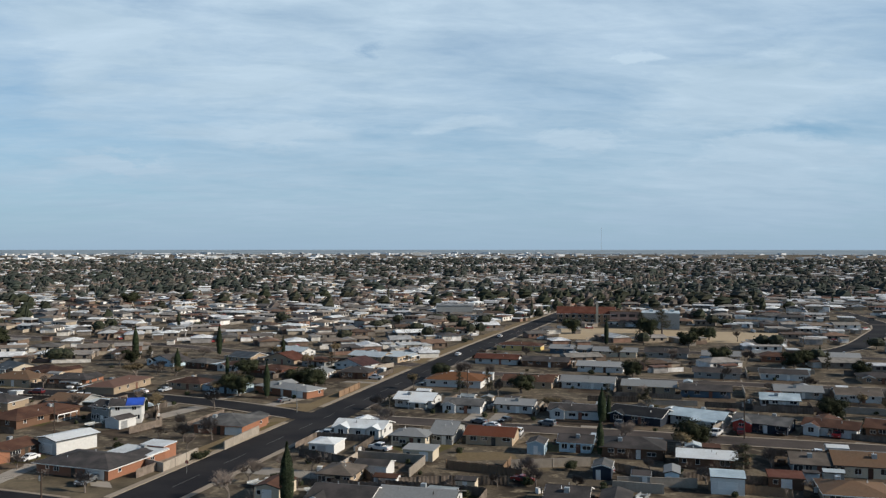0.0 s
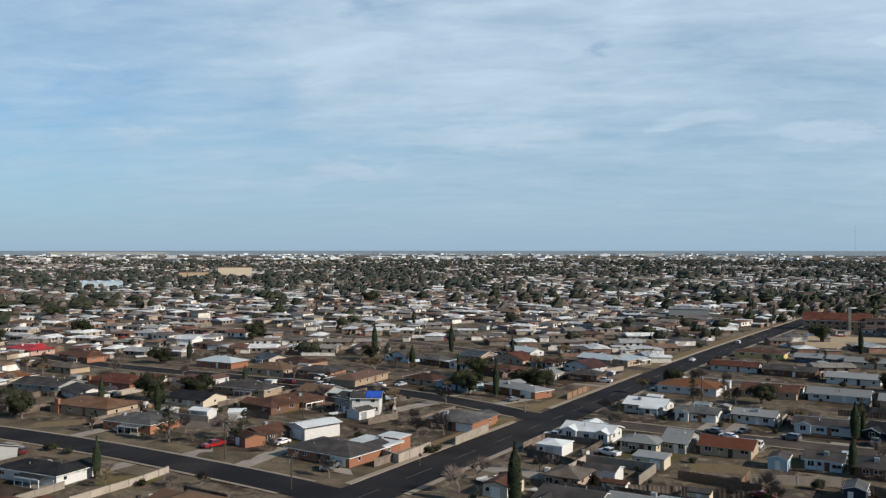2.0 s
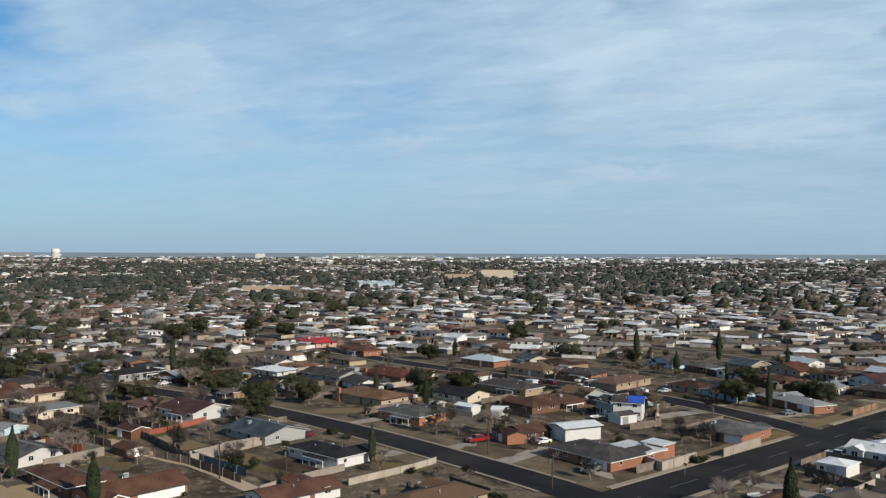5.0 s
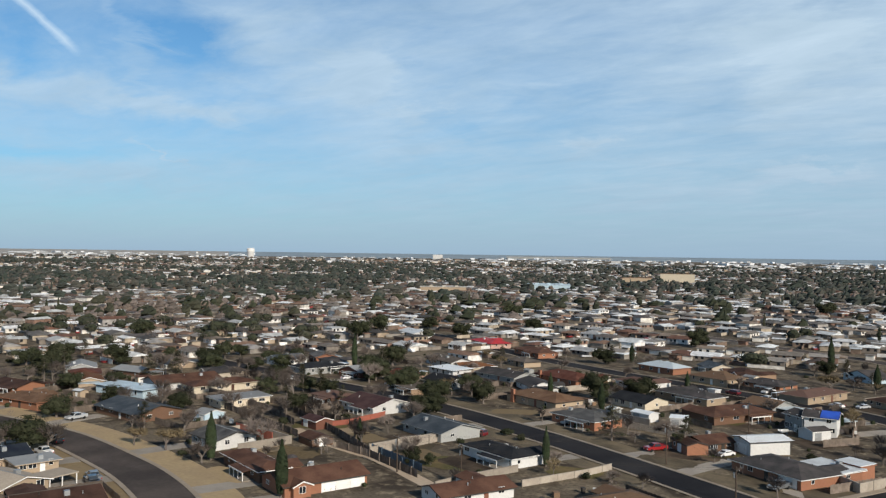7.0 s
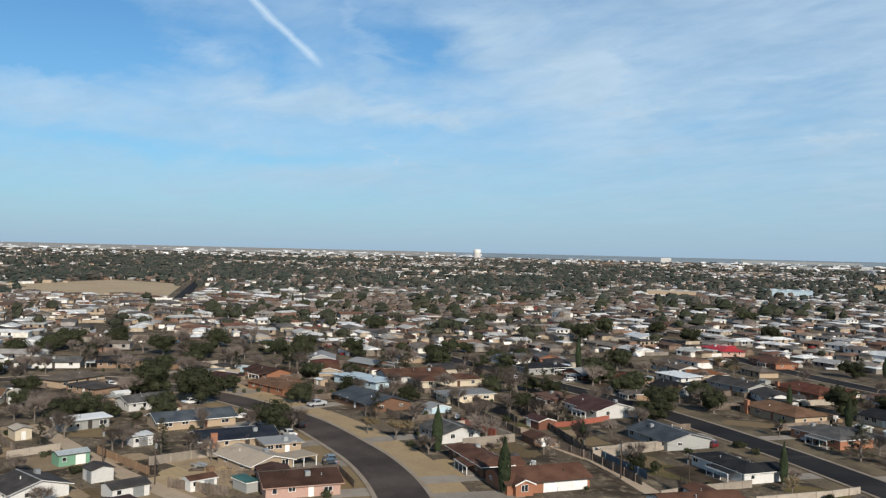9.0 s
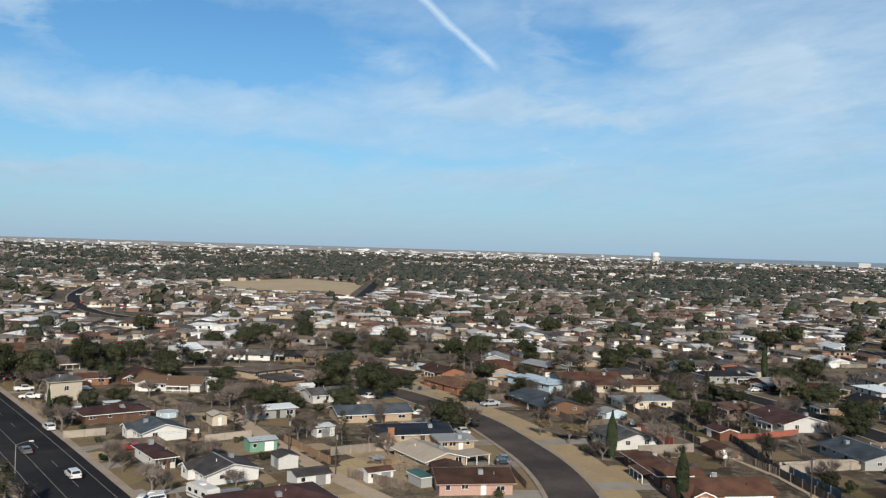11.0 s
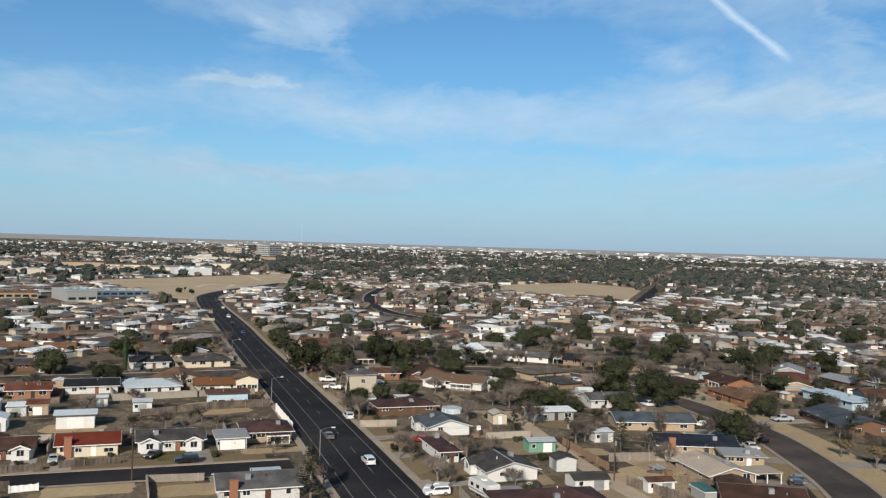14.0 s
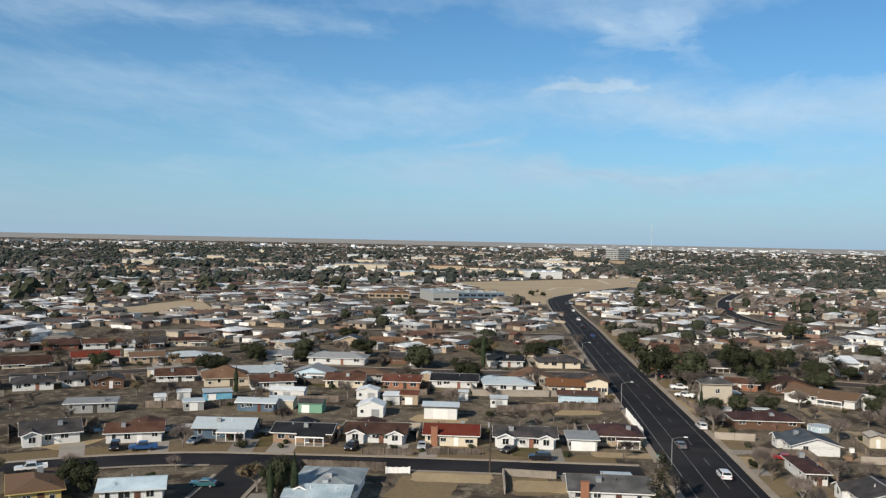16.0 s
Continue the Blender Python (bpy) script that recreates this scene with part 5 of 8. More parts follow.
def yard_item(kind, x, y, hdg):
    """Bins, crates, board piles and tarpaulined heaps that stand about the gardens."""
    words = {"wheelie_bin": ("dark plastic rubbish bin in a yard", "bin"), "crate": ("pale wooden crate in a yard", "crate"), "pallet": ("low weathered wooden pallet in a yard", "pallet"),
             "utility_trailer": ("small flat utility trailer in a yard", "trailer"),
             "covered_heap": ("heap of goods under a gray sheet in a yard", "heap"), "cooler_box": ("old pale metal cooler box in a yard", "box")}[kind]
    if kind not in CLUTTER:
        g = Geo()
        if kind == "wheelie_bin":
            p = [(-0.28, -0.3, 0.02), (0.28, -0.3, 0.02), (0.28, 0.3, 0.02), (-0.28, 0.3, 0.02), (-0.36, -0.4, 1.0), (0.36, -0.4, 1.0), (0.36, 0.4, 1.0), (-0.36, 0.4, 1.0)]
            g.add(p, [(3, 2, 1, 0), (4, 5, 6, 7), (0, 1, 5, 4), (1, 2, 6, 5), (2, 3, 7, 6), (3, 0, 4, 7)]).box(-0.4, -0.44, 1.0, 0.4, 0.46, 1.09)
            m = dark_trim
        elif kind == "crate":
            for k in range(4):
                g.box(-0.7, -0.6, 0.05 + k * 0.25, 0.7, 0.6, 0.22 + k * 0.25)
            g.box(-0.66, -0.56, 0, 0.66, 0.56, 0.95)
            m = wood_light
        elif kind == "pallet":
            for k in range(5):
                q = [(-1.6 + 0.13 * k, -0.7 + 0.09 * k), (1.5 - 0.1 * k, -0.7 + 0.09 * k), (1.5 - 0.1 * k, 0.6 - 0.07 * k), (-1.6 + 0.13 * k, 0.6 - 0.07 * k)]
                g.v += [(a, b, 0.08 * k + z) for z in (0, 0.08) for a, b in q]
            g.f += [(4 * k + i, 4 * k + (i + 1) % 4, 4 * k + 4 + (i + 1) % 4, 4 * k + 4 + i) for k in range(9) for i in range(4)] + [(3, 2, 1, 0), (36, 37, 38, 39)]
            m = wood_fence
        elif kind == "utility_trailer":
            g.box(-1.5, -0.9, 0.55, 1.5, 0.9, 0.65).box(1.5, -0.05, 0.5, 2.6, 0.05, 0.6).box(-1.5, -0.9, 0.65, 1.5, -0.84, 1.0).box(-1.5, 0.84, 0.65, 1.5, 0.9, 1.0)
            g.tube((0, -1.05, 0.32), (0, -0.9, 0.32), 0.32, 0.32, 10).tube((0, 0.9, 0.32), (0, 1.05, 0.32), 0.32, 0.32, 10).box(2.5, -0.04, 0, 2.58, 0.04, 0.55)
            m = metal_gray
        elif kind == "covered_heap":
            n = 9
            for z, r in ((0, 1.5), (0.5, 1.35), (0.95, 0.9), (1.15, 0.3)):
                g.v += [(r * math.cos(6.2832 * i / n) * (1.3 + 0.25 * math.sin(i * 2.7)), r * math.sin(6.2832 * i / n) * (0.8 + 0.2 * math.cos(i * 1.9)), z) for i in range(n)]
            g.f += [(k * n + i, k * n + (i + 1) % n, (k + 1) * n + (i + 1) % n, (k + 1) * n + i) for k in range(3) for i in range(n)] + [tuple(range(3 * n, 4 * n)), tuple(range(n - 1, -1, -1))]
            m = roof_mat("dgray")
        elif kind == "cooler_box":
            g.box(-0.5, -0.45, 0.1, 0.5, 0.45, 1.0).box(-0.54, -0.49, 1.0, 0.54, 0.49, 1.06)
            for q in (-0.42, 0.36):
                g.box(q, -0.42, 0, q + 0.06, 0.42, 0.1)
            for k in range(5):
                g.box(-0.45, -0.48, 0.2 + k * 0.15, 0.45, -0.44, 0.28 + k * 0.15)
            m = white_paint
        else:
            g.tube((0, 0, 0), (0, 0, 1.2), 0.6, 0.62, 12).tube((0, 0, 1.2), (0, 0, 1.42), 0.62, 0.2, 12)
            m = white_paint
        CLUTTER[kind] = g.data(kind, m)
    ob = new(kind, CLUTTER[kind])
    ob.matrix_basis = pose(x, y, 0.0, 0, 0, hdg)
    return tagged(ob, words[0], words[1], "yard clutter")


def street_sign(x, y, hdg):
    root = thing("street_sign", x, y, hdg)
    tagged(root, "green street name sign on a thin metal post", "sign")
    part("post", Geo().tube((0, 0, 0), (0, 0, 2.9), 0.035, 0.035, 6), metal_gray, root)
    for k, turn_deg in enumerate((0, 90)):
        part("sign_plate", Geo().box(-0.45, -0.012, 2.62 + 0.24 * k, 0.45, 0.012, 2.83 + 0.24 * k), wall_mat("greenwall"), root, at=pose(0, 0, 0, 0, 0, turn_deg))
    return root


def stop_sign(x, y, hdg):
    root = thing("stop_sign", x, y, hdg)
    tagged(root, "red octagonal traffic sign on a thin metal post", "sign")
    part("post", Geo().tube((0, 0, 0), (0, 0, 2.5), 0.035, 0.035, 6), metal_gray, root)
    part("sign_plate", Geo().tube((0, -0.05, 2.3), (0, -0.035, 2.3), 0.4, 0.4, 8), wall_mat("redwall"), root)
    return root

# ---- streets ----
EU, EV = Vector((0.350, 0.937)), Vector((0.937, -0.350))


def ep(a, b):
    """A place by metres along the long avenue and metres to its right."""
    q = EU * a + EV * b
    return (q.x, q.y)


LONG_AVENUE = [ep(20, -98), ep(200, -98), ep(400, -98), ep(700, -89), ep(1000, -78), ep(1500, -59), ep(1900, -43)]
MAIN_ROAD = [(-60, 28), (-150, 6.5), (-225, -11), (-371, -47), (-455, -67), (-560, -94), (-615, -107), (-668, -117), (-720, -116), (-800, -103), (-900, -80)]
NEAR_STREET = [(-42, 150), (-60, 159), (-85, 169.5), (-118, 182), (-155, 193), (-190, 200.5), (-225, 204), (-300, 212)]
CROSS_STREET = [(-20, 238), (-44, 257), (-64, 269), (-81, 277), (-110, 285), (-146, 295), (-173, 303), (-209, 316), (-245, 334), (-330, 372)]
BEND_STREET = [(-60, 52), (-100, 70), (-132, 86), (-155, 94), (-176, 98), (-205, 101), (-230, 99), (-252, 95), (-275, 86), (-300, 73), (-311, 47), (-303, -20)]
ROW_STREET = [(-174, -12), (-168, -35), (-161, -62), (-155, -82), (-149, -100), (-138, -117), (-125, -130), (-95, -152)]
STUB_STREET = [(-153, -86), (-128, -79.5), (-95, -70)]
SECOND_STREET = [(-299, -30), (-284, -73), (-275, -107), (-266, -141), (-244, -171), (-219, -198), (-185, -228)]
THIRD_STREET = [(-418, -60), (-402, -110), (-388, -160), (-362, -212), (-325, -262)]
LEFT_STREET = [(14, 340), (-6, 354), (-33, 370), (-59, 386), (-101, 418), (-139, 437), (-220, 480)]
ROUND_STREET = [ep(397, 30), (209, 378), (255, 432), (300, 500), (330, 600)]
CURVE_STREET = [(-850, 18), (-745, 7), (-679, 5), (-618, 7.5), (-560, 17.5), (-525, 32)]
FAR_AVENUE = [(-690, 225), (-1200, 427), (-2160, 811)]
all_roads = [
    road("road_main", MAIN_ROAD, 15.5, asphalt, "wide dark asphalt main road with white edge lines", 1.6),
    road("road_avenue", LONG_AVENUE, 12.5, asphalt, "long straight dark asphalt avenue", 1.6, step=8),
    road("road_near", NEAR_STREET, 9.5, asphalt, "asphalt residential street with pale kerbs", 0.9),
    road("road_cross", CROSS_STREET, 9.5, asphalt, "curving asphalt residential street", 0.9),
    road("road_bend", BEND_STREET, 9.6, asphalt_old, "bending asphalt residential street with pale kerbs", 1.0, step=4),
    road("road_row", ROW_STREET, 9.0, asphalt, "dark asphalt street in front of small houses", 1.2, step=5),
    road("road_stub", STUB_STREET, 8.5, asphalt, "short dark asphalt side street", 0.8),
    road("road_second", SECOND_STREET, 8.5, asphalt_old, "asphalt back street between house rows", 0.8),
    road("road_third", THIRD_STREET, 8.5, asphalt_old, "asphalt back street between house rows", 0.8),
    road("road_left", LEFT_STREET, 9.0, asphalt_old, "asphalt residential street", 0.9),
    road("road_round", ROUND_STREET, 11.0, asphalt, "dark curving asphalt street", 1.0),
    road("road_far", FAR_AVENUE, 10.5, asphalt, "distant straight dark avenue", 0, step=40),
]
all_roads.append(road("road_curve", CURVE_STREET, 8.5, asphalt, "dark asphalt street curving between houses", 1.4))
for k, a in enumerate((218, 309, 397, 573, 660)):
    all_roads.append(road("road_grid_%d" % (k + 1), [ep(a, -90), ep(a, 60), ep(a, 330)], 9.0, asphalt_old, "asphalt residential street between house rows", 0.9, step=9))
finish_roads(all_roads)

# white lines of the main road and the avenue
def paint_line(line, off, width, dash=None, z=0.13):
    g = Geo()
    a, b = sides(line, off - width / 2), sides(line, off + width / 2)
    if dash is None:
        strip(g, a, b, z)
    else:
        for i in range(0, len(line) - 1, dash):
            strip(g, a[i:i + 2], b[i:i + 2], z)
    tagged(new("road_marking", g.data("road_marking", line_paint)), "worn white painted line on asphalt", "road marking", kind="structure")


main_line, avenue_line = all_roads[0][1], all_roads[1][1]
for off in (-5.6, 5.6):
    paint_line(main_line, off, 0.16)
paint_line(main_line, -1.7, 0.12)
paint_line(main_line, 1.7, 0.12, 3)
paint_line(avenue_line, 0.6, 0.12, 2)

# unpaved alleys behind the gardens
dirt = mat("alley_dirt", (0.52, 0.43, 0.33), 0.97, 0, 0.35, 1.5, 0.12, 0.2, 0.05, (0.40, 0.32, 0.24), 0.1)
for pts, w in (([(-232, 41), (-212, 43), (-184, 46), (-157, 51), (-120, 60)], 4.2), ([(-172, 146), (-150, 140), (-132, 137), (-111, 129), (-85, 119)], 3.6)):
    line = smooth(pts, 5)
    ROADS.append((line, w / 2))
    g = Geo()
    strip(g, sides(line, -w / 2), sides(line, w / 2), 0.045)
    tagged(new("alley", g.data("alley", dirt)), "pale unpaved dirt alley between gardens", "alley", kind="structure")

FIELDS = []


def field(pts, material, label):
    g = Geo().add([(x, y, 0.02 + rise(x, y)) for x, y in pts], [tuple(range(len(pts)))])
    FIELDS.append([Vector(p) for p in pts])
    tagged(new("field", g.data("field", material)), label, "field", kind="structure")


straw = mat("straw_field", (0.50, 0.41, 0.285), 0.97, 0, 0.35, 0.3, 0.02, 0, 0, (0.39, 0.31, 0.21), 0.1)
field([(-873, -268), (-1169, -93), (-877, -66), (-735, -99), (-668, -104), (-610, -118), (-640, -160)], straw, "wide straw-coloured school playing field")
field([(-807, 139), (-749, 235), (-976, 324), (-1102, 280), (-965, 128)], straw, "straw-coloured open field beside a far avenue")
field([(103, 500), (215, 455), (190, 405), (90, 435)], straw, "bare tan school yard with trees")
field([(-400, -345), (-521, -345), (-450, -285), (-398, -320)], straw, "tan vacant field among houses")
field([(-640, -560), (-740, -470), (-700, -420), (-600, -500)], straw, "tan vacant field among houses")


worn = mat("worn_path", (0.62, 0.54, 0.42), 0.97, 0, 0.3, 0.4, 0.05, 0, 0, (0.54, 0.46, 0.35), 0.1)
for pts, w in (([(-1093, -177), (-1102, -166), (-1078, -148), (-1021, -130), (-955, -113.5)], 5.0), ([(-794, -150), (-838, -150), (-858, -138), (-850, -126), (-799, -124)], 4.5)):
    line = smooth(pts, 6)
    g = Geo()
    strip(g, sides(line, -w / 2), sides(line, w / 2), 0.035)
    tagged(new("path", g.data("path", worn)), "pale worn track across the playing field", "path", kind="structure")


def in_field(p, grow=0):
    for poly in FIELDS:
        inside, n = False, len(poly)
        for i in range(n):
            a, b = poly[i], poly[(i + 1) % n]
            if (a.y > p.y) != (b.y > p.y) and p.x < (b.x - a.x) * (p.y - a.y) / (b.y - a.y) + a.x:
                inside = not inside
        if inside:
            return True
    return False


# ---- houses near by ----
LANDMARKS = []
house("house", -60.5, 184.4, -23.5, 18.2, 11.8, 2.5, "h", "dgray", "brick", "G")
house("garage", -85.2, 192.7, -40.0, 8.0, 5.2, 2.4, "g", "darkbrown", "brick")
house("house", -83.4, 198.9, 66.5, 8.7, 8.0, 2.5, "g", "brown", "brown")
house("barn", -72.4, 203.8, -36.0, 6.8, 10.4, 3.5, "f", "white", "white")
house("shed", -100.0, 219.1, 20.1, 4.4, 3.5, 2.6, "x", "white", "white")
house("shed", -110.7, 220.4, -14.0, 6.3, 4.0, 2.3, "g", "white", "white")
house("house", -93.8, 238.7, 64.8, 21.4, 11.0, 2.6, "h", "brown", "brown", "P")
house("house", -115.4, 260.4, -15.4, 20.4, 9.0, 2.6, "h", "dgray", "tan", "P")
house("house", -123.8, 303.1, -15.5, 16.1, 11.0, 2.8, "h", "tan", "tan")
house("house", -151.5, 317.8, -16.5, 17.6, 10.0, 2.7, "h", "lmetal", "brick")
house("house", -104.9, 301.5, -15.4, 14.6, 9.0, 2.6, "h", "dgray", "brick", "P")
house("house", -86.7, 290.3, 74.6, 22.0, 10.0, 2.6, "h", "pinkbrown", "tan")
house("house", -68.3, 236.4, 9.5, 7.7, 8.0, 5.1, "g", "dgray", "white", "T")
house("house", -67.9, 228.6, 59.0, 5.7, 5.0, 2.6, "g", "dgray", "white")
house("house", -38.8, 223.9, -19.2, 13.3, 13.5, 2.6, "h", "gray", "brick", "G")
house("house", -175.5, 180.1, -10.5, 15.9, 13.5, 2.7, "g", "maroon", "white", "P")
house("shed", -169.4, 151.8, -10.5, 7.3, 5.0, 2.2, "g", "maroon", "redbrick")
house("house", -140.1, 167.6, -14.0, 16.4, 12.4, 2.5, "g", "slate", "graywall")
house("house", -113.2, 155.6, -14.0, 16.8, 7.4, 2.6, "h", "black", "white", "PG")
house("house", -100.1, 127.7, 70.1, 15.4, 8.0, 2.3, "g", "brown", "white")
house("house", -127.0, 113.6, 75.6, 17.6, 10.0, 2.6, "g", "brown", "brick", "WD")
house("house", -74.7, 134.9, 70.1, 18.9, 9.0, 2.6, "h", "tan", "tan")
house("house", -217.2, 129.1, -1.9, 22.0, 13.5, 2.4, "g", "slate", "brown")
house("house", -170.3, 123.5, -6.8, 11.3, 10.5, 2.6, "g", "gray", "white")
house("house", -144.6, 112.7, -14.4, 18.8, 6.2, 2.6, "h", "brown", "brown", "P")
house("house", -167.4, 71.9, 98.3, 9.4, 13.5, 2.5, "f", "beige", "tan", "K")
house("house", -147.8, 72.3, 75.6, 13.7, 11.0, 2.6, "g", "darkbrown", "pink")
house("house", -189.3, 76.1, 83.2, 17.4, 10.0, 2.5, "g", "navy", "tan", "C")
house("house", -214.6, 74.8, 88.1, 19.4, 10.0, 2.5, "g", "slate", "tan")
house("house", -243.4, 70.6, 99.0, 11.5, 9.0, 2.7, "g", "gray", "white")
house("shed", -223.1, 50.3, 98.3, 11.8, 5.0, 2.5, "x", "white", "graywall")
house("shed", -198.2, 57.4, 98.3, 4.6, 3.5, 2.4, "x", "white", "white")
house("shed", -217.7, 35.8, 98.3, 3.6, 5.0, 2.5, "f", "cream", "cream")
house("shed", -188.4, 40.7, 98.3, 6.2, 4.0, 2.4, "g", "lmetal", "greenwall")
house("shed", -172.8, 42.4, 8.3, 4.3, 4.2, 2.6, "g", "dgray", "white")
house("house", -168.0, 29.4, 13.8, 9.3, 10.3, 2.5, "g", "dgray", "white", "W")
house("house", -159.7, 44.0, 98.3, 6.8, 5.0, 2.4, "g", "dgray", "white")
house("house", -144.1, 33.6, 98.3, 19.0, 12.0, 2.5, "h", "maroon", "tan")
house("house", -183.3, 18.2, 103.8, 3.9, 12.8, 2.6, "h", "maroon", "white")
house("house", -206.8, 20.8, 13.8, 10.0, 10.0, 2.6, "g", "slate", "white", "W")
house("house", -256.6, 0.9, 13.8, 5.6, 8.0, 6.4, "h", "gray", "beigewall", "S")
house("house", -230.8, 12.4, 103.8, 15.7, 9.0, 2.4, "h", "maroon", "brown")
house("house", -272.6, 31.1, 67.1, 19.2, 10.0, 2.7, "g", "tan", "white", "PW")
house("garage", -266.7, 42.9, 87.4, 5.3, 6.0, 2.7, "f", "cream", "white")
house("barn", -338.7, 42.8, 16.5, 17.4, 6.7, 5.0, "f", "white", "white")
house("house", -337.4, 64.4, 67.1, 22.0, 9.0, 2.6, "g", "gray", "white")
house("house", -293.5, 62.9, 117.5, 16.9, 10.0, 2.6, "h", "taupe", "tan")
house("house", -152.6, -136.1, 135.0, 11.2, 11.0, 2.8, "g", "dgray", "white", "W")
house("house", -160.5, -120.1, 122.9, 11.3, 9.0, 2.6, "g", "brown", "white")
house("house", -171.2, -103.7, 108.4, 12.7, 9.0, 2.7, "g", "lmetal", "bluewall", "P")
house("house", -174.2, -85.6, 104.8, 12.5, 9.0, 2.7, "g", "black", "tanbrick", "P")
house("house", -180.9, -71.0, 104.8, 13.0, 9.0, 2.6, "g", "darkbrown", "white", "W")
house("house", -184.4, -54.7, 104.8, 11.4, 9.0, 2.9, "g", "red", "cream", "C")
house("house", -189.5, -39.3, 104.8, 13.1, 9.0, 2.7, "g", "dgray", "white", "W")
house("garage", -190.4, -26.7, 104.8, 5.9, 7.0, 2.6, "x", "lgray", "white", "G")
house("house", -199.3, -20.4, 103.8, 10.3, 11.0, 2.6, "h", "maroon", "tan", "P")
house("shed", -180.5, -148.6, 122.9, 11.5, 6.0, 2.6, "x", "lgray", "graywall")
house("shed", -206.0, -128.5, 126.3, 7.5, 5.0, 2.5, "x", "lmetal", "bluebright")
house("shed", -198.5, -111.6, 104.8, 9.5, 5.0, 2.5, "g", "lmetal", "bluewall")
house("shed", -203.6, -107.2, 104.8, 6.5, 5.0, 2.4, "g", "lmetal", "cream")
house("shed", -202.4, -98.1, 104.8, 6.1, 5.0, 2.5, "g", "dgray", "greenwall")
house("shed", -204.2, -82.2, 104.8, 6.5, 6.0, 2.9, "f", "white", "white")
house("shed", -224.7, -91.8, 104.8, 5.9, 5.0, 2.7, "f", "white", "white")
house("shed", -221.0, -83.1, 104.8, 4.5, 5.0, 2.5, "x", "white", "white")
house("garage", -223.4, -78.9, 104.8, 4.9, 6.0, 2.7, "g", "redbrown", "tan")
house("barn", -208.7, -65.1, 104.8, 8.2, 6.0, 3.4, "g", "lmetal", "white")
house("shed", -233.5, -66.5, 103.8, 2.7, 3.0, 2.4, "x", "white", "white")
house("shed", -228.2, -54.9, 103.8, 4.6, 4.0, 2.5, "x", "white", "white")
house("shed", -236.2, -34.7, 103.8, 10.3, 5.0, 3.9, "x", "brown", "lightblue")
house("shed", -202.7, -136.9, 126.3, 3.4, 3.0, 2.5, "g", "white", "white")
house("shed", -193.6, -137.9, 126.3, 2.8, 3.0, 2.6, "x", "white", "white")
house("shed", -192.1, -126.7, 126.3, 5.0, 3.6, 2.4, "x", "lmetal", "graywall")
house("shed", -216.5, -112.4, 104.8, 9.6, 4.4, 2.6, "g", "white", "white")
house("house", -200.1, -185.3, 132.8, 10.5, 9.0, 2.6, "h", "dgray", "white")
house("house", -211.2, -169.0, 132.8, 8.5, 9.0, 2.7, "f", "dgray", "brown")
house("house", -209.8, -179.9, 132.8, 6.2, 9.0, 2.6, "g", "dgray", "white")
house("house", -227.6, -157.0, 126.3, 11.3, 9.0, 2.6, "g", "brown", "white")
house("house", -230.0, -141.0, 126.3, 12.9, 12.0, 2.8, "h", "tanbrown", "cream", "S")
house("house", -230.6, -125.8, 126.3, 12.3, 10.0, 2.6, "g", "brown", "white")
house("house", -241.7, -106.1, 104.8, 11.3, 9.0, 2.6, "g", "brown", "cream")
house("house", -247.1, -89.8, 104.8, 10.8, 9.0, 2.6, "g", "redbrown", "brick")
house("house", -255.2, -75.7, 104.8, 13.7, 9.0, 2.6, "g", "black", "white")
house("house", -254.1, -58.7, 109.2, 14.4, 10.0, 2.8, "h", "lmetal", "white")
house("house", -260.4, -41.7, 103.8, 12.1, 9.0, 2.6, "g", "orangebrown", "cream")
house("house", -260.3, -33.1, 103.8, 6.3, 7.0, 4.2, "f", "tanbrown", "cream")
house("house", -249.2, -204.9, 132.8, 14.8, 9.0, 2.6, "g", "red", "white")
house("house", -257.3, -189.9, 132.8, 11.0, 9.0, 2.6, "g", "tan", "tan")
house("house", -284.2, -128.2, 104.8, 19.9, 10.0, 2.6, "h", "lgray", "white")
house("house", -295.0, -106.5, 104.8, 10.6, 9.0, 2.6, "g", "dgray", "brown")
house("house", -304.2, -71.9, 109.2, 12.3, 9.0, 2.6, "g", "black", "white")
house("house", -309.4, -53.5, 109.2, 14.9, 9.0, 2.6, "h", "dgray", "cream")
house("house", -118.9, -108.6, 135.0, 7.7, 12.0, 2.7, "h", "tan", "yellow")
house("house", -123.8, -92.5, 122.9, 9.9, 7.2, 3.0, "g", "lblue", "white")
house("house", -139.1, -63.2, 104.8, 10.6, 13.5, 2.9, "h", "graymetal", "white", "W")
house("house", -132.7, -61.9, 104.8, 10.3, 8.0, 2.6, "g", "lblue", "white")
house("house", -155.2, -16.8, 103.8, 13.6, 10.0, 2.7, "g", "gray", "white", "C")
house("house", -12.7, 197.9, -19.2, 6.1, 6.5, 2.7, "h", "white", "white")
house("house", -4.7, 215.6, -19.2, 12.3, 8.1, 2.8, "g", "white", "white", "W")
house("house", 7.0, 204.2, -19.2, 8.3, 6.9, 2.8, "h", "lgray", "cream")
house("house", 15.9, 208.7, -19.2, 5.2, 12.6, 2.8, "g", "lgray", "graywall")
house("shed", 8.4, 189.8, -19.2, 6.8, 5.0, 2.4, "x", "lgray", "cream")
house("house", 26.3, 205.2, -19.2, 11.1, 8.7, 2.6, "g", "rust", "tan")
house("shed", 35.1, 193.8, -19.2, 3.9, 5.4, 2.6, "f", "dgray", "lightblue")
house("house", 44.8, 196.3, -19.2, 7.2, 8.0, 2.6, "g", "dgray", "lightblue")
house("house", -1.7, 177.2, -19.2, 6.8, 5.2, 2.6, "g", "dgray", "white")
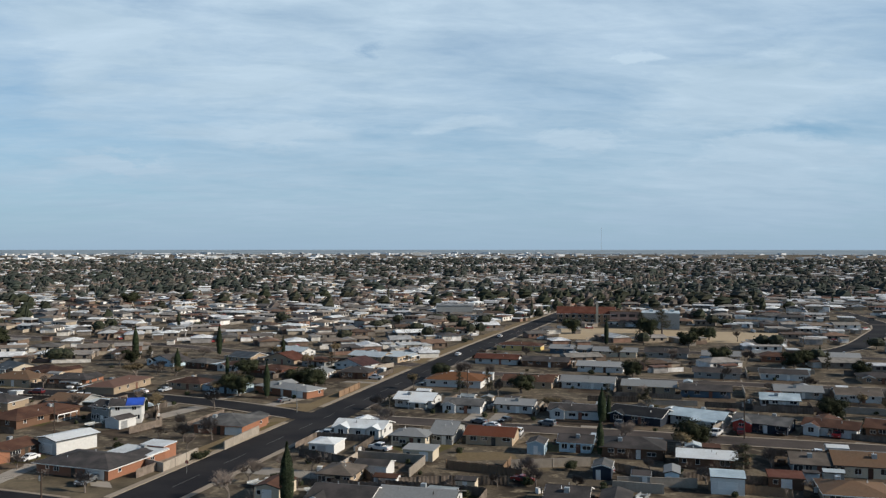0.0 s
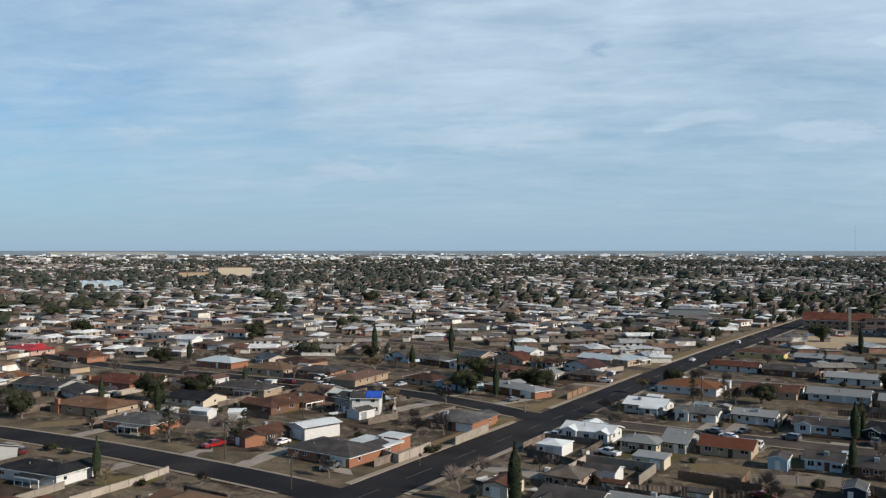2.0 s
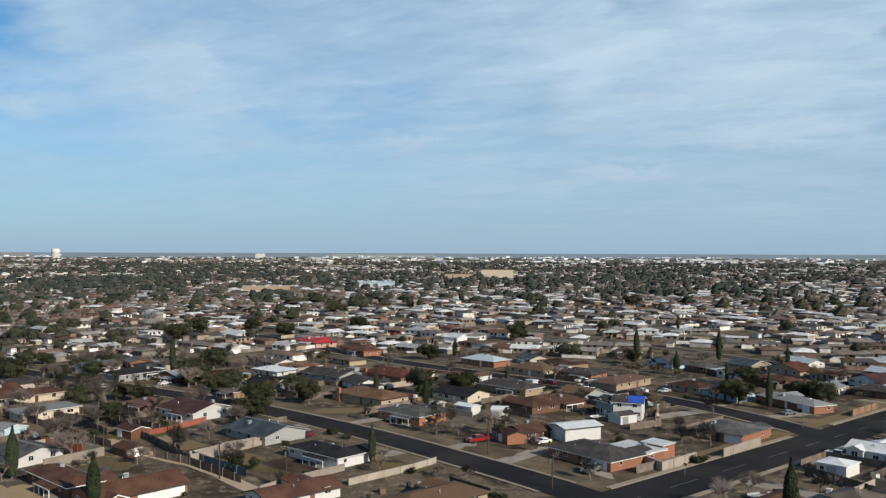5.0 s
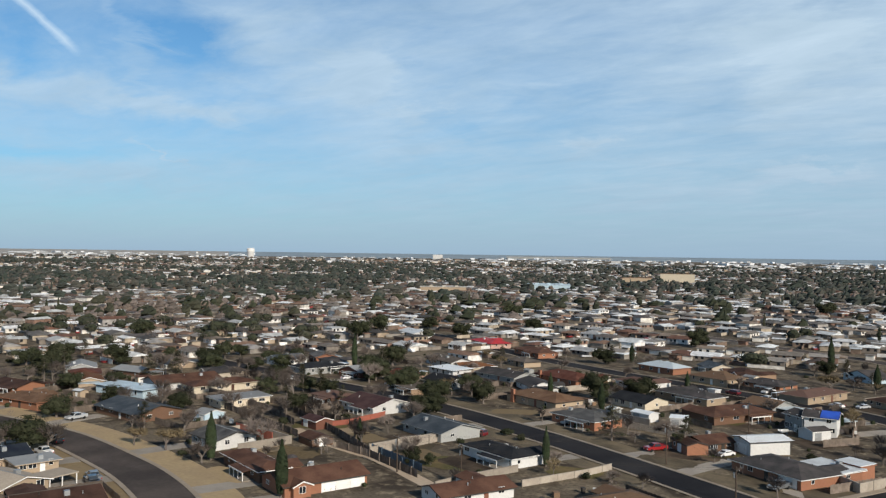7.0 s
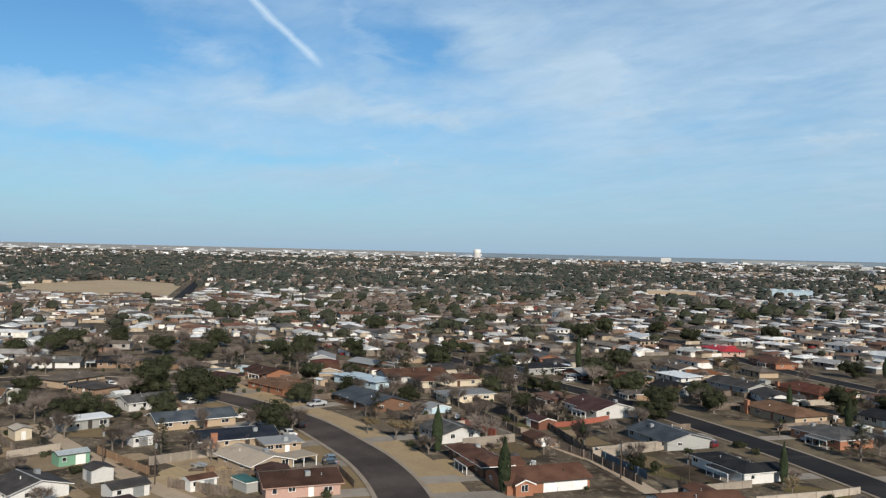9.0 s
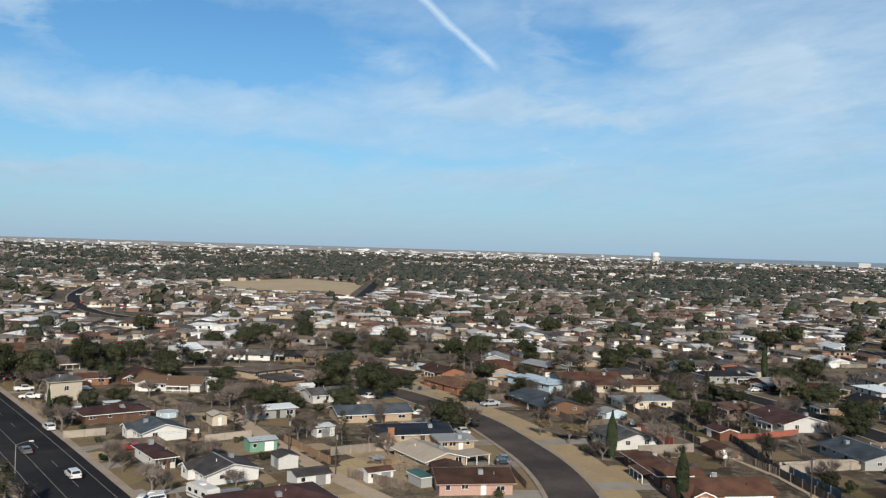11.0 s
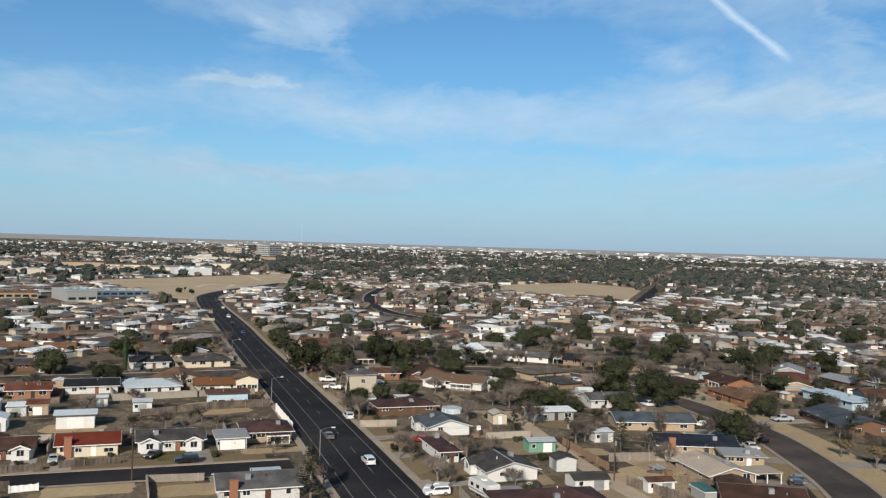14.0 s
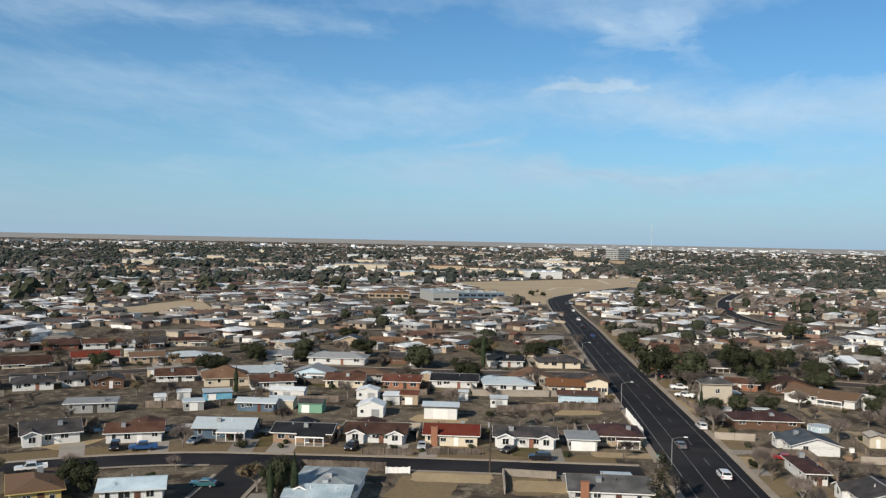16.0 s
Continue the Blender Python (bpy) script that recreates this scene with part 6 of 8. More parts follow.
house("house", -8.1, 172.3, -19.2, 6.7, 8.0, 2.6, "h", "taupe", "tan")
house("house", -6.4, 154.9, -19.2, 10.9, 10.0, 2.9, "g", "dgray", "white", "W")
house("house", 6.6, 153.1, -19.2, 13.3, 9.0, 2.7, "g", "lgray", "white")
house("house", -20.1, 163.4, -19.2, 5.0, 7.4, 2.7, "f", "brown", "cream")
house("house", 56.4, 190.7, -19.2, 13.3, 10.0, 2.6, "h", "dgray", "brown")
house("house", 69.0, 179.6, -19.2, 11.4, 8.0, 2.7, "g", "white", "brown")
house("barn", 65.7, 160.3, -19.2, 6.0, 6.0, 3.4, "g", "lblue", "white")
house("shed", 57.1, 166.6, -19.2, 2.8, 6.0, 2.7, "f", "lgray", "lightblue")
house("shed", 44.7, 172.2, -19.2, 3.6, 6.0, 2.6, "f", "gray", "navywall")
house("house", 89.5, 174.0, -19.2, 8.4, 9.0, 2.6, "g", "taupe", "graywall")
house("house", 98.6, 171.9, -19.2, 10.6, 11.0, 2.9, "g", "tan", "cream")
house("house", 85.9, 151.7, -19.2, 10.9, 10.0, 2.7, "h", "tan", "tan")
house("house", 10.5, 254.7, -20.2, 11.2, 10.0, 2.7, "g", "white", "white", "P")
house("house", 23.5, 244.7, -20.2, 10.6, 7.6, 2.7, "g", "gray", "white", "W")
house("house", 38.2, 244.0, -20.2, 10.5, 8.4, 2.7, "g", "lgray", "white")
house("house", 53.5, 234.3, -20.2, 13.8, 9.0, 2.6, "g", "dgray", "white", "W")
house("house", 69.4, 226.9, -38.4, 14.1, 10.0, 2.7, "g", "black", "navywall", "W")
house("house", 84.2, 222.6, -38.4, 13.6, 9.0, 2.7, "g", "lblue", "white", "P")
house("house", 97.3, 213.5, -38.4, 13.0, 9.0, 2.7, "g", "gray", "navywall", "R")
house("house", 112.4, 207.9, -38.4, 12.2, 9.0, 2.7, "g", "brown", "white", "W")
house("house", 125.7, 205.1, -38.4, 10.0, 9.0, 2.6, "g", "brown", "brown")
house("house", 25.7, 291.9, -20.2, 18.7, 13.5, 2.7, "h", "orangebrown", "white")
house("house", 49.3, 287.0, -20.2, 16.3, 9.0, 2.6, "g", "brown", "tan")
house("house", 68.7, 283.4, -20.2, 16.9, 9.0, 2.7, "g", "lgray", "white")
house("house", 86.3, 273.9, -20.2, 16.4, 9.0, 2.6, "g", "lgray", "tan")
house("house", 101.4, 264.5, -20.2, 14.7, 9.0, 2.6, "g", "dgray", "bluewall")
house("house", 116.7, 246.4, -20.2, 10.2, 8.0, 2.6, "g", "lblue", "white")
house("house", 129.3, 260.6, -20.2, 13.4, 8.0, 2.6, "g", "lgray", "graywall")
house("house", 144.1, 252.8, -20.2, 12.2, 9.0, 2.6, "g", "taupe", "white")
house("house", 46.7, 345.7, -21.1, 16.9, 9.0, 2.6, "g", "redbrown", "white")
house("house", 64.7, 336.3, -21.1, 17.8, 9.0, 2.6, "g", "dgray", "brown")
house("house", 82.5, 320.5, -21.1, 16.8, 9.0, 2.6, "g", "lgray", "white")
house("house", 119.9, 301.9, -21.1, 15.7, 9.0, 2.6, "g", "dgray", "graywall")
house("house", 141.8, 296.5, -21.1, 15.1, 9.0, 2.6, "g", "dgray", "white")
house("house", 62.9, 390.2, -21.1, 20.0, 9.0, 2.6, "h", "brown", "yellow")
house("house", 83.4, 376.3, -21.1, 17.7, 9.0, 2.6, "g", "lgray", "bluewall")
house("house", 100.3, 365.3, -21.1, 18.1, 9.0, 2.6, "g", "lgray", "cream")
house("house", 121.0, 360.1, -21.1, 17.2, 9.0, 2.6, "g", "dgray", "graywall")
house("house", 140.0, 347.9, -21.1, 14.6, 9.0, 2.6, "g", "lgray", "white")
house("house", 163.3, 342.0, -21.1, 16.3, 9.0, 2.6, "h", "brown", "brick")
house("house", 187.1, 340.3, -21.1, 13.3, 9.0, 2.6, "g", "lgray", "white")
house("house", -29.6, 276.3, -38.4, 22.0, 7.6, 2.6, "h", "lgray", "brick", "G")
house("house", -8.9, 310.8, -20.2, 10.9, 9.0, 2.6, "h", "dgray", "brown")
house("house", -23.8, 309.4, 69.8, 10.5, 9.0, 2.6, "g", "lgray", "white")
house("house", -4.7, 357.5, -32.6, 15.6, 9.0, 2.6, "g", "lmetal", "tan")
house("house", 5.7, 356.1, 57.4, 14.7, 10.0, 2.8, "x", "lmetal", "tan", "P")
house("house", -38.8, 378.3, -35.2, 17.0, 9.0, 2.6, "g", "lmetal", "white")
house("house", -145.3, 222.9, -14.0, 22.0, 12.0, 2.7, "h", "tanbrown", "tan", "C")
house("house", -119.8, 204.7, -14.0, 16.0, 11.0, 2.7, "h", "gray", "brick", "P")
house("house", -188.4, 227.8, -10.5, 13.2, 11.0, 2.6, "g", "black", "graywall")
house("house", -207.2, 227.4, -10.5, 9.4, 10.0, 2.7, "g", "redbrown", "pink")
house("house", -206.6, 251.5, -10.5, 13.9, 9.0, 2.7, "x", "white", "white")
house("house", -224.2, 272.0, -19.9, 19.9, 10.0, 2.7, "g", "taupe", "white")
house("house", -183.2, 254.9, -10.5, 19.7, 11.0, 2.7, "g", "dgray", "graywall")
house("house", -163.4, 264.9, -16.5, 22.0, 12.0, 2.7, "h", "redbrown", "brick", "C")
house("house", -255.1, 341.7, -26.6, 22.0, 11.0, 2.6, "h", "scarlet", "pink")
house("house", -313.7, 351.9, -26.6, 22.0, 11.0, 2.8, "g", "white", "white")
house("house", -217.4, 325.3, -26.6, 22.0, 10.0, 2.6, "h", "brown", "brick", "P")
house("house", -250.2, 145.3, 9.0, 22.0, 8.0, 2.8, "x", "lblue", "lightblue")
house("house", -252.0, 165.4, 79.5, 22.0, 12.0, 2.8, "g", "brown", "white")
house("house", -237.5, 170.1, 79.5, 22.0, 10.0, 2.7, "h", "brown", "cream")
house("house", -272.0, 226.6, 79.5, 12.3, 10.0, 2.7, "g", "slate", "white", "W")
house("house", -246.2, 221.4, 79.5, 18.7, 11.0, 2.7, "h", "black", "graywall", "P")
house("shed", -210.5, 157.9, 79.5, 15.7, 8.0, 2.5, "x", "lgray", "cream")
house("house", -252.4, 115.6, 9.0, 20.1, 10.0, 2.6, "h", "tanbrown", "brick")
house("house", -250.9, 116.6, 9.0, 13.2, 9.0, 2.6, "h", "tanbrown", "brick")
house("house", -196.2, 137.2, -1.9, 5.6, 6.0, 2.6, "g", "lgray", "lightblue")
house("house", -72.9, 236.6, -31.0, 6.5, 7.0, 4.7, "g", "dgray", "graywall")
house("shed", -157.7, 56.9, 98.3, 5.4, 3.5, 2.1, "g", "brown", "white")
house("house", -154.9, 138.5, 75.6, 5.5, 7.0, 1.9, "f", "brown", "brown")
house("house", -178.7, 82.6, 83.2, 8.0, 6.0, 2.3, "x", "lgray", "tan")
house("house", 41.2, 149.8, -19.2, 5.2, 8.0, 2.6, "f", "dgray", "white")
house("house", 33.3, 152.4, -19.2, 6.9, 9.0, 2.6, "g", "dgray", "tan")
house("shed", 50.8, 166.1, -19.2, 3.4, 4.0, 2.2, "g", "dgray", "graywall")
house("shed", 78.2, 162.5, -19.2, 6.3, 5.0, 2.3, "x", "redbrown", "brown")
house("shed", -152.4, 63.8, 98.3, 2.4, 5.0, 2.0, "x", "teal", "graywall")

# ---- trees near by ----
tree("cypress", -35.8, 269.1, 11.9, 0.85)
tree("cypress", -16.9, 153.2, 12.3, 1.02)
tree("cypress", 48.3, 188.7, 8.8, 0.94)
tree("broad", 72.3, 198.1, 7.1, 1.5)
tree("pine", 72.2, 168.2, 7.4, 1.5)
tree("broad", 89.7, 303.7, 7.3, 1.2)
tree("bare", -28.5, 161.9, 7.0, 1.1)
tree("bare", -51.0, 223.0, 5.8, 1.1)
tree("bare", -1.5, 238.0, 5.0, 1)
tree("cypress", 106.2, 403.3, 13.5, 0.8)
tree("pine", 136.9, 450.7, 12.5, 1.5)
tree("broad", 135.8, 432.3, 12.0, 0.95)
tree("pine", 149.2, 451.6, 14.0, 1.6)
tree("broad", 103.0, 462.3, 9.0, 1.2)
tree("broad", 141.8, 391.0, 8.5, 1.3)
tree("broad", 164.6, 424.6, 8.0, 1.2)
tree("broad", 158.6, 427.6, 7.5, 1.2)
tree("broad", -29.0, 292.8, 6.3, 1.3)
tree("bare", 175.7, 416.0, 8.4, 1)
tree("cypress", -101.0, 360.1, 15.0, 0.85)
tree("cypress", -70.3, 376.6, 13.9, 0.85)
tree("cypress", -102.2, 157.5, 8.7, 0.94)
tree("cypress", -146.9, 145.2, 6.4, 0.94)
tree("broad", -157.1, 181.9, 7.4, 1.4)
tree("broad", -218.0, 223.0, 7.8, 1.3)
tree("broad", -158.8, 209.3, 7.4, 1.1)
tree("pine", -104.7, 190.9, 9.0, 1.3)
tree("bare", -99.4, 192.8, 4.5, 1.1)
tree("broad", -137.8, 240.7, 9.3, 1.2)
tree("bare", -130.0, 198.1, 6.3, 0.9)
tree("bare", -150.3, 158.6, 6.7, 0.9)
tree("bare", -101.0, 159.9, 4.8, 1)
tree("broad", -124.3, 138.9, 4.2, 1.0)
tree("broad", -120.9, 141.1, 2.8, 1.0)
tree("broad", -196.9, 89.8, 8.7, 1.35)
tree("ochre", -184.0, 108.3, 5.7, 1.2)
tree("ochre", -174.3, 110.5, 6.7, 1.3)
tree("cypress", -158.8, 111.8, 10.8, 1.10)
tree("cypress", -125.7, 104.2, 10.8, 1.10)
tree("cypress", -146.8, 145.3, 6.2, 1.02)
tree("bare", -216.4, 134.2, 7.9, 1.2)
tree("bare", -187.0, 135.3, 4.4, 1.1)
tree("broad", -278.5, 194.9, 8.0, 1.5)
tree("broad", -264.5, 204.8, 5.8, 1.3)
tree("broad", -215.0, 220.1, 8.4, 1.4)
tree("broad", -214.6, 188.8, 5.2, 1.6)
tree("cypress", -240.4, 234.1, 14.2, 0.77)
tree("bare", -218.5, 157.8, 5.1, 1.0)
tree("broad", -242.1, 86.2, 12.0, 1.15)
tree("broad", -264.2, 79.8, 10.8, 1.1)
tree("bare", -245.4, 60.5, 6.8, 1.5)
tree("bare", -213.7, 41.8, 9.1, 1.0)
tree("pine", -207.4, 38.2, 5.5, 1.2)
tree("pine", -185.8, 58.3, 8.3, 0.9)
tree("bare", -187.3, 65.2, 6.6, 1)
tree("bare", -197.2, 53.3, 6.4, 1.1)
tree("broad", -378.7, 60.4, 7.4, 1.6)
tree("bare", -286.3, 46.1, 6.2, 1.1)
tree("bare", -245.5, 26.2, 4.4, 1.5)
tree("bare", -176.8, 19.9, 4.2, 1.1)
tree("broad", -305.2, 143.5, 9.9, 1.2)
tree("broad", -316.4, 178.7, 8.8, 1.3)
tree("broad", -293.1, -17.8, 12.5, 1.15)
tree("broad", -286.5, -6.8, 12.2, 1.15)
tree("broad", -315.8, 7.8, 11.2, 1.2)
tree("broad", -327.1, 17.1, 9.4, 1.2)
tree("broad", -249.5, 14.4, 5.1, 1.4)
tree("bare", -226.1, 2.9, 4.7, 1.3)
tree("bare", -180.8, 9.5, 8.1, 0.9)
tree("bare", -177.2, 11.8, 7.0, 0.9)
tree("pine", -149.8, -7.0, 9.9, 1.0)
tree("cypress", -232.6, -2.4, 9.0, 0.51)
tree("bare", -157.7, 17.5, 7.0, 0.7)
tree("broad", -268.0, 81.3, 10.5, 1.1)
tree("bare", -237.7, 59.0, 6.4, 1.5)
tree("bare", -199.2, 55.7, 7.2, 1.2)
tree("bare", -293.7, 99.4, 9.7, 1.2)
tree("bare", -306.6, 121.8, 8.6, 1.2)
tree("bare", -212.5, 44.3, 8.5, 1.1)
tree("bare", -262.5, 47.1, 6.1, 1.3)
tree("broad", -289.5, -100.4, 8.8, 1.3)
tree("broad", -123.4, -102.7, 6.3, 1.2)
tree("bare", -134.9, -115.1, 4.5, 1.2)
tree("broad", -130.6, -69.2, 8.6, 0.75)
tree("cypress", -130.4, -65.6, 9.0, 0.77)
tree("cypress", -127.6, -68.5, 8.0, 0.68)
tree("bare", -141.7, -96.5, 3.7, 1.3)
tree("bare", -162.6, -95.1, 4.2, 1)
tree("cypress", -215.8, -128.7, 7.9, 0.85)
tree("broad", -284.4, -96.6, 9.5, 1.2)
tree("cypress", -290.0, -76.1, 13.8, 0.59)
tree("bare", -214.2, -37.3, 6.6, 1.0)
tree("bare", -243.6, -172.8, 7.5, 1.2)
tree("broad", -274.0, -155.5, 8.1, 1.1)
tree("bare", -257.8, -52.2, 8.6, 1)
tree("bare", 37.0, 162.6, 4.3, 1.1)
tree("bare", 54.9, 173.8, 4.2, 1.2)
tree("bare", 22.2, 166.0, 3.7, 1.1)
tree("broad", 39.1, 177.1, 2.5, 1.2)
tree("bare", 63.3, 164.7, 4.8, 1.2)
tree("bare", 81.0, 156.9, 4.3, 1.2)
tree("bare", -12.3, 160.8, 5.7, 1.2)
tree("bare", -47.8, 209.8, 6.9, 1.4)
tree("bare", -54.3, 213.0, 4.6, 1.2)
tree("bush", -39.7, 192.6, 2.1, 1.4)
tree("bare", -76.5, 186.0, 5.3, 1.1)
tree("bush", -60.7, 204.0, 1.7, 1.3)
tree("pine", -86.8, 193.6, 8.1, 1.3)

tree("bare", -365.3, 123.4, 12.0, 1.10)
tree("broad", -702.5, -146.3, 5.0, 1.30)
tree("bare", -719.9, -145.5, 6.0, 1.00)
tree("broad", -700.3, -136.2, 4.5, 1.20)
tree("bare", -647.5, -148.4, 7.0, 0.90)
tree("broad", -981.0, -77.5, 9.0, 1.30)
tree("broad", -1028.1, -76.6, 8.0, 1.50)
tree("bare", -307.2, 84.9, 10.0, 1.10)
tree("bare", -319.7, 83.5, 9.0, 1.10)
tree("bare", -241.9, 44.7, 8.0, 1.20)
tree("broad", -394.4, 83.0, 9.5, 1.50)
tree("broad", -383.4, 73.6, 9.0, 1.40)
tree("broad", -394.2, 102.5, 10.5, 1.20)
tree("broad", -355.2, 111.0, 9.0, 1.30)
tree("broad", -370.0, 139.7, 10.0, 1.40)
tree("broad", -451.9, 36.2, 9.0, 1.50)
tree("broad", -316.8, 32.3, 8.0, 1.30)
tree("broad", -310.4, -6.2, 8.5, 1.20)
tree("broad", -303.5, -16.0, 8.5, 1.20)
tree("broad", -237.9, 252.9, 9.0, 1.30)
tree("broad", -169.4, 197.7, 8.0, 1.40)
tree("broad", -173.2, 222.2, 7.0, 1.30)
tree("broad", -402.6, 239.1, 9.0, 1.50)
tree("broad", -291.7, 203.5, 7.5, 1.40)
tree("broad", -345.1, 168.9, 9.0, 1.40)
tree("bare", -237.9, 148.5, 8.0, 1.30)
tree("broad", -336.8, 345.7, 12.0, 1.10)
tree("broad", -292.6, 364.7, 9.0, 1.40)
tree("broad", -283.9, 422.7, 10.0, 1.30)
tree("broad", -320.3, 313.7, 11.0, 1.20)
tree("bare", -372.8, 156.2, 12.0, 1.00)
tree("bare", -382.1, 128.4, 11.0, 1.10)
tree("bare", -321.2, 124.2, 9.0, 1.10)
tree("bare", -298.7, 128.1, 8.0, 1.10)
tree("broad", -335.8, 390.3, 9.0, 1.40)
tree("broad", -362.8, 512.7, 10.0, 1.50)
tree("broad", -179.8, 415.1, 10.0, 1.30)
tree("broad", -201.7, 706.8, 12.0, 1.50)
tree("bare", -181.3, 289.4, 7.0, 1.10)
tree("bare", -200.7, 117.5, 5.5, 1.20)

# ---- vehicles ----
car("pickup", "gray", -58.1, 173.5, 257)
car("sedan", "white", -77.1, 193.8, 247)
car("suv", "darkred", -109.6, 281.4, 165)
car("pickup", "white", -96.5, 276.3, 165)
car("sedan", "white", -91.9, 274.0, 165)
car("sedan", "white", -77.1, 281.3, 155)
car("sedan", "white", -53.6, 275.5, 239)
car("pickup", "white", -0.6, 197.5, 141)
car("sedan", "gray", 25.4, 226.2, 142)
car("sedan", "black", 32.7, 227.9, 232)
car("suv", "gray", 42.8, 222.1, 142)
car("sedan", "white", 28.1, 221.0, 142)
car("suv", "red", 111.0, 203.3, 232)
car("pickup", "white", 82.1, 207.2, 232)
car("sedan", "white", 32.4, 369.5, 69)
car("suv", "white", 60.6, 442.8, 69)
car("suv", "black", 99.1, 207.3, 232)
car("suv", "darkred", -131.9, 172.2, 176)
car("sedan", "silver", -122.9, 200.6, 246)
car("sedan", "silver", -118.3, 200.7, 246)
car("suv", "white", -202.7, 214.7, 169)
car("pickup", "red", -91.4, 187.7, 242)
car("pickup", "white", -189.6, 89.9, 178)
car("pickup", "black", -198.8, 96.7, 178)
car("pickup", "gray", -161.9, 86.7, 166)
car("suv", "gray", -151.7, 81.6, 166)
car("pickup", "white", -243.7, 198.8, 169)
car("suv", "white", -236.4, 198.5, 169)
car("sedan", "red", -327.7, 38.4, -113)
car("suv", "black", -330.1, 47.7, -113)
car("sedan", "white", -215.3, 88.6, 238)
car("pickup", "blue", -152.0, -111.7, -57)
car("suv", "black", -150.2, -117.3, 33)
car("sedan", "silver", -161.5, -105.7, 8)
car("suv", "black", -169.0, -72.2, 5)
car("sedan", "silver", -175.7, -58.7, 15)
car("sedan", "black", -179.6, -40.5, -15)
car("suv", "black", -175.6, -33.0, -75)
car("pickup", "white", -130.3, -120.1, -45)
car("pickup", "white", -263.1, -140.9, -54)
car("sedan", "teal", -134.0, -85.4, -72)
car("sedan", "red", -195.6, 14.9, -86)
car("pickup", "white", -263.4, -7.5, -106)
car("suv", "white", -220.2, -2.0, -166)
car("suv", "white", -175.4, 3.0, -166)
car("sedan", "gray", -198.1, -6.0, -166)
car("suv", "white", -495.2, -75.0, -166)
car("sedan", "white", -558.8, -88.3, -166)
car("suv", "black", -453.3, -66.4, -166)
car("sedan", "blue", -413.6, -55.4, -166)
car("suv", "white", -154.0, 15.1, -76)
car("suv", "white", -155.9, 15.4, -106)
car("pickup", "black", -159.1, 84.9, 166)
car("sedan", "red", 27.7, 169.2, 141)
car("suv", "white", 46.5, 175.7, 91)

# ---- garden walls and fences ----
fence("block", [(-51.2, 186.6), (-45.4, 181.6), (-41.1, 194.9)], 1.9)
fence("block", [(-36.3, 200.5), (-30.9, 217.6)], 2.0)
fence("block", [(-137.0, 138.9), (-135.2, 157.2), (-135.1, 163.4)], 1.8)
fence("block", [(-108.2, 127.7), (-107.7, 134.4), (-104.1, 149.8)], 1.4)
fence("block", [(-96.7, 140.6), (-91.6, 157.1), (-90.3, 164.7)], 1.3)
fence("cedar", [(-13.6, 268.6), (-7.6, 286.6)], 1.9)
fence("white", [(-227.7, -20.8), (-204.3, -14.6)], 2.2)
fence("wood", [(-229.8, -37.9), (-235.1, -23.2)], 2.2)
fence("wood", [(-165.4, -68.3), (-169.6, -58.4)], 1.4)
fence("wood", [(-171.0, -56.0), (-174.9, -45.5)], 1.4)
fence("block", [(-161.5, -37.3), (-163.1, -27.3)], 1.3)
fence("block", [(-161.5, -37.3), (-149.8, -34.1)], 1.3)
fence("wood", [(-189.2, 160.7), (-156.9, 147.9), (-137.0, 138.9)], 1.8)
fence("wood", [(-226.3, 157.2), (-198.3, 157.9), (-175.6, 149.3)], 1.8)
fence("cedar", [(-194.3, 47.4), (-170.9, 51.6)], 1.6)
fence("block", [(-198.5, 30.4), (-201.2, 41.2)], 1.5)
fence("wood", [(-219.7, 31.2), (-201.2, 32.7)], 1.7)
fence("block", [(-137.8, 142.0), (-138.8, 151.9), (-134.4, 163.2)], 1.8)
fence("cedar", [(13.3, 180.3), (24.6, 175.0), (27.5, 183.1)], 1.8)
fence("block", [(27.0, 179.4), (44.1, 180.5)], 1.8)
fence("block", [(-178.7, 53.8), (-179.7, 64.5), (-178.7, 70.8)], 1.8)
fence("wood", [(-160.7, 52.1), (-149.6, 59.6)], 1.8)
fence("block", [(-210.4, 1.0), (-211.7, 10.0)], 1.6)
fence("wood", [(-223.8, 154.4), (-163.5, 140.2)], 1.8)
fence("wood", [(-3.7, 174.8), (1.3, 160.6)], 1.8)
fence("wood", [(-211.2, -107.9), (-216.1, -96.8)], 1.8)
fence("wood", [(-220.2, -53.3), (-231.3, -37.4)], 1.8)
fence("white", [(-154.5, -58.6), (-156.3, -54.4)], 1.2)
fence("wood", [(-18.5, 193.3), (-14.6, 191.0), (-4.5, 182.5)], 1.8)
fence("wood", [(-188.8, -139.2), (-194.8, -125.5), (-204.2, -117.7)], 1.8)
fence("block", [(-114.1, 207.9), (-88.7, 205.4)], 1.6)
fence("red", [(-168.1, 150.7), (-165.7, 159.3), (-166.7, 174.6)], 1.3)
fence("red", [(-180.7, 134.8), (-171.3, 134.0), (-165.1, 133.7)], 1.8)
fence("blue", [(-139.3, 141.9), (-118.7, 135.8)], 1.7)
fence("wood", [(-147.9, 138.8), (-135.8, 137.5), (-116.3, 131.6)], 1.7)
fence("block", [(-139.6, 141.3), (-136.3, 163.3)], 1.7)
fence("wood", [(-235.9, 163.1), (-204.4, 165.5), (-165.2, 159.6)], 1.6)
fence("wood", [(45.4, 178.6), (52.0, 172.2), (57.8, 165.1)], 1.8)
fence("wood", [(2.5, 167.3), (13.5, 168.2), (24.5, 166.6)], 1.8)
fence("block", [(44.0, 162.1), (52.9, 158.8)], 1.8)
fence("wood", [(59.7, 167.4), (70.2, 167.5)], 1.8)
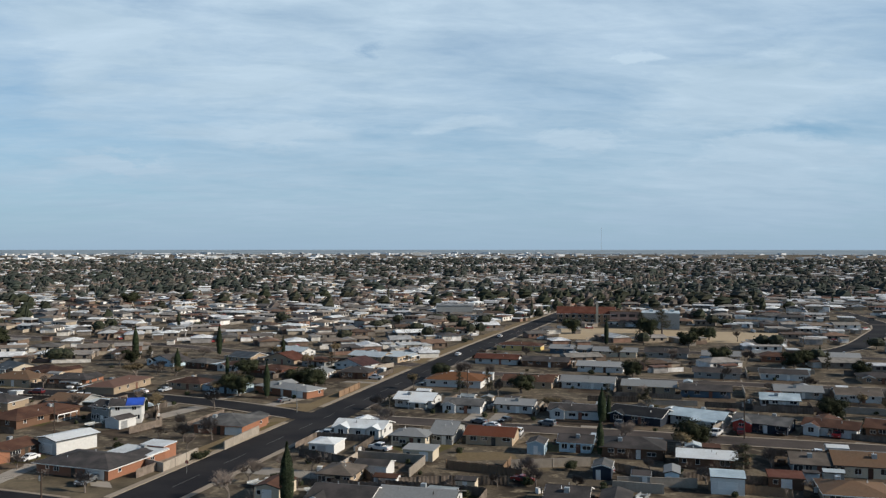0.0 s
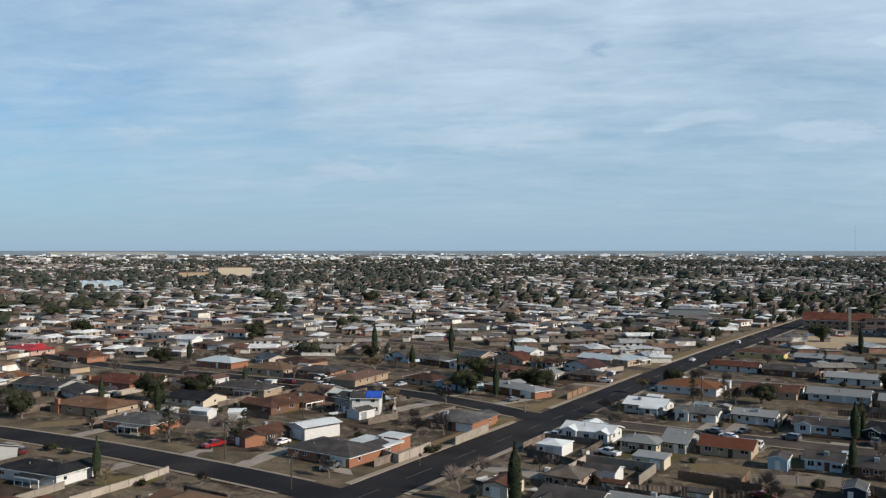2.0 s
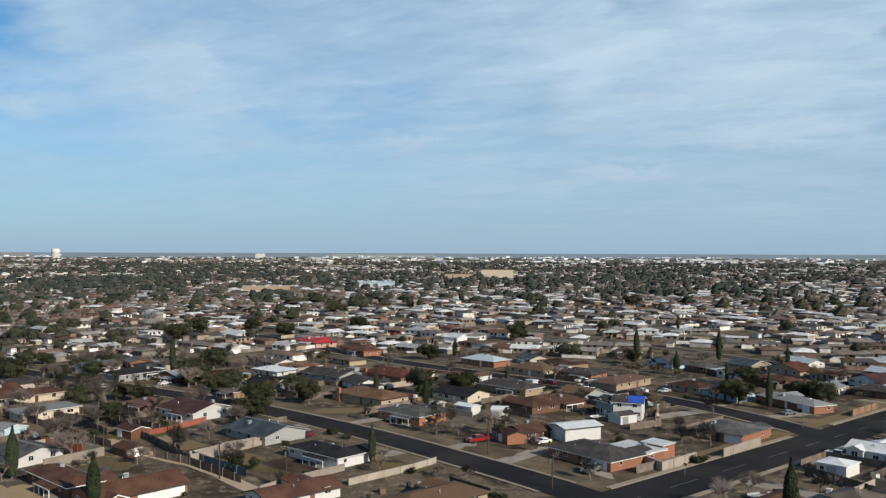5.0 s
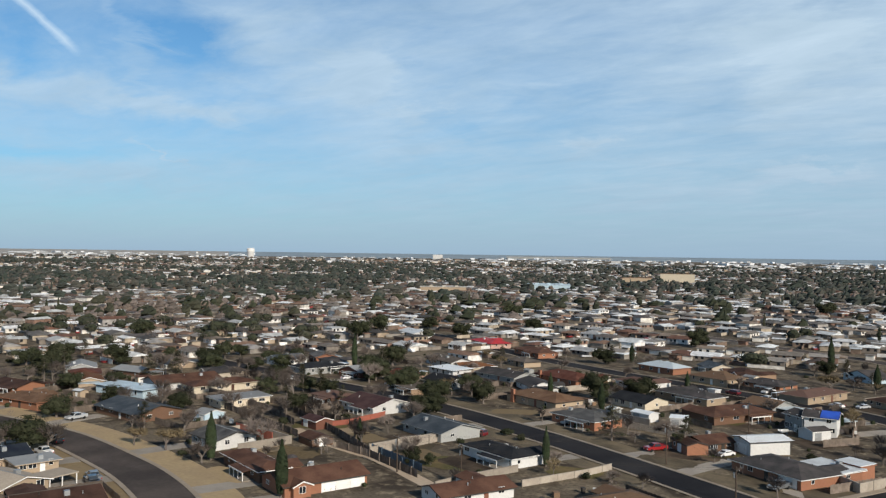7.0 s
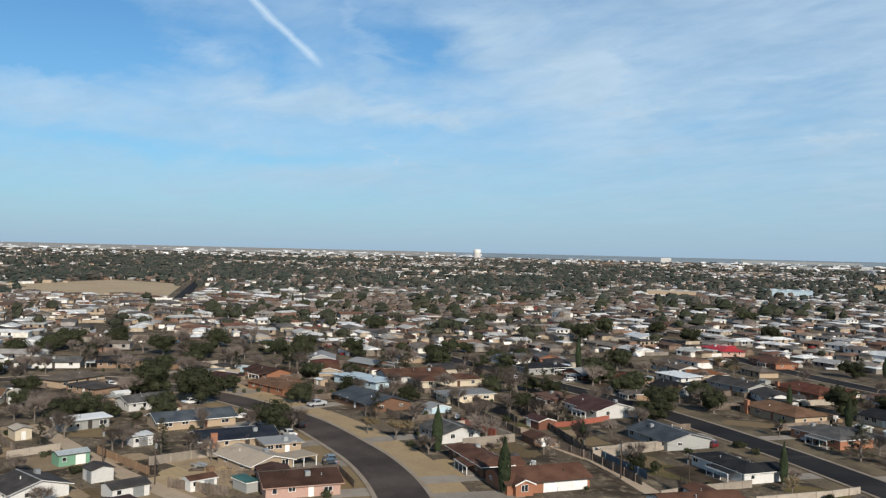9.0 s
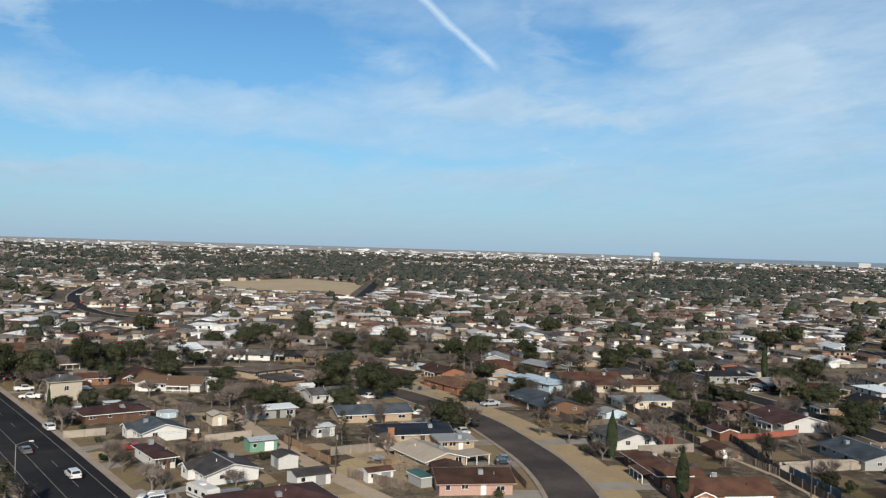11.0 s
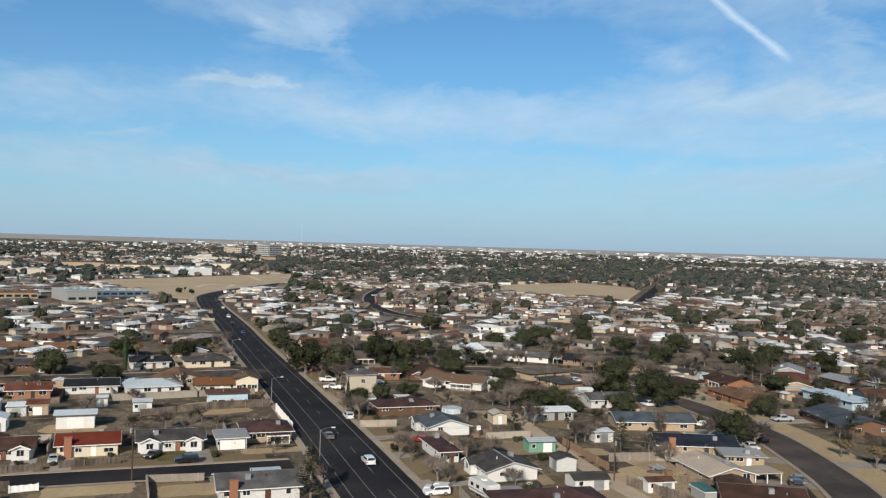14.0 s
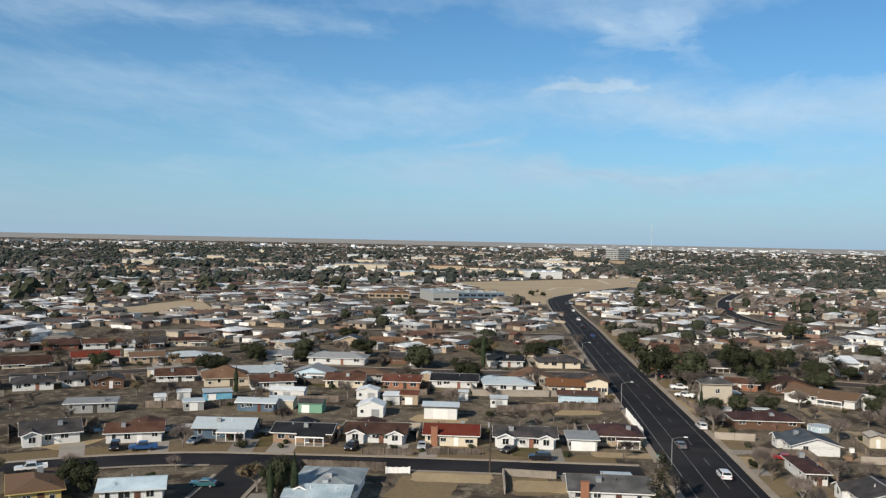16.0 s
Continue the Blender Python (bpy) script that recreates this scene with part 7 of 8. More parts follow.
fence("wood", [(71.1, 164.2), (79.2, 162.0)], 1.8)

# ---- poles and lamps ----
utility_pole(-163.9, 50.5, 9.0, 8)
utility_pole(-183.6, 45.8, 8.0, 8)
utility_pole(-162.1, -40.1, 11.0, -75)
utility_pole(-60.7, 157.8, 7.0, 157)
utility_pole(-83.9, 177.6, 9.0, 157)
utility_pole(-106.5, 133.6, 8.0, 157)
utility_pole(-122.2, 131.9, 8.0, 166)
utility_pole(87.5, 203.1, 10.0, 142)
utility_pole(26.1, 264.8, 10.0, 70)
utility_pole(-81.4, 219.8, 9.0, 157)
street_lamp(-238.1, -23.2, -256, 7.0)
street_lamp(-182.0, -7.1, -256, 5.4)
street_lamp(-330.1, -47.8, -256, 6.5)
street_lamp(-24.2, 245.0, 52, 7.0)
round_pool(-229.9, 25.4, 2.6)
camper(-153.7, 23.6, -158)
street_sign(-177.6, -9.5, -75)
stop_sign(-287.2, -15.6, -76)
stop_sign(-40.3, 180.4, 161)

# ---- large buildings and landmarks ----
def hall(name, x, y, hdg, w, d, h, wc, rc, label, rows=0):
    """A large flat-roofed building with a parapet and, where it is near enough, bands of windows."""
    z = rise(x, y)
    LANDMARKS.append((x, y, max(w, d) * 0.62))
    TAKEN.append((x, y, max(w, d) * 0.55))
    root = thing(name, x, y, hdg, z)
    tagged(root, label, "building")
    part("wall", Geo().box(-w / 2, -d / 2, -1, w / 2, d / 2, h), wall_mat(wc), root)
    g = Geo().box(-w / 2 - 0.3, -d / 2 - 0.3, h, w / 2 + 0.3, d / 2 + 0.3, h + 0.35)
    for k in range(3):
        q = -w * 0.3 + k * w * 0.28
        g.box(q, -d * 0.1, h + 0.35, q + min(4, w * 0.1), d * 0.1, h + 1.6)
    part("roof", g, roof_mat(rc), root)
    for r in range(rows):
        zz = 1.2 + r * (h - 1) / rows
        n = max(2, int(w / 5))
        for k in range(n):
            xx = -w / 2 + (k + 0.5) * w / n
            part("window", Geo().box(xx - w / n * 0.36, -d / 2 - 0.06, zz, xx + w / n * 0.36, -d / 2 + 0.02, zz + min(1.6, (h - 1) / rows * 0.55)), glass, root)
            if rows > 4:
                part("window", Geo().box(w / 2 - 0.02, xx - w / n * 0.36, zz, w / 2 + 0.06, xx + w / n * 0.36, zz + min(1.6, (h - 1) / rows * 0.55)), glass, root)
    return root


def mast(x, y, h):
    z = rise(x, y)
    root = thing("radio_mast", x, y, 0, z)
    tagged(root, "thin distant guyed radio mast", "mast")
    part("shaft", Geo().tube((0, 0, -1), (0, 0, h), 1.1, 0.7, 4), metal_gray, root)
    return root


def water_tower(x, y, h, w):
    z = rise(x, y)
    LANDMARKS.append((x, y, 60))
    root = thing("water_tower", x, y, 0, z)
    tagged(root, "large white cylindrical water tower above the trees", "water tower")
    part("stem", Geo().tube((0, 0, -2), (0, 0, h * 0.62), w * 0.45, w * 0.45, 20), wall_mat("white"), root)
    part("tank", Geo().tube((0, 0, h * 0.62), (0, 0, h * 0.92), w * 0.5, w * 0.5, 20).tube((0, 0, h * 0.92), (0, 0, h), w * 0.5, w * 0.3, 20), white_paint, root)
    return root


def gabled_school(x, y, hdg, w, d, h):
    LANDMARKS.append((x, y, w * 0.62))
    TAKEN.append((x, y, w * 0.55))
    root = thing("school", x, y, hdg)
    tagged(root, "long brick school with steep red-brown gabled roof", "building")
    part("wall", wall_shell(w, d, h, "g", 0.5), wall_mat("tanbrick"), root)
    roof_on(root, w, d, h, "g", "redbrown", 0.5, 0.6)
    part("fascia", fascia(w, d, h, "g", 0.5, 0.6), white_paint, root)
    for r in (1.0, 3.8):
        for k in range(9):
            window(root, -w * 0.44 + k * w * 0.11, -d / 2, r, 0, 1.9, 1.6)
    for fx in (-0.18, 0.2):
        part("chimney", Geo().box(w * fx - 0.5, -0.5, h + 2, w * fx + 0.5, 0.5, h + d * 0.25 + 1.6), wall_mat("brick"), root)
    return root


gabled_school(126.5, 529, -14, 35.0, 15.0, 6.2)
hall("school_annex", 150.5, 522, -14, 21.0, 14.0, 7.6, "pink", "tan", "two-storey pinkish brick school annex with flat roof", 2)
hall("school_tower", 130.8, 518.6, -14, 1.5, 1.5, 13.0, "cream", "cream", "slender pale brick pillar beside the school")
hall("gymnasium", 162, 493, -18, 21.1, 20.0, 9.0, "graywall", "lmetal", "gray gymnasium with pale end wall")
hall("warehouse", 50, 598, -5, 25.2, 22.0, 7.0, "graywall", "lgray", "long gray flat-roofed warehouse", 1)
hall("office_block", -613, 1329, 25, 53.8, 35.0, 16.0, "cream", "tan", "tan office block with a flat roof")
hall("annex", -676, 1317, 27, 53.5, 30.0, 8.0, "tan", "tan", "low tan annex beside an office block")
hall("office_tower", -2037, -224, 53, 40.0, 40.0, 28.5, "graywall", "lgray", "gray office tower with window bands", 6)
hall("clinic", -2270, -338, 80, 46.0, 30.0, 16.0, "beigewall", "pinkbrown", "pinkish brick block with window bands", 3)
hall("school_wing", -610, -197, -237, 19.2, 40.0, 7.0, "graywall", "graymetal", "blue-gray school wing with tan base", 1)
hall("school_wing", -657, -179, -245, 38.6, 14.0, 4.0, "bluewall", "graymetal", "low dark school wing beside the field", 1)
hall("school_wing", -616, -239, -249, 30.3, 25.0, 4.0, "tan", "tan", "low tan school wing", 1)
hall("store", -1150, -492, -247, 73.9, 50.0, 8.0, "cream", "lgray", "cream store with a flat roof")
hall("store", -1193, -377, -252, 57.5, 50.0, 8.0, "tan", "tan", "tan store with a flat roof")
hall("store", -1127, -234, -258, 75.5, 60.0, 7.0, "cream", "lgray", "long cream store with pale roof")
hall("store", -1141, -303, -255, 54.3, 50.0, 8.0, "cream", "tan", "cream store with a flat roof")
hall("plant", -1283, -219, -260, 51.2, 50.0, 8.0, "cream", "lgray", "cream plant with a pale flat roof")
hall("silo_block", -2332, 2743, 40, 40.2, 30.0, 17.5, "white", "white", "white silo block on the horizon")
hall("depot", -2144, 3378, 32, 473.0, 60.0, 9.0, "graywall", "lgray", "very long white depot on the horizon")
hall("supermarket", -627, 965, 33, 56.7, 50.0, 6.0, "lightblue", "lblue", "pale blue flat-roofed supermarket")
hall("school_low", -649, 774, 40, 53.1, 30.0, 6.0, "tan", "cream", "low tan school with white roof edge")
hall("hangar", 155, 3497, -3, 69.0, 60.0, 12.0, "white", "white", "white works hall on the horizon")
water_tower(-2782, 2125, 37, 31)
mast(1121, 4358, 125)
mast(-4489, -330, 112)


# flat-roofed back rooms of the brick ranch on the corner
_, rx, ry, rh, rw, rd, _ = HOUSES[0]
for lx, ly, w, d, ht in ((rw * 0.22, rd * 0.5 + 3.1, 10.0, 6.0, 2.4), (rw * 0.3, rd * 0.5 + 8.4, 6.0, 4.4, 3.0)):
    q = pose(rx, ry, 0, 0, 0, rh) @ Vector((lx, ly, 0))
    house("shed", q.x, q.y, rh, w, d, ht, "x", "white", "brick", label="flat-roofed orange brick back room of a ranch house")

# ---- more houses of the same kinds along the streets ----
FILL_ROOFS = "gray dgray dgray brown brown taupe lgray lmetal redbrown tan tanbrown maroon black darkbrown darkbrown slate pinkbrown".split()
SHADE_WALLS = "tan brick tanbrick brown tan graywall redbrick cream beigewall white".split()
FILL_WALLS = "white white cream tan brick tan graywall tanbrick lightblue beigewall brown pink redbrick".split()


def free(x, y, r, margin=1.0):
    if road_gap(Vector((x, y))) < r * 0.75 + 2 or in_field(Vector((x, y))):
        return False
    return all((x - a) ** 2 + (y - b) ** 2 > (r + c + margin) ** 2 for a, b, c in TAKEN)


LEAFY_ROOFS = "gray dgray dgray brown brown taupe redbrown tanbrown maroon black darkbrown darkbrown slate pinkbrown orangebrown lgray".split()
fill = random.Random(42)
FILLED = []


def house_row(line, off, pace, limit=365, near=214):
    pts = sides(line, off)
    run, last = 0.0, None
    for i in range(1, len(pts)):
        a, b = pts[i - 1], pts[i]
        seg = (b - a).length
        s = pace - run
        while s <= seg:
            p = a + (b - a) * (s / seg)
            s += pace * fill.uniform(0.95, 1.12)
            r = p.length
            az = math.degrees(math.atan2(-p.x, p.y))
            if not (near < r < limit and -36 < az < 140) or r < (300 if az < 0 else 258 if az < 60 else 228 if az < 94 else 262):
                continue
            ang = math.degrees(math.atan2(b.y - a.y, b.x - a.x)) + (0 if off < 0 else 180)
            w, d = fill.uniform(10.5, 15), fill.uniform(8, 10.5)
            if not free(p.x, p.y, w * 0.5, 0.5):
                continue
            # the front looks to the street or, seen from here, to the south
            face = Vector((math.sin(radians(ang)), -math.cos(radians(ang))))
            if face.dot(-p) < 0:
                ang += 180
            house("house", p.x + fill.uniform(-1, 1), p.y + fill.uniform(-1, 1), ang + fill.uniform(-2, 2), w, d, fill.uniform(2.25, 2.6), fill.choice("gghhhfx" if 36 < az < 100 else "ggghhf"),
                  fill.choice(LEAFY_ROOFS if 30 < az < 96 else FILL_ROOFS), fill.choice(SHADE_WALLS if 30 < az < 100 else FILL_WALLS), fill.choice(("", "", "W", "P", "")), simple=True)
            FILLED.append((p.x, p.y))
        run = seg - (s - pace) if s > seg else 0.0
        run = max(0.0, min(run, pace))


for rd in all_roads[2:11]:
    for off in (-19.5, 19.5):
        house_row(rd[1], off, 16.5)
for rd in all_roads[13:]:
    for off in (-20, 20):
        house_row(rd[1], off, 15.8)
house_row(main_line, 24, 17)
house_row(main_line, -24, 17)
house_row(avenue_line, -22, 18)
house_row(avenue_line, 22, 20)
# blocks that lie between the streets that can be made out
for k in range(1, 5):
    house_row(sides(all_roads[3][1], -46 * k), 0.01, 17)
    house_row(sides(smooth(LEFT_STREET), 48 * k), 0.01, 17)
    house_row(sides(smooth(LEFT_STREET), -44 * k), 0.01, 17)
    house_row(sides(all_roads[7][1], 20 + 46 * k), 0.01, 16)
    house_row(smooth([(-330 - 45 * k, -10), (-342 - 45 * k, 40), (-355 - 45 * k, 110), (-340 - 42 * k, 190), (-300 - 40 * k, 260)]), 0.01, 17)
for pts in ([(-250, 60), (-250, 30), (-245, 5)], [(-285, 110), (-320, 100), (-335, 60), (-330, 10)], [(-190, 125), (-230, 130), (-280, 125), (-330, 115)], [(-230, 165), (-270, 170), (-310, 165)], [(-150, 245), (-200, 255), (-260, 260)],
            [(-230, 235), (-280, 240), (-330, 240)], [(-200, -150), (-185, -175), (-165, -190)], [(-180, -165), (-160, -180)]):
    house_row(smooth(pts), 0.01, 18)

# small sheds behind the houses
for x, y in FILLED:
    if fill.random() < 0.3:
        a, r = fill.uniform(0, 6.28), fill.uniform(11, 16)
        sx, sy = x + r * math.cos(a), y + r * math.sin(a)
        if math.hypot(sx, sy) < 330 and free(sx, sy, 2.2, 0.3):
            house("shed", sx, sy, math.degrees(a), fill.uniform(3, 5.5), fill.uniform(2.5, 4), 2.3, fill.choice("gx"), fill.choice(("white", "lmetal", "lgray", "dgray", "brown")), fill.choice(("white", "cream", "tan", "graywall", "lightblue")), simple=True)

for kind, x, y, hdg, w, d, simple in list(HOUSES):
    if kind != "house" or simple or not (225 if x < -20 else 150) < math.hypot(x, y) < 330 or w < 9:
        continue
    for _ in range(2):
        q = pose(x, y, 0, 0, 0, hdg) @ Vector((fill.uniform(-0.6, 0.6) * w, d / 2 + fill.uniform(4, 11), 0))
        sw = fill.uniform(2.6, 4.6)
        if fill.random() < 0.75 and free(q.x, q.y, sw * 0.6, 0.2):
            house("shed", q.x, q.y, hdg + fill.choice((0, 0, 90, 180)), sw, fill.uniform(2.4, 3.4), fill.uniform(2.0, 2.5), fill.choice("gggx"), fill.choice(("white", "lmetal", "lgray", "dgray", "graymetal", "brown")), fill.choice(("white", "white", "cream", "tan", "graywall", "lightblue")), simple=True)

# drives from the houses to the street, some with a car on them
def to_street(p):
    best = (1e9, None)
    for line, half in ROADS[:-2]:
        for a, b in zip(line, line[1:]):
            ab = b - a
            s = min(max((p - a).dot(ab) / ab.length_squared, 0), 1)
            q = a + ab * s
            gap = (p - q).length - half
            if gap < best[0]:
                best = (gap, q, half)
    return best


PARKED = 0
driveway(-76.2, 181.6, 79, 18.0, 4.6)
for kind, x, y, hdg, w, d, simple in list(HOUSES):
    if kind not in ("house", "garage") or math.hypot(x, y) > 330 or w * d < 45:
        continue
    p = Vector((x, y))
    gap, q, half = to_street(p)
    if not 5 < gap < 26:
        continue
    way_out = (q - p).normalized()
    side = Vector((-way_out.y, way_out.x)) * fill.choice((-1, 1)) * w * fill.uniform(0.28, 0.48)
    reach = gap - 0.9
    mid = p + side + way_out * (d * 0.5 + (reach - d * 0.5) / 2)
    ln = reach - d * 0.5
    if ln < 2:
        continue
    ang = math.degrees(math.atan2(way_out.y, way_out.x))
    driveway(mid.x, mid.y, ang, ln, fill.uniform(3, 5.6))
    if fill.random() < 0.5 and ln > 5 and PARKED < 70 and (simple or math.hypot(x, y) > 235 or x > -20) and all((mid.x - a) ** 2 + (mid.y - b) ** 2 > 42 for a, b in CAR_SPOTS):
        PARKED += 1
        car(fill.choice(("suv", "sedan", "pickup", "pickup")), fill.choice(("white", "white", "silver", "gray", "black", "gray", "darkred")), mid.x + fill.uniform(-0.5, 0.5), mid.y + fill.uniform(-0.5, 0.5), ang + fill.choice((0, 180)))

for kind, x, y, hdg, w, d, simple in list(HOUSES):
    if kind != "house" or simple or not 140 < math.hypot(x, y) < 290 or fill.random() < 0.35:
        continue
    q = pose(x, y, 0, 0, 0, hdg) @ Vector((fill.uniform(-0.3, 0.3) * w, d / 2 + 1.9, 0))
    if road_gap(q.to_2d()) > 3:
        slab("patio", q.x, q.y, hdg, fill.uniform(3.5, 6.5), fill.uniform(3, 4), concrete, "stained concrete patio slab behind a house", "patio")

# back garden fences and walls
for kind, x, y, hdg, w, d, simple in list(HOUSES):
    if kind != "house" or math.hypot(x, y) > 345:
        continue
    m = pose(x, y, 0, 0, 0, hdg)
    fw, fd, sy = w / 2 + fill.uniform(2, 4.5), d / 2 + fill.uniform(4, 10), 1 if math.hypot(x, y) < 225 else fill.choice((-1, 1, 1))
    loop = [m @ Vector(q) for q in ((-fw, -sy * d * 0.2, 0), (-fw, sy * fd, 0), (fw, sy * fd, 0), (fw, -sy * d * 0.2, 0))]
    k = fill.choice(("block", "wood", "wood", "wood", "wood", "wood"))
    if not simple and math.hypot(x, y) < 235 and fill.random() < 0.45:
        continue
    for a, b in zip(loop, loop[1:]):
        if fill.random() < 0.2:
            continue
        good = True
        for s in range(9):
            c = (a.lerp(b, s / 8)).to_2d()
            if road_gap(c) < 0.8 or in_field(c) or any((c.x - e) ** 2 + (c.y - f) ** 2 < (r * 0.8) ** 2 for e, f, r in TAKEN if abs(e - x) + abs(f - y) > 0.5):
                good = False
        if good:
            fence(k, [tuple(a.to_2d()), tuple(b.to_2d())], fill.uniform(1.5, 1.9), posts=False)

# garden trees and bushes
NEAR_HOUSES = [q for q in HOUSES if not q[6] and math.hypot(q[1], q[2]) < 320]
count = 0
for _ in range(12000):
    if count >= 540:
        break
    r = 150 + 240 * fill.random() ** 0.75
    az = radians(fill.uniform(-34, 138))
    x, y = -r * math.sin(az), r * math.cos(az)
    # the older quarter round the bending street is the leafiest
    deg = math.degrees(az)
    leafy = 40 < deg < 96
    if fill.random() > (1.0 if leafy else 0.6 if deg > 96 else 0.5):
        continue
    if road_gap(Vector((x, y))) < 1.5 or in_field(Vector((x, y))) or any((x - a) ** 2 + (y - b) ** 2 < (c * (0.85 if leafy else 1.0) + 0.4) ** 2 for a, b, c in TAKEN):
        continue
    if any(not s and 0 < math.hypot(hx, hy) - r < 15 and abs(math.atan2(x * hy - y * hx, x * hx + y * hy)) * r < hw * 0.5 + 2 for _, hx, hy, _, hw, _, s in NEAR_HOUSES) and fill.random() < 0.8:
        continue
    if leafy:
        k = fill.choice(("bare", "bare", "bare", "bare", "bare", "bare", "broad", "bare", "broad", "bush", "bush", "pine"))
    else:
        k = fill.choice(("bare", "bare", "bare", "bare", "broad", "ochre", "bush", "bush", "pine", "cypress" if deg < 40 else "bare"))
    if r < 228 and k in ("broad", "pine", "cypress"):
        k = fill.choice(("bush", "bare"))
    h = {"cypress": fill.uniform(6, 10), "bush": fill.uniform(1.0, 2.4), "broad": fill.uniform(5, 8)}.get(k) or (fill.uniform(6.5, 10.5) if leafy else fill.uniform(4.5, 8))
    if r < 200 and k == "bare":
        h = fill.uniform(4.0, 7.5)
    tree(k, x, y, h, fill.uniform(0.95, 1.3) if k == "bare" else fill.uniform(1.15, 1.6) if k == "broad" else fill.uniform(0.9, 1.3))
    count += 1

# back fences along the middle of the eastern blocks
for a in (172, 263, 353, 485):
    for k in range(14):
        p, q = ep(a + fill.uniform(-1.5, 1.5), -66 + k * 17), ep(a + fill.uniform(-1.5, 1.5), -51 + k * 17)
        mid = Vector(((p[0] + q[0]) / 2, (p[1] + q[1]) / 2))
        if 128 < mid.length < 330 and fill.random() < 0.8 and all(road_gap(Vector(c)) > 2 and not in_field(Vector(c)) for c in (p, q)) and all(math.hypot(mid.x - e, mid.y - f) > r * 0.8 and math.hypot(p[0] - e, p[1] - f) > r * 0.8 and math.hypot(q[0] - e, q[1] - f) > r * 0.8 for e, f, r in TAKEN):
            fence(fill.choice(("wood", "wood", "block", "cedar")), [p, q], fill.uniform(1.5, 1.9), posts=False)

# shrubs and hedges along house walls and fences, too many to count
shrubs, thicket = Geo(), Geo()
for kind, x, y, hdg, w, d, simple in list(HOUSES):
    if math.hypot(x, y) > 345:
        continue
    m = pose(x, y, 0, 0, 0, hdg)
    for _ in range(int(fill.uniform(2, 6)) if kind == "house" else 1):
        if fill.random() < 0.45:
            q = m @ Vector((fill.uniform(-0.5, 0.5) * w, fill.choice((-1, -1, 1)) * (d / 2 + fill.uniform(0.7, 1.3)), 0))
        else:
            q = m @ Vector((fill.uniform(-0.8, 0.8) * w, fill.choice((-1, 1)) * (d / 2 + fill.uniform(3, 9)), 0))
        if road_gap(q.to_2d()) < 1.0 or in_field(q.to_2d()):
            continue
        dead = fill.random() < 0.45
        size = fill.uniform(0.5, 1.1) if not dead else fill.uniform(0.8, 1.9)
        for _ in range(40 if not dead else 46):
            v = Vector((fill.gauss(0, 1), fill.gauss(0, 1), fill.gauss(0.2, 0.8))).normalized()
            p = q + Vector((v.x * size, v.y * size, size * 0.75 + v.z * size * 0.7)) * fill.uniform(0.6, 1.0)
            p.z = max(p.z, 0.05)
            if dead:
                o = v.orthogonal().normalized() * 0.035
                e = p + (v + Vector((0, 0, 0.6))) * fill.uniform(0.3, 0.8)
                k = len(thicket.v)
                thicket.v += [tuple(p - o), tuple(p + o), tuple(e)]
                thicket.f.append((k, k + 1, k + 2))
            else:
                leaf_card(shrubs, p, v, fill.uniform(0.16, 0.34), fill)
        if not dead:
            shrubs.tube(q, q + Vector((0, 0, size * 1.1)), size * 0.6, size * 0.55, 6)
        else:
            thicket.tube(q, q + Vector((0, 0, size)), 0.05, 0.03, 4)
tagged(new("shrubs", shrubs.data("shrubs", leaf_dark)), "dark green shrubs and hedges round the houses", "shrubs", kind="stuff")
tagged(new("thicket", thicket.data("thicket", twig)), "leafless gray-brown shrubs in the gardens", "shrubs", kind="stuff")

# overhead wires from pole to pole
linked = set()
for i, (x, y, ph) in enumerate(POLES):
    near_poles = sorted((math.hypot(x - a, y - b), j) for j, (a, b, _) in enumerate(POLES) if j != i)[:2]
    for gap, j in near_poles:
        key = (min(i, j), max(i, j))
        if gap > 95 or key in linked:
            continue
        linked.add(key)
        a, b = Vector((x, y, ph - 0.45)), Vector((POLES[j][0], POLES[j][1], POLES[j][2] - 0.45))
        line = thing("overhead_wire", 0, 0, 0)
        tagged(line, "thin dark overhead wires slung between utility poles", "wire", "overhead wires")
        side = Vector((-(b - a).y, (b - a).x, 0)).normalized()
        for o in (-0.7, 0.7):
            g = Geo()
            for k in range(9):
                s = k / 8
                q = a.lerp(b, s) + side * o - Vector((0, 0, 4 * s * (1 - s) * gap * 0.018))
                g.v += [tuple(q + side * 0.014), tuple(q - side * 0.014), tuple(q + Vector((0, 0, 0.02)))]
            g.f += [(3 * k + c, 3 * k + (c + 1) % 3, 3 * k + 3 + (c + 1) % 3, 3 * k + 3 + c) for k in range(8) for c in range(3)] + [(2, 1, 0), (24, 25, 26)]
            part("cable", g, dark_trim, line)

# things that stand about the gardens
for kind, x, y, hdg, w, d, simple in list(HOUSES):
    if kind != "house" or math.hypot(x, y) > 275:
        continue
    for _ in range(5 if math.degrees(math.atan2(-x, y)) > 35 else 7):
        a = radians(hdg + fill.uniform(10, 170))
        rr = max(w, d) * 0.55 + fill.uniform(1.0, 5)
        ix, iy = x + rr * math.cos(a), y + rr * math.sin(a)
        if road_gap(Vector((ix, iy))) > 9 and all((ix - e) ** 2 + (iy - f) ** 2 > (q * 0.95 + 1.2) ** 2 for e, f, q in TAKEN) and all((ix - e) ** 2 + (iy - f) ** 2 > 12 for e, f in CAR_SPOTS):
            yard_item(fill.choice(("wheelie_bin", "crate", "pallet", "utility_trailer", "pallet", "cooler_box", "crate", "wheelie_bin", "cooler_box", "covered_heap")), ix, iy, fill.uniform(0, 360))

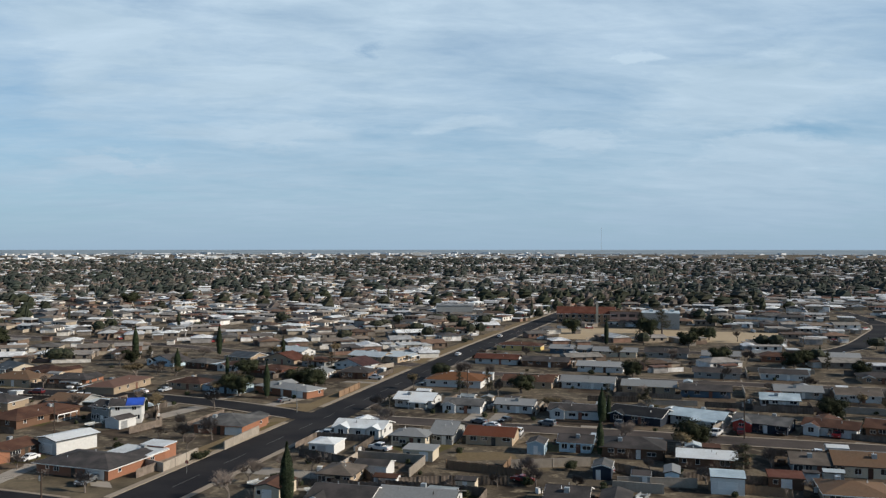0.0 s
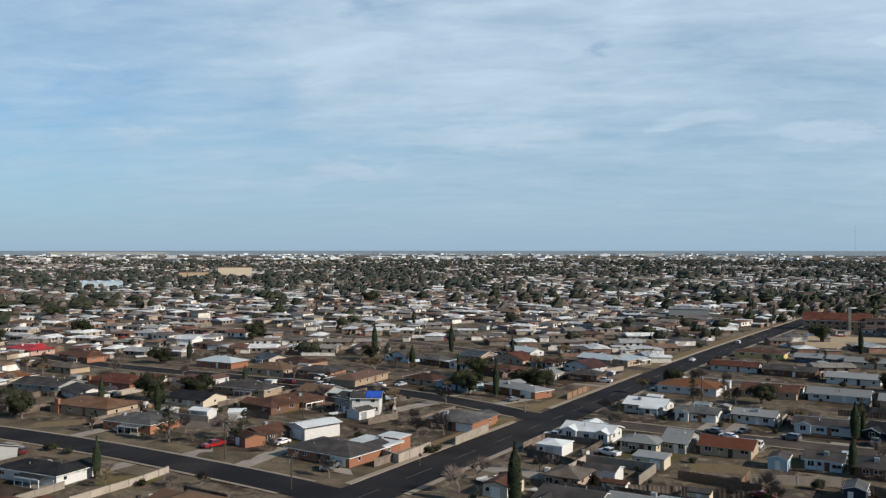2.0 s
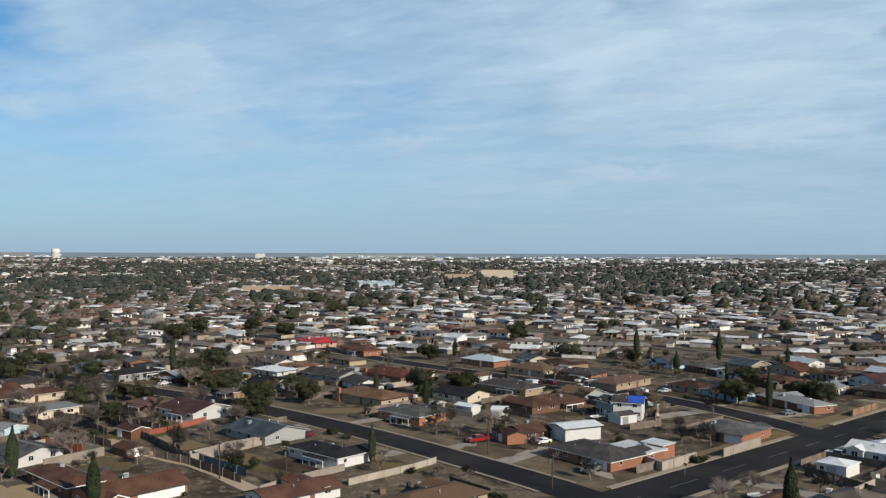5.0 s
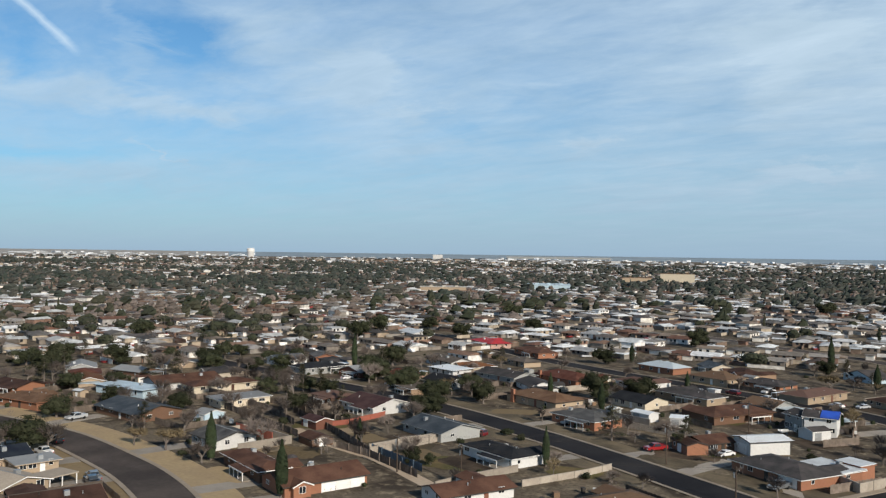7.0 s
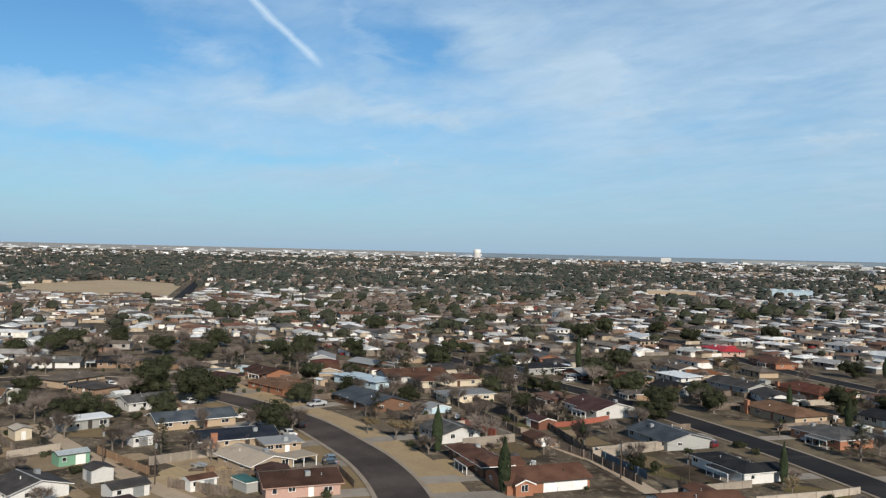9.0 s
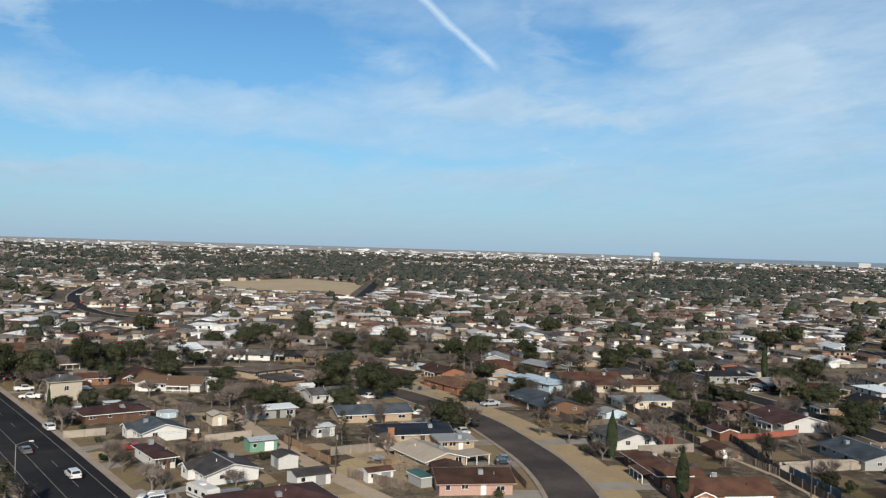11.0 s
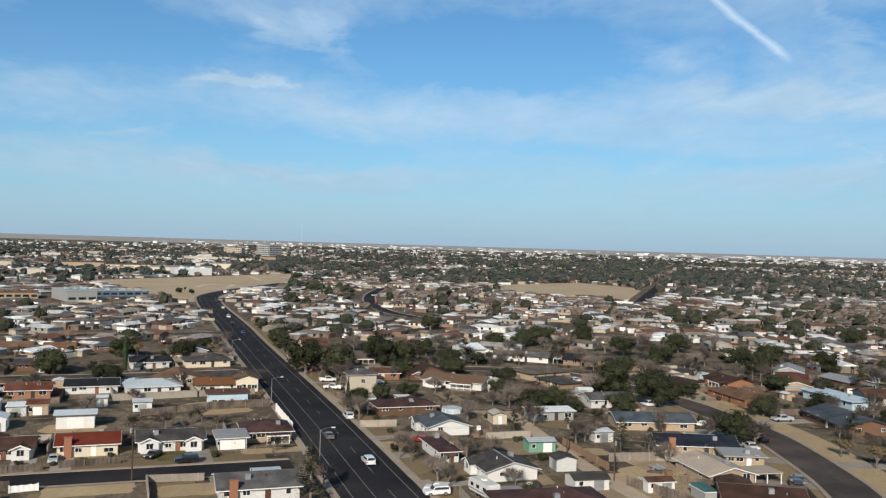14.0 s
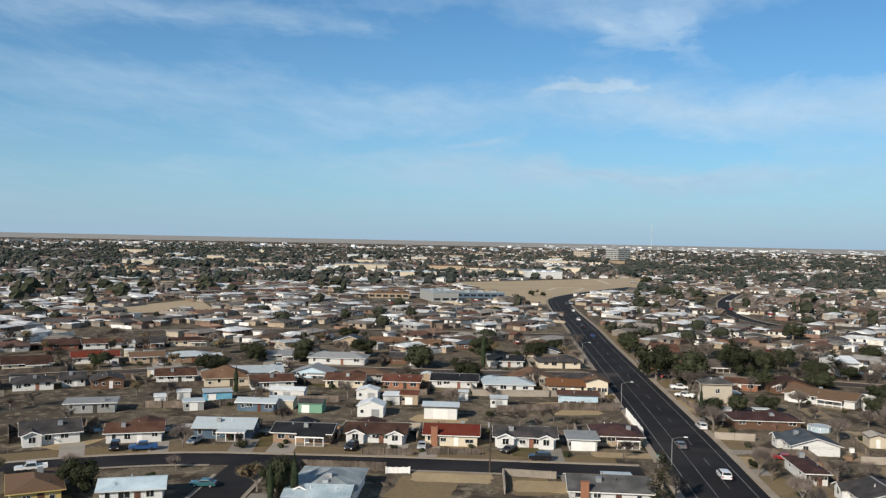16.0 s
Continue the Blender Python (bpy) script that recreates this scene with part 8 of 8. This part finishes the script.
# lawns along the kerbs
def kerb_lawn(line, i0, i1, off, width, material):
    g = Geo()
    part_line = line[i0:i1]
    strip(g, sides(part_line, off - width / 2), sides(part_line, off + width / 2), 0.009)
    tagged(new("lawn", g.data("lawn", material)), "strip of dry golden lawn beside the kerb", "lawn", kind="structure")


bend, rowst, nearst = all_roads[4][1], all_roads[5][1], all_roads[2][1]
kerb_lawn(bend, 12, len(bend) - 30, 9.3, 7.5, lawn_gold)
kerb_lawn(bend, 8, len(bend) - 30, -8.5, 5.5, lawn)
kerb_lawn(rowst, 1, len(rowst) - 6, 9.3, 7.0, lawn)
kerb_lawn(nearst, 2, len(nearst) - 3, 8.8, 7.0, lawn_dark)
kerb_lawn(nearst, 6, len(nearst) - 3, -8.3, 6.0, lawn_dark)
kerb_lawn(main_line, 14, 70, 11.8, 5.0, lawn)
kerb_lawn(avenue_line, 18, 70, -10.5, 5.0, lawn)

# open gardens near by
yard(-168.0, 60.5, 24, 16, 12, lawn_gold)
yard(-160.7, 39.7, 35, 14, 9, lawn)
yard(-153.2, 49.8, 8, 15, 8, lawn_gold)
yard(-171.2, 27.1, 2, 10, 8, lawn)
yard(-172.8, 17.3, 31, 14, 12, lawn)
yard(-192.7, 12.9, 12, 14, 10, lawn)
yard(-147.7, -48.6, 6, 16, 12, lawn)
yard(-156.1, -30.7, 28, 12, 9, lawn)
yard(-162.1, 54.4, 26, 16, 9, lawn_gold)
yard(-175.5, 62.4, 12, 16, 9, lawn_gold)
yard(-193.5, 42.1, 6, 18, 8, lawn)
yard(-146.2, 107.2, 17, 14, 10, lawn_gold)
yard(-151.9, 129.3, 17, 14, 10, lawn)
yard(-139.0, 149.4, 27, 18, 12, lawn_dark)
yard(-121.4, 147.0, 31, 12, 8, lawn_green)
yard(-118.7, 144.2, 10, 12, 8, lawn_green)
yard(-95.0, 157.6, 15, 12, 8, lawn_green)
yard(-84.9, 180.2, 6, 14, 7, lawn_dark)
yard(-63.6, 171.6, 35, 14, 8, lawn_dark)
yard(-49.0, 176.9, 18, 12, 8, lawn_dark)
yard(-66.5, 174.9, 15, 16, 8, lawn_dark)
yard(-46.5, 173.5, 35, 14, 6, lawn_dark)
yard(-30.4, 226.5, 27, 14, 10, lawn_green)
yard(22.9, 190.5, 0, 14, 8, lawn)
yard(33.9, 181.2, 37, 14, 8, lawn_dark)
yard(-22.9, 255.8, 1, 20, 6, lawn)
yard(-144.1, 205.5, 32, 14, 8, lawn)
yard(-254.0, 109.9, 23, 20, 9, lawn_gold)
yard(-268.3, 104.9, 3, 20, 10, lawn_gold)
yard(-252.8, -7.1, 31, 14, 9, lawn_gold)
yard(-191.6, 8.4, 19, 12, 10, lawn)

yard(-177.4, 62.4, 8, 16, 9, tan_earth)
yard(-161.0, 62.8, 8, 14, 10, tan_earth)
yard(-166.4, 35.3, 8, 12, 6, tan_earth)
yard(-190.9, 36.2, 8, 14, 7, tan_earth)
yard(-204.6, 29.9, 8, 10, 6, tan_earth)
yard(-154.3, 50.1, 8, 9, 12, tan_earth)
yard(-187.0, 51.5, 8, 7, 9, tan_earth)
yard(-186.4, -17.3, -75, 14, 5, lawn_gold)
yard(-191.0, 6.9, -166, 9, 6, lawn_gold)
yard(-171.7, 10.7, -166, 9, 7, lawn)
yard(-244.7, -4.4, -166, 8, 6, lawn_gold)
yard(-166.4, 17.8, -166, 8, 8, lawn)
yard(-227.6, 39.7, 8, 10, 7, tan_earth)
yard(-251.7, 55.5, -152, 14, 7, tan_earth)
yard(-159.8, 127.0, 166, 10, 7, tan_earth)
yard(-151.5, 151.3, 166, 12, 8, lawn)
yard(-129.3, 147.8, 166, 9, 7, lawn)
yard(-160.5, 154.3, 166, 8, 6, tan_earth)
yard(-207.5, 21.1, 8, 12, 6, lawn)
yard(-226.0, 34.6, 8, 14, 6, tan_earth)
yard(-253.5, 26.9, -166, 16, 6, tan_earth)
yard(-265.0, 69.6, -152, 18, 8, tan_earth)
yard(-310.0, 64.8, -113, 20, 8, tan_earth)
yard(-156.7, -46.0, -75, 16, 8, lawn_gold)
yard(-156.9, -28.7, -75, 12, 8, lawn_gold)

# dark earth in the eastern gardens, coloured to take in the shade there
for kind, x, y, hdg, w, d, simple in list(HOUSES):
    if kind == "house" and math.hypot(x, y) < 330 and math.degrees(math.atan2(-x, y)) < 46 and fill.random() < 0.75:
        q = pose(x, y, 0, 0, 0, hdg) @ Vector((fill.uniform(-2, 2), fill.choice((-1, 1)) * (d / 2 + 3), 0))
        yard(q.x, q.y, hdg + fill.uniform(-6, 6), fill.uniform(12, 19), fill.uniform(8, 13), shaded_soil)

# lawns beside the houses
for i, (x, y, r) in enumerate(list(TAKEN)):
    if math.hypot(x, y) < 330 and fill.random() < 0.5 and r > 4:
        yard(x + fill.uniform(-5, 5), y + fill.uniform(-5, 5), fill.uniform(0, 90), fill.uniform(10, 20), fill.uniform(9, 15), fill.choice((lawn, lawn, lawn_gold, lawn_green) if math.degrees(math.atan2(-x, y)) > 50 else (lawn_dark, lawn_dark, shaded_soil, lawn_green)))

# ---- distant roofs, trees and works, joined ----
far_roof = island_mat("distant_roofs", [(0.50, 0.53, 0.55), (0.64, 0.67, 0.68), (0.2, 0.185, 0.17), (0.25, 0.235, 0.22), (0.11, 0.105, 0.1), (0.16, 0.145, 0.13), (0.30, 0.31, 0.32), (0.12, 0.065, 0.048), (0.075, 0.07, 0.07), (0.46, 0.48, 0.5), (0.17, 0.11, 0.08), (0.2, 0.19, 0.175), (0.11, 0.10, 0.095), (0.09, 0.06, 0.045), (0.56, 0.58, 0.6), (0.19, 0.155, 0.125), (0.42, 0.44, 0.45)])
dark_roof = island_mat("leafy_quarter_roofs", [(0.2, 0.185, 0.17), (0.11, 0.105, 0.1), (0.15, 0.135, 0.12), (0.055, 0.052, 0.05), (0.12, 0.065, 0.048), (0.075, 0.07, 0.07), (0.17, 0.11, 0.08), (0.09, 0.06, 0.045), (0.36, 0.375, 0.38), (0.13, 0.11, 0.09), (0.6, 0.62, 0.64), (0.1, 0.075, 0.06), (0.42, 0.44, 0.45), (0.27, 0.26, 0.25), (0.55, 0.57, 0.58)])
far_wall = island_mat("distant_walls", [(0.55, 0.53, 0.49), (0.30, 0.245, 0.185), (0.62, 0.61, 0.59), (0.19, 0.12, 0.092), (0.2, 0.185, 0.165), (0.33, 0.285, 0.225), (0.15, 0.11, 0.085), (0.17, 0.15, 0.13), (0.26, 0.25, 0.24)])
# far crowns: leaf colours lightened and cooled to carry the distance haze
hazed_leaf = island_mat("hazed_leaves", [(0.036, 0.046, 0.038), (0.048, 0.054, 0.046), (0.032, 0.04, 0.035), (0.058, 0.058, 0.05)])
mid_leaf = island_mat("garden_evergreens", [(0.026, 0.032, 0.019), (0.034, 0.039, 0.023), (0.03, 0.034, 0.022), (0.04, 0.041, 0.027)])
far_white = island_mat("distant_works", [(0.42, 0.45, 0.48), (0.58, 0.61, 0.64), (0.32, 0.335, 0.35), (0.7, 0.72, 0.74), (0.24, 0.25, 0.265), (0.48, 0.49, 0.49)])
# shops, stores and workshops beyond the school field
shops = random.Random(11)
for k in range(46):
    sr, sd = 980 + 1250 * shops.random(), radians(shops.uniform(94, 128))
    sx, sy = -sr * math.sin(sd), sr * math.cos(sd)
    if in_field(Vector((sx, sy))) or any((sx - a) ** 2 + (sy - b) ** 2 < (c + 25) ** 2 for a, b, c in LANDMARKS):
        continue
    wc = shops.choice(("cream", "tan", "white", "cream", "beigewall", "white"))
    rc = shops.choice(("lgray", "white", "cream", "tan", "lmetal"))
    hall("shop", sx, sy, shops.choice((-248, -252, -158)) + shops.uniform(-6, 6), shops.uniform(25, 75), shops.uniform(16, 38), shops.uniform(4.5, 8), wc, rc, "flat-roofed %s commercial building with %s roof" % (WALLS[wc][1], ROOFS[rc][1]))
rg, wg2, lg, hg, pg, bg, vg, mg, dg = Geo(), Geo(), Geo(), Geo(), Geo(), Geo(), Geo(), Geo(), Geo()
far_bare = island_mat("distant_bare_trees", [(0.125, 0.105, 0.095), (0.155, 0.13, 0.117), (0.105, 0.088, 0.077), (0.13, 0.104, 0.086)])
far_car = island_mat("distant_cars", [(0.7, 0.71, 0.72), (0.02, 0.02, 0.025), (0.4, 0.41, 0.43), (0.2, 0.03, 0.03), (0.6, 0.6, 0.6)], 0.4)


def open_ground(x, y):
    """Car parks and wide streets before the office tower and the school."""
    r, az = math.hypot(x, y), math.degrees(math.atan2(-x, y))
    return (1500 < r < 2090 and abs(az - 96.26) < 0.5) or (560 < r < 680 and 104 < az < 113)


def far_house(x, y, ang, w, d, h, roof, windows):
    if open_ground(x, y):
        return
    z = rise(x, y)
    m = pose(x, y, z, 0, 0, ang)
    wg2.box(-w / 2, -d / 2, -0.5, w / 2, d / 2, h, m)
    o, hr = 0.5, h + d * 0.5 * 0.28
    top = dg if 34 < math.degrees(math.atan2(-x, y)) < 94 else rg
    if roof:
        i = d * 0.45 if roof == 2 else -o
        p = [(-w / 2 - o, -d / 2 - o, h), (w / 2 + o, -d / 2 - o, h), (w / 2 + o, d / 2 + o, h), (-w / 2 - o, d / 2 + o, h), (-w / 2 + i, 0, hr), (w / 2 - i, 0, hr)]
        top.add([m @ Vector(q) for q in p], [(0, 1, 5, 4), (1, 2, 5), (2, 3, 4, 5), (3, 0, 4), (3, 2, 1, 0)])
    else:
        top.box(-w / 2 - o, -d / 2 - o, h, w / 2 + o, d / 2 + o, h + 0.3, m)
    if windows:
        for s in (-1, 1):
            for fx in (-0.32, -0.05, 0.3):
                x0 = w * fx + fr.uniform(-0.5, 0.5)
                pg.box(x0 - 0.65, s * d / 2 - 0.05, 0.9, x0 + 0.65, s * d / 2 + 0.05, 2.0 + (0.1 if fx > -0.1 else 0), m)


def far_tree(x, y, h, s, near, bare):
    """A crown of leaf clumps or twigs where the tree is near enough, ragged lumps farther off."""
    if open_ground(x, y):
        return
    z = rise(x, y)
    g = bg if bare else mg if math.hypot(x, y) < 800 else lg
    if near:
        top = h * 0.3
        for _ in range(46 if bare else 44):
            v = Vector((fr.gauss(0, 1), fr.gauss(0, 1), fr.gauss(0, 0.8))).normalized()
            p = Vector((x, y, z + h * 0.62)) + Vector((v.x * s, v.y * s, v.z * h * 0.36)) * fr.uniform(0.35 if bare else 0.75, 1.05)
            if bare:
                q = p + (v + Vector((0, 0, 0.5))).normalized() * fr.uniform(0.8, 1.8)
                t = v.orthogonal().normalized() * fr.uniform(0.06, 0.12)
                k = len(g.v)
                g.v += [tuple(p - t), tuple(p + t), tuple(q)]
                g.f.append((k, k + 1, k + 2))
            else:
                leaf_card(g, p, v, fr.uniform(0.5, 1.0), fr)
        if not bare:
            g.tube((x, y, z + h * 0.3), (x, y, z + h * 0.6), s * 0.6, s * 0.75, 7).tube((x, y, z + h * 0.6), (x, y, z + h * 0.9), s * 0.75, s * 0.35, 7)
        g.tube((x, y, z - 0.2), (x, y, z + h * 0.6), 0.16, 0.08, 4)
        return
    ring, lv, f = 5, [], []
    for j in range(4):
        zz = (0.12, 0.42, 0.75, 0.97)[j] * h
        rr = (0.8, 1.0, 0.85, 0.4)[j] * s
        for i in range(ring):
            a = 6.283 * i / ring + j * 0.5
            q = rr * fr.uniform(0.6, 1.2)
            lv.append((x + q * math.cos(a), y + q * math.sin(a), z + zz * fr.uniform(0.85, 1.12)))
    for j in range(3):
        for i in range(ring):
            a, b = j * ring + i, j * ring + (i + 1) % ring
            f += [(a, b, b + ring), (a, b + ring, a + ring)]
    f.append(tuple(range(3 * ring, 4 * ring)))
    g.add(lv, f)


def tree_share(x, y, deg, r):
    """How leafy the town is by direction and distance, in patches."""
    v = 0.36
    if 36 < deg < 96:
        v = 0.6
    elif deg > 96:
        v = 0.40
    if r > 800:
        v += 0.0 if deg < 36 else -0.2 if deg < 58 else 0.14
    if r > 1400 and deg < 96:
        v += 0.08 if deg < 36 else 0.04 if deg < 58 else 0.1
    patch = noise.noise(Vector((x * 0.0028, y * 0.0028, 3.1))) + 0.7 * noise.noise(Vector((x * 0.009, y * 0.009, 8.3)))
    return max(0.06, v * (0.92 + 2.7 * patch))


fr = random.Random(7)
CELL = 330.0
for cx in range(-9, 10):
    for cy in range(-9, 10):
        # each quarter of the town has a street grid of its own
        tilt = fr.choice((-20.5, -20.5, -8, 14, -33)) + fr.uniform(-6, 6)
        ca, sa = math.cos(radians(tilt)), math.sin(radians(tilt))
        ox, oy = fr.uniform(0, 16), fr.uniform(0, 39)
        for iu in range(-16, 17):
            for iv in range(-9, 10):
                gx, gy = iu * 15.4 + ox + fr.uniform(-3, 3), iv * 29.0 + oy + fr.uniform(-6, 6)
                lx, ly = gx * ca - gy * sa, gx * sa + gy * ca
                if abs(lx) > CELL / 2 or abs(ly) > CELL / 2:
                    continue
                x, y = cx * CELL + lx, cy * CELL + ly
                r = math.hypot(x, y)
                if not 335 < r < 2700 or (r > 1700 and fr.random() < 0.35):
                    continue
                deg = math.degrees(math.atan2(-x, y))
                if not -36 < deg < 141 or in_field(Vector((x, y))) or (r < 1700 and road_gap(Vector((x, y))) < 9):
                    continue
                if r < 480 and not free(x, y, 6.0, 0.3):
                    continue
                if any((x - a) ** 2 + (y - b) ** 2 < c * c for a, b, c in LANDMARKS):
                    continue
                face = tilt + fr.choice((0, 0, 90)) + fr.uniform(-4, 4)
                fx, fy = math.cos(radians(face)), math.sin(radians(face))
                if fr.random() < (0.93 if r < 1000 else 0.8):
                    w, d, h = fr.uniform(8.5, 15), fr.uniform(7, 10.5), fr.uniform(2.1, 2.6) * (1.6 if fr.random() < 0.03 else 1)
                    far_house(x, y, face, w, d, h, fr.choice((0, 1, 1, 2, 2)), r < 750)
                    # wings, carports and sheds
                    if fr.random() < (0.6 if r < 1000 else 0.2):
                        s = fr.choice((-1, 1)) * (w / 2 + fr.uniform(0, 1.5))
                        o = fr.choice((-1, 1)) * fr.uniform(1, 4)
                        far_house(x + fx * s - fy * o, y + fy * s + fx * o, face + 90, fr.uniform(6, 10), fr.uniform(4, 7), h * fr.uniform(0.85, 1.02), fr.choice((0, 1, 1)), False)
                    for _ in range(fr.choice((1, 2, 3)) if r < 800 and deg > 92 else fr.choice((0, 1, 1, 2)) if r < 1000 else fr.choice((0, 0, 1))):
                        s, o = fr.uniform(-9, 9), fr.choice((-1, 1)) * fr.uniform(9, 15)
                        far_house(x + fx * s - fy * o, y + fy * s + fx * o, face + fr.choice((0, 90)), fr.uniform(2.5, 7), fr.uniform(2.5, 4.5), fr.uniform(1.9, 2.4), fr.choice((0, 0, 1)), False)
                    if r < 1000:
                        mm = pose(x, y, rise(x, y), 0, 0, face)
                        for q in (12.5, -11):
                            if fr.random() < 0.55:
                                wg2.box(-8, q, 0, fr.uniform(0, 8), q + 0.15, fr.uniform(1.3, 1.8), mm)
                        if fr.random() < 0.5:
                            wg2.box(7.7, 0, 0, 7.85, 12.5, 1.6, mm)
                    if r < 900 and fr.random() < 0.55:
                        mm = pose(x + fr.uniform(-8, 8), y - fr.uniform(6, 12), rise(x, y), 0, 0, fr.uniform(0, 180))
                        vg.box(-2.3, -0.9, 0.3, 2.3, 0.9, 1.0, mm)
                        vg.box(-1.3, -0.8, 1.0, 1.0, 0.8, 1.55, mm)
                share = tree_share(x, y, deg, r)
                for _ in range(4 if r < 1500 else 3):
                    if fr.random() < share * 0.6:
                        tx, ty = x + fr.uniform(-10, 10), y + fr.uniform(-17, 17)
                        if r < 480 and any((tx - a) ** 2 + (ty - b) ** 2 < (c + 2) ** 2 for a, b, c in TAKEN):
                            continue
                        bare = fr.random() < (0.6 if r < 800 and 40 < deg < 100 else 0.42 if r < 800 else 0.24)
                        if not in_field(Vector((tx, ty))) and (r > 1700 or road_gap(Vector((tx, ty))) > (4 if r < 600 else 8)):
                            k = fr.random()
                            if k < 0.06 and not bare:
                                far_tree(tx, ty, fr.uniform(8, 12), fr.uniform(0.9, 1.3), r < 560, False)
                            elif k < 0.3:
                                far_tree(tx, ty, fr.uniform(2, 4), fr.uniform(1.2, 2.4), r < 560, bare)
                            else:
                                far_tree(tx, ty, fr.uniform(4.5, 7.5) if r < 560 or bare else fr.uniform(4.5, 10.0), (fr.uniform(2.6, 5.2) if bare else fr.uniform(3.2, 6.6)) if r < 700 else fr.uniform(2.6, 5.5) if bare else 3.0 + 6.5 * fr.random() ** 1.6 if r < 1200 else 3.5 + 8.5 * fr.random() ** 1.6, r < 560, bare)
for k in range(150):  # trees lining the farther avenue
    a = 560 + k * 8.5
    p = min(avenue_line, key=lambda q: abs(q.dot(EU) - a))
    q = p + EV * (fr.choice((-1, 1)) * fr.uniform(7.5, 12))
    far_tree(q.x, q.y, fr.uniform(5, 8.5), fr.uniform(2.5, 4.5), False, fr.random() < 0.3)
for k in range(130):  # trees lining the straight avenue in the west
    a = k / 129
    far_tree(-930 - 1250 * a + fr.uniform(-5, 5), 312 + 505 * a + fr.choice((-1, 1)) * fr.uniform(9, 15), fr.uniform(5, 8.5), fr.uniform(3, 5.5), False, fr.random() < 0.2)
for _ in range(3600):  # the outer belt of trees and scattered buildings
    deg = fr.uniform(-36, 141)
    r = 2450 + (350 if deg < 34 else 950) * fr.random() ** 1.1
    x, y = -r * math.sin(radians(deg)), r * math.cos(radians(deg))
    if any((x - a) ** 2 + (y - b) ** 2 < c * c for a, b, c in LANDMARKS):
        continue
    if deg < 34 and fr.random() < 0.5:
        continue
    if fr.random() < 0.45 + 0.3 * tree_share(x, y, deg, r):
        far_tree(x, y, fr.uniform(5, 8), fr.uniform(4, 8), False, fr.random() < 0.3)
    else:
        far_house(x, y, fr.uniform(-30, 60), fr.uniform(12, 26), fr.uniform(9, 14), fr.uniform(3, 4.5), fr.choice((0, 1, 2)), False)
for _ in range(2600):  # works, sheds and depots at the edge of town
    deg = fr.uniform(-36, 141)
    r = (2420 if deg < 34 else 2550) + (1500 if deg < 34 else 1250 if deg < 52 else 1750 if deg < 104 else 700) * fr.random() ** 0.8
    if fr.random() < (0.5 if deg < -12 else 0.05 if deg < 34 else 0.45 if deg < 58 else 0.25 if deg < 100 else 0.6):
        continue
    x, y = -r * math.sin(radians(deg)), r * math.cos(radians(deg))
    m = pose(x, y, rise(x, y), 0, 0, fr.uniform(-40, 50))
    w, d, h = fr.uniform(8, 18) * fr.choice((1, 1, 1, 2, 3)), fr.uniform(8, 22), fr.uniform(2.0, 4.0) * fr.choice((1, 1, 1, 1, 2.0))
    hg.box(-w / 2, -d / 2, -1, w / 2, d / 2, h, m)
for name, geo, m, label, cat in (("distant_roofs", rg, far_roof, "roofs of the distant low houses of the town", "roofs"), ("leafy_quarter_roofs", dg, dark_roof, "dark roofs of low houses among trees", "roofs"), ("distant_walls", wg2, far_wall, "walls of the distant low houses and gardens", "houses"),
                                 ("distant_windows", pg, glass, "dark windows of the distant low houses", "windows"), ("distant_trees", lg, hazed_leaf, "dark evergreen trees among distant houses", "trees"),
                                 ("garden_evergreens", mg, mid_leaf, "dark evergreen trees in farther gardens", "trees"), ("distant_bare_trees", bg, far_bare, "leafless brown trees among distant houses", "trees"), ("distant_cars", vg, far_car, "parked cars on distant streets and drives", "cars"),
                                 ("distant_works", hg, far_white, "pale sheds and works along the horizon", "buildings")):
    tagged(new(name, geo.data(name, m)), label, cat, kind="stuff")
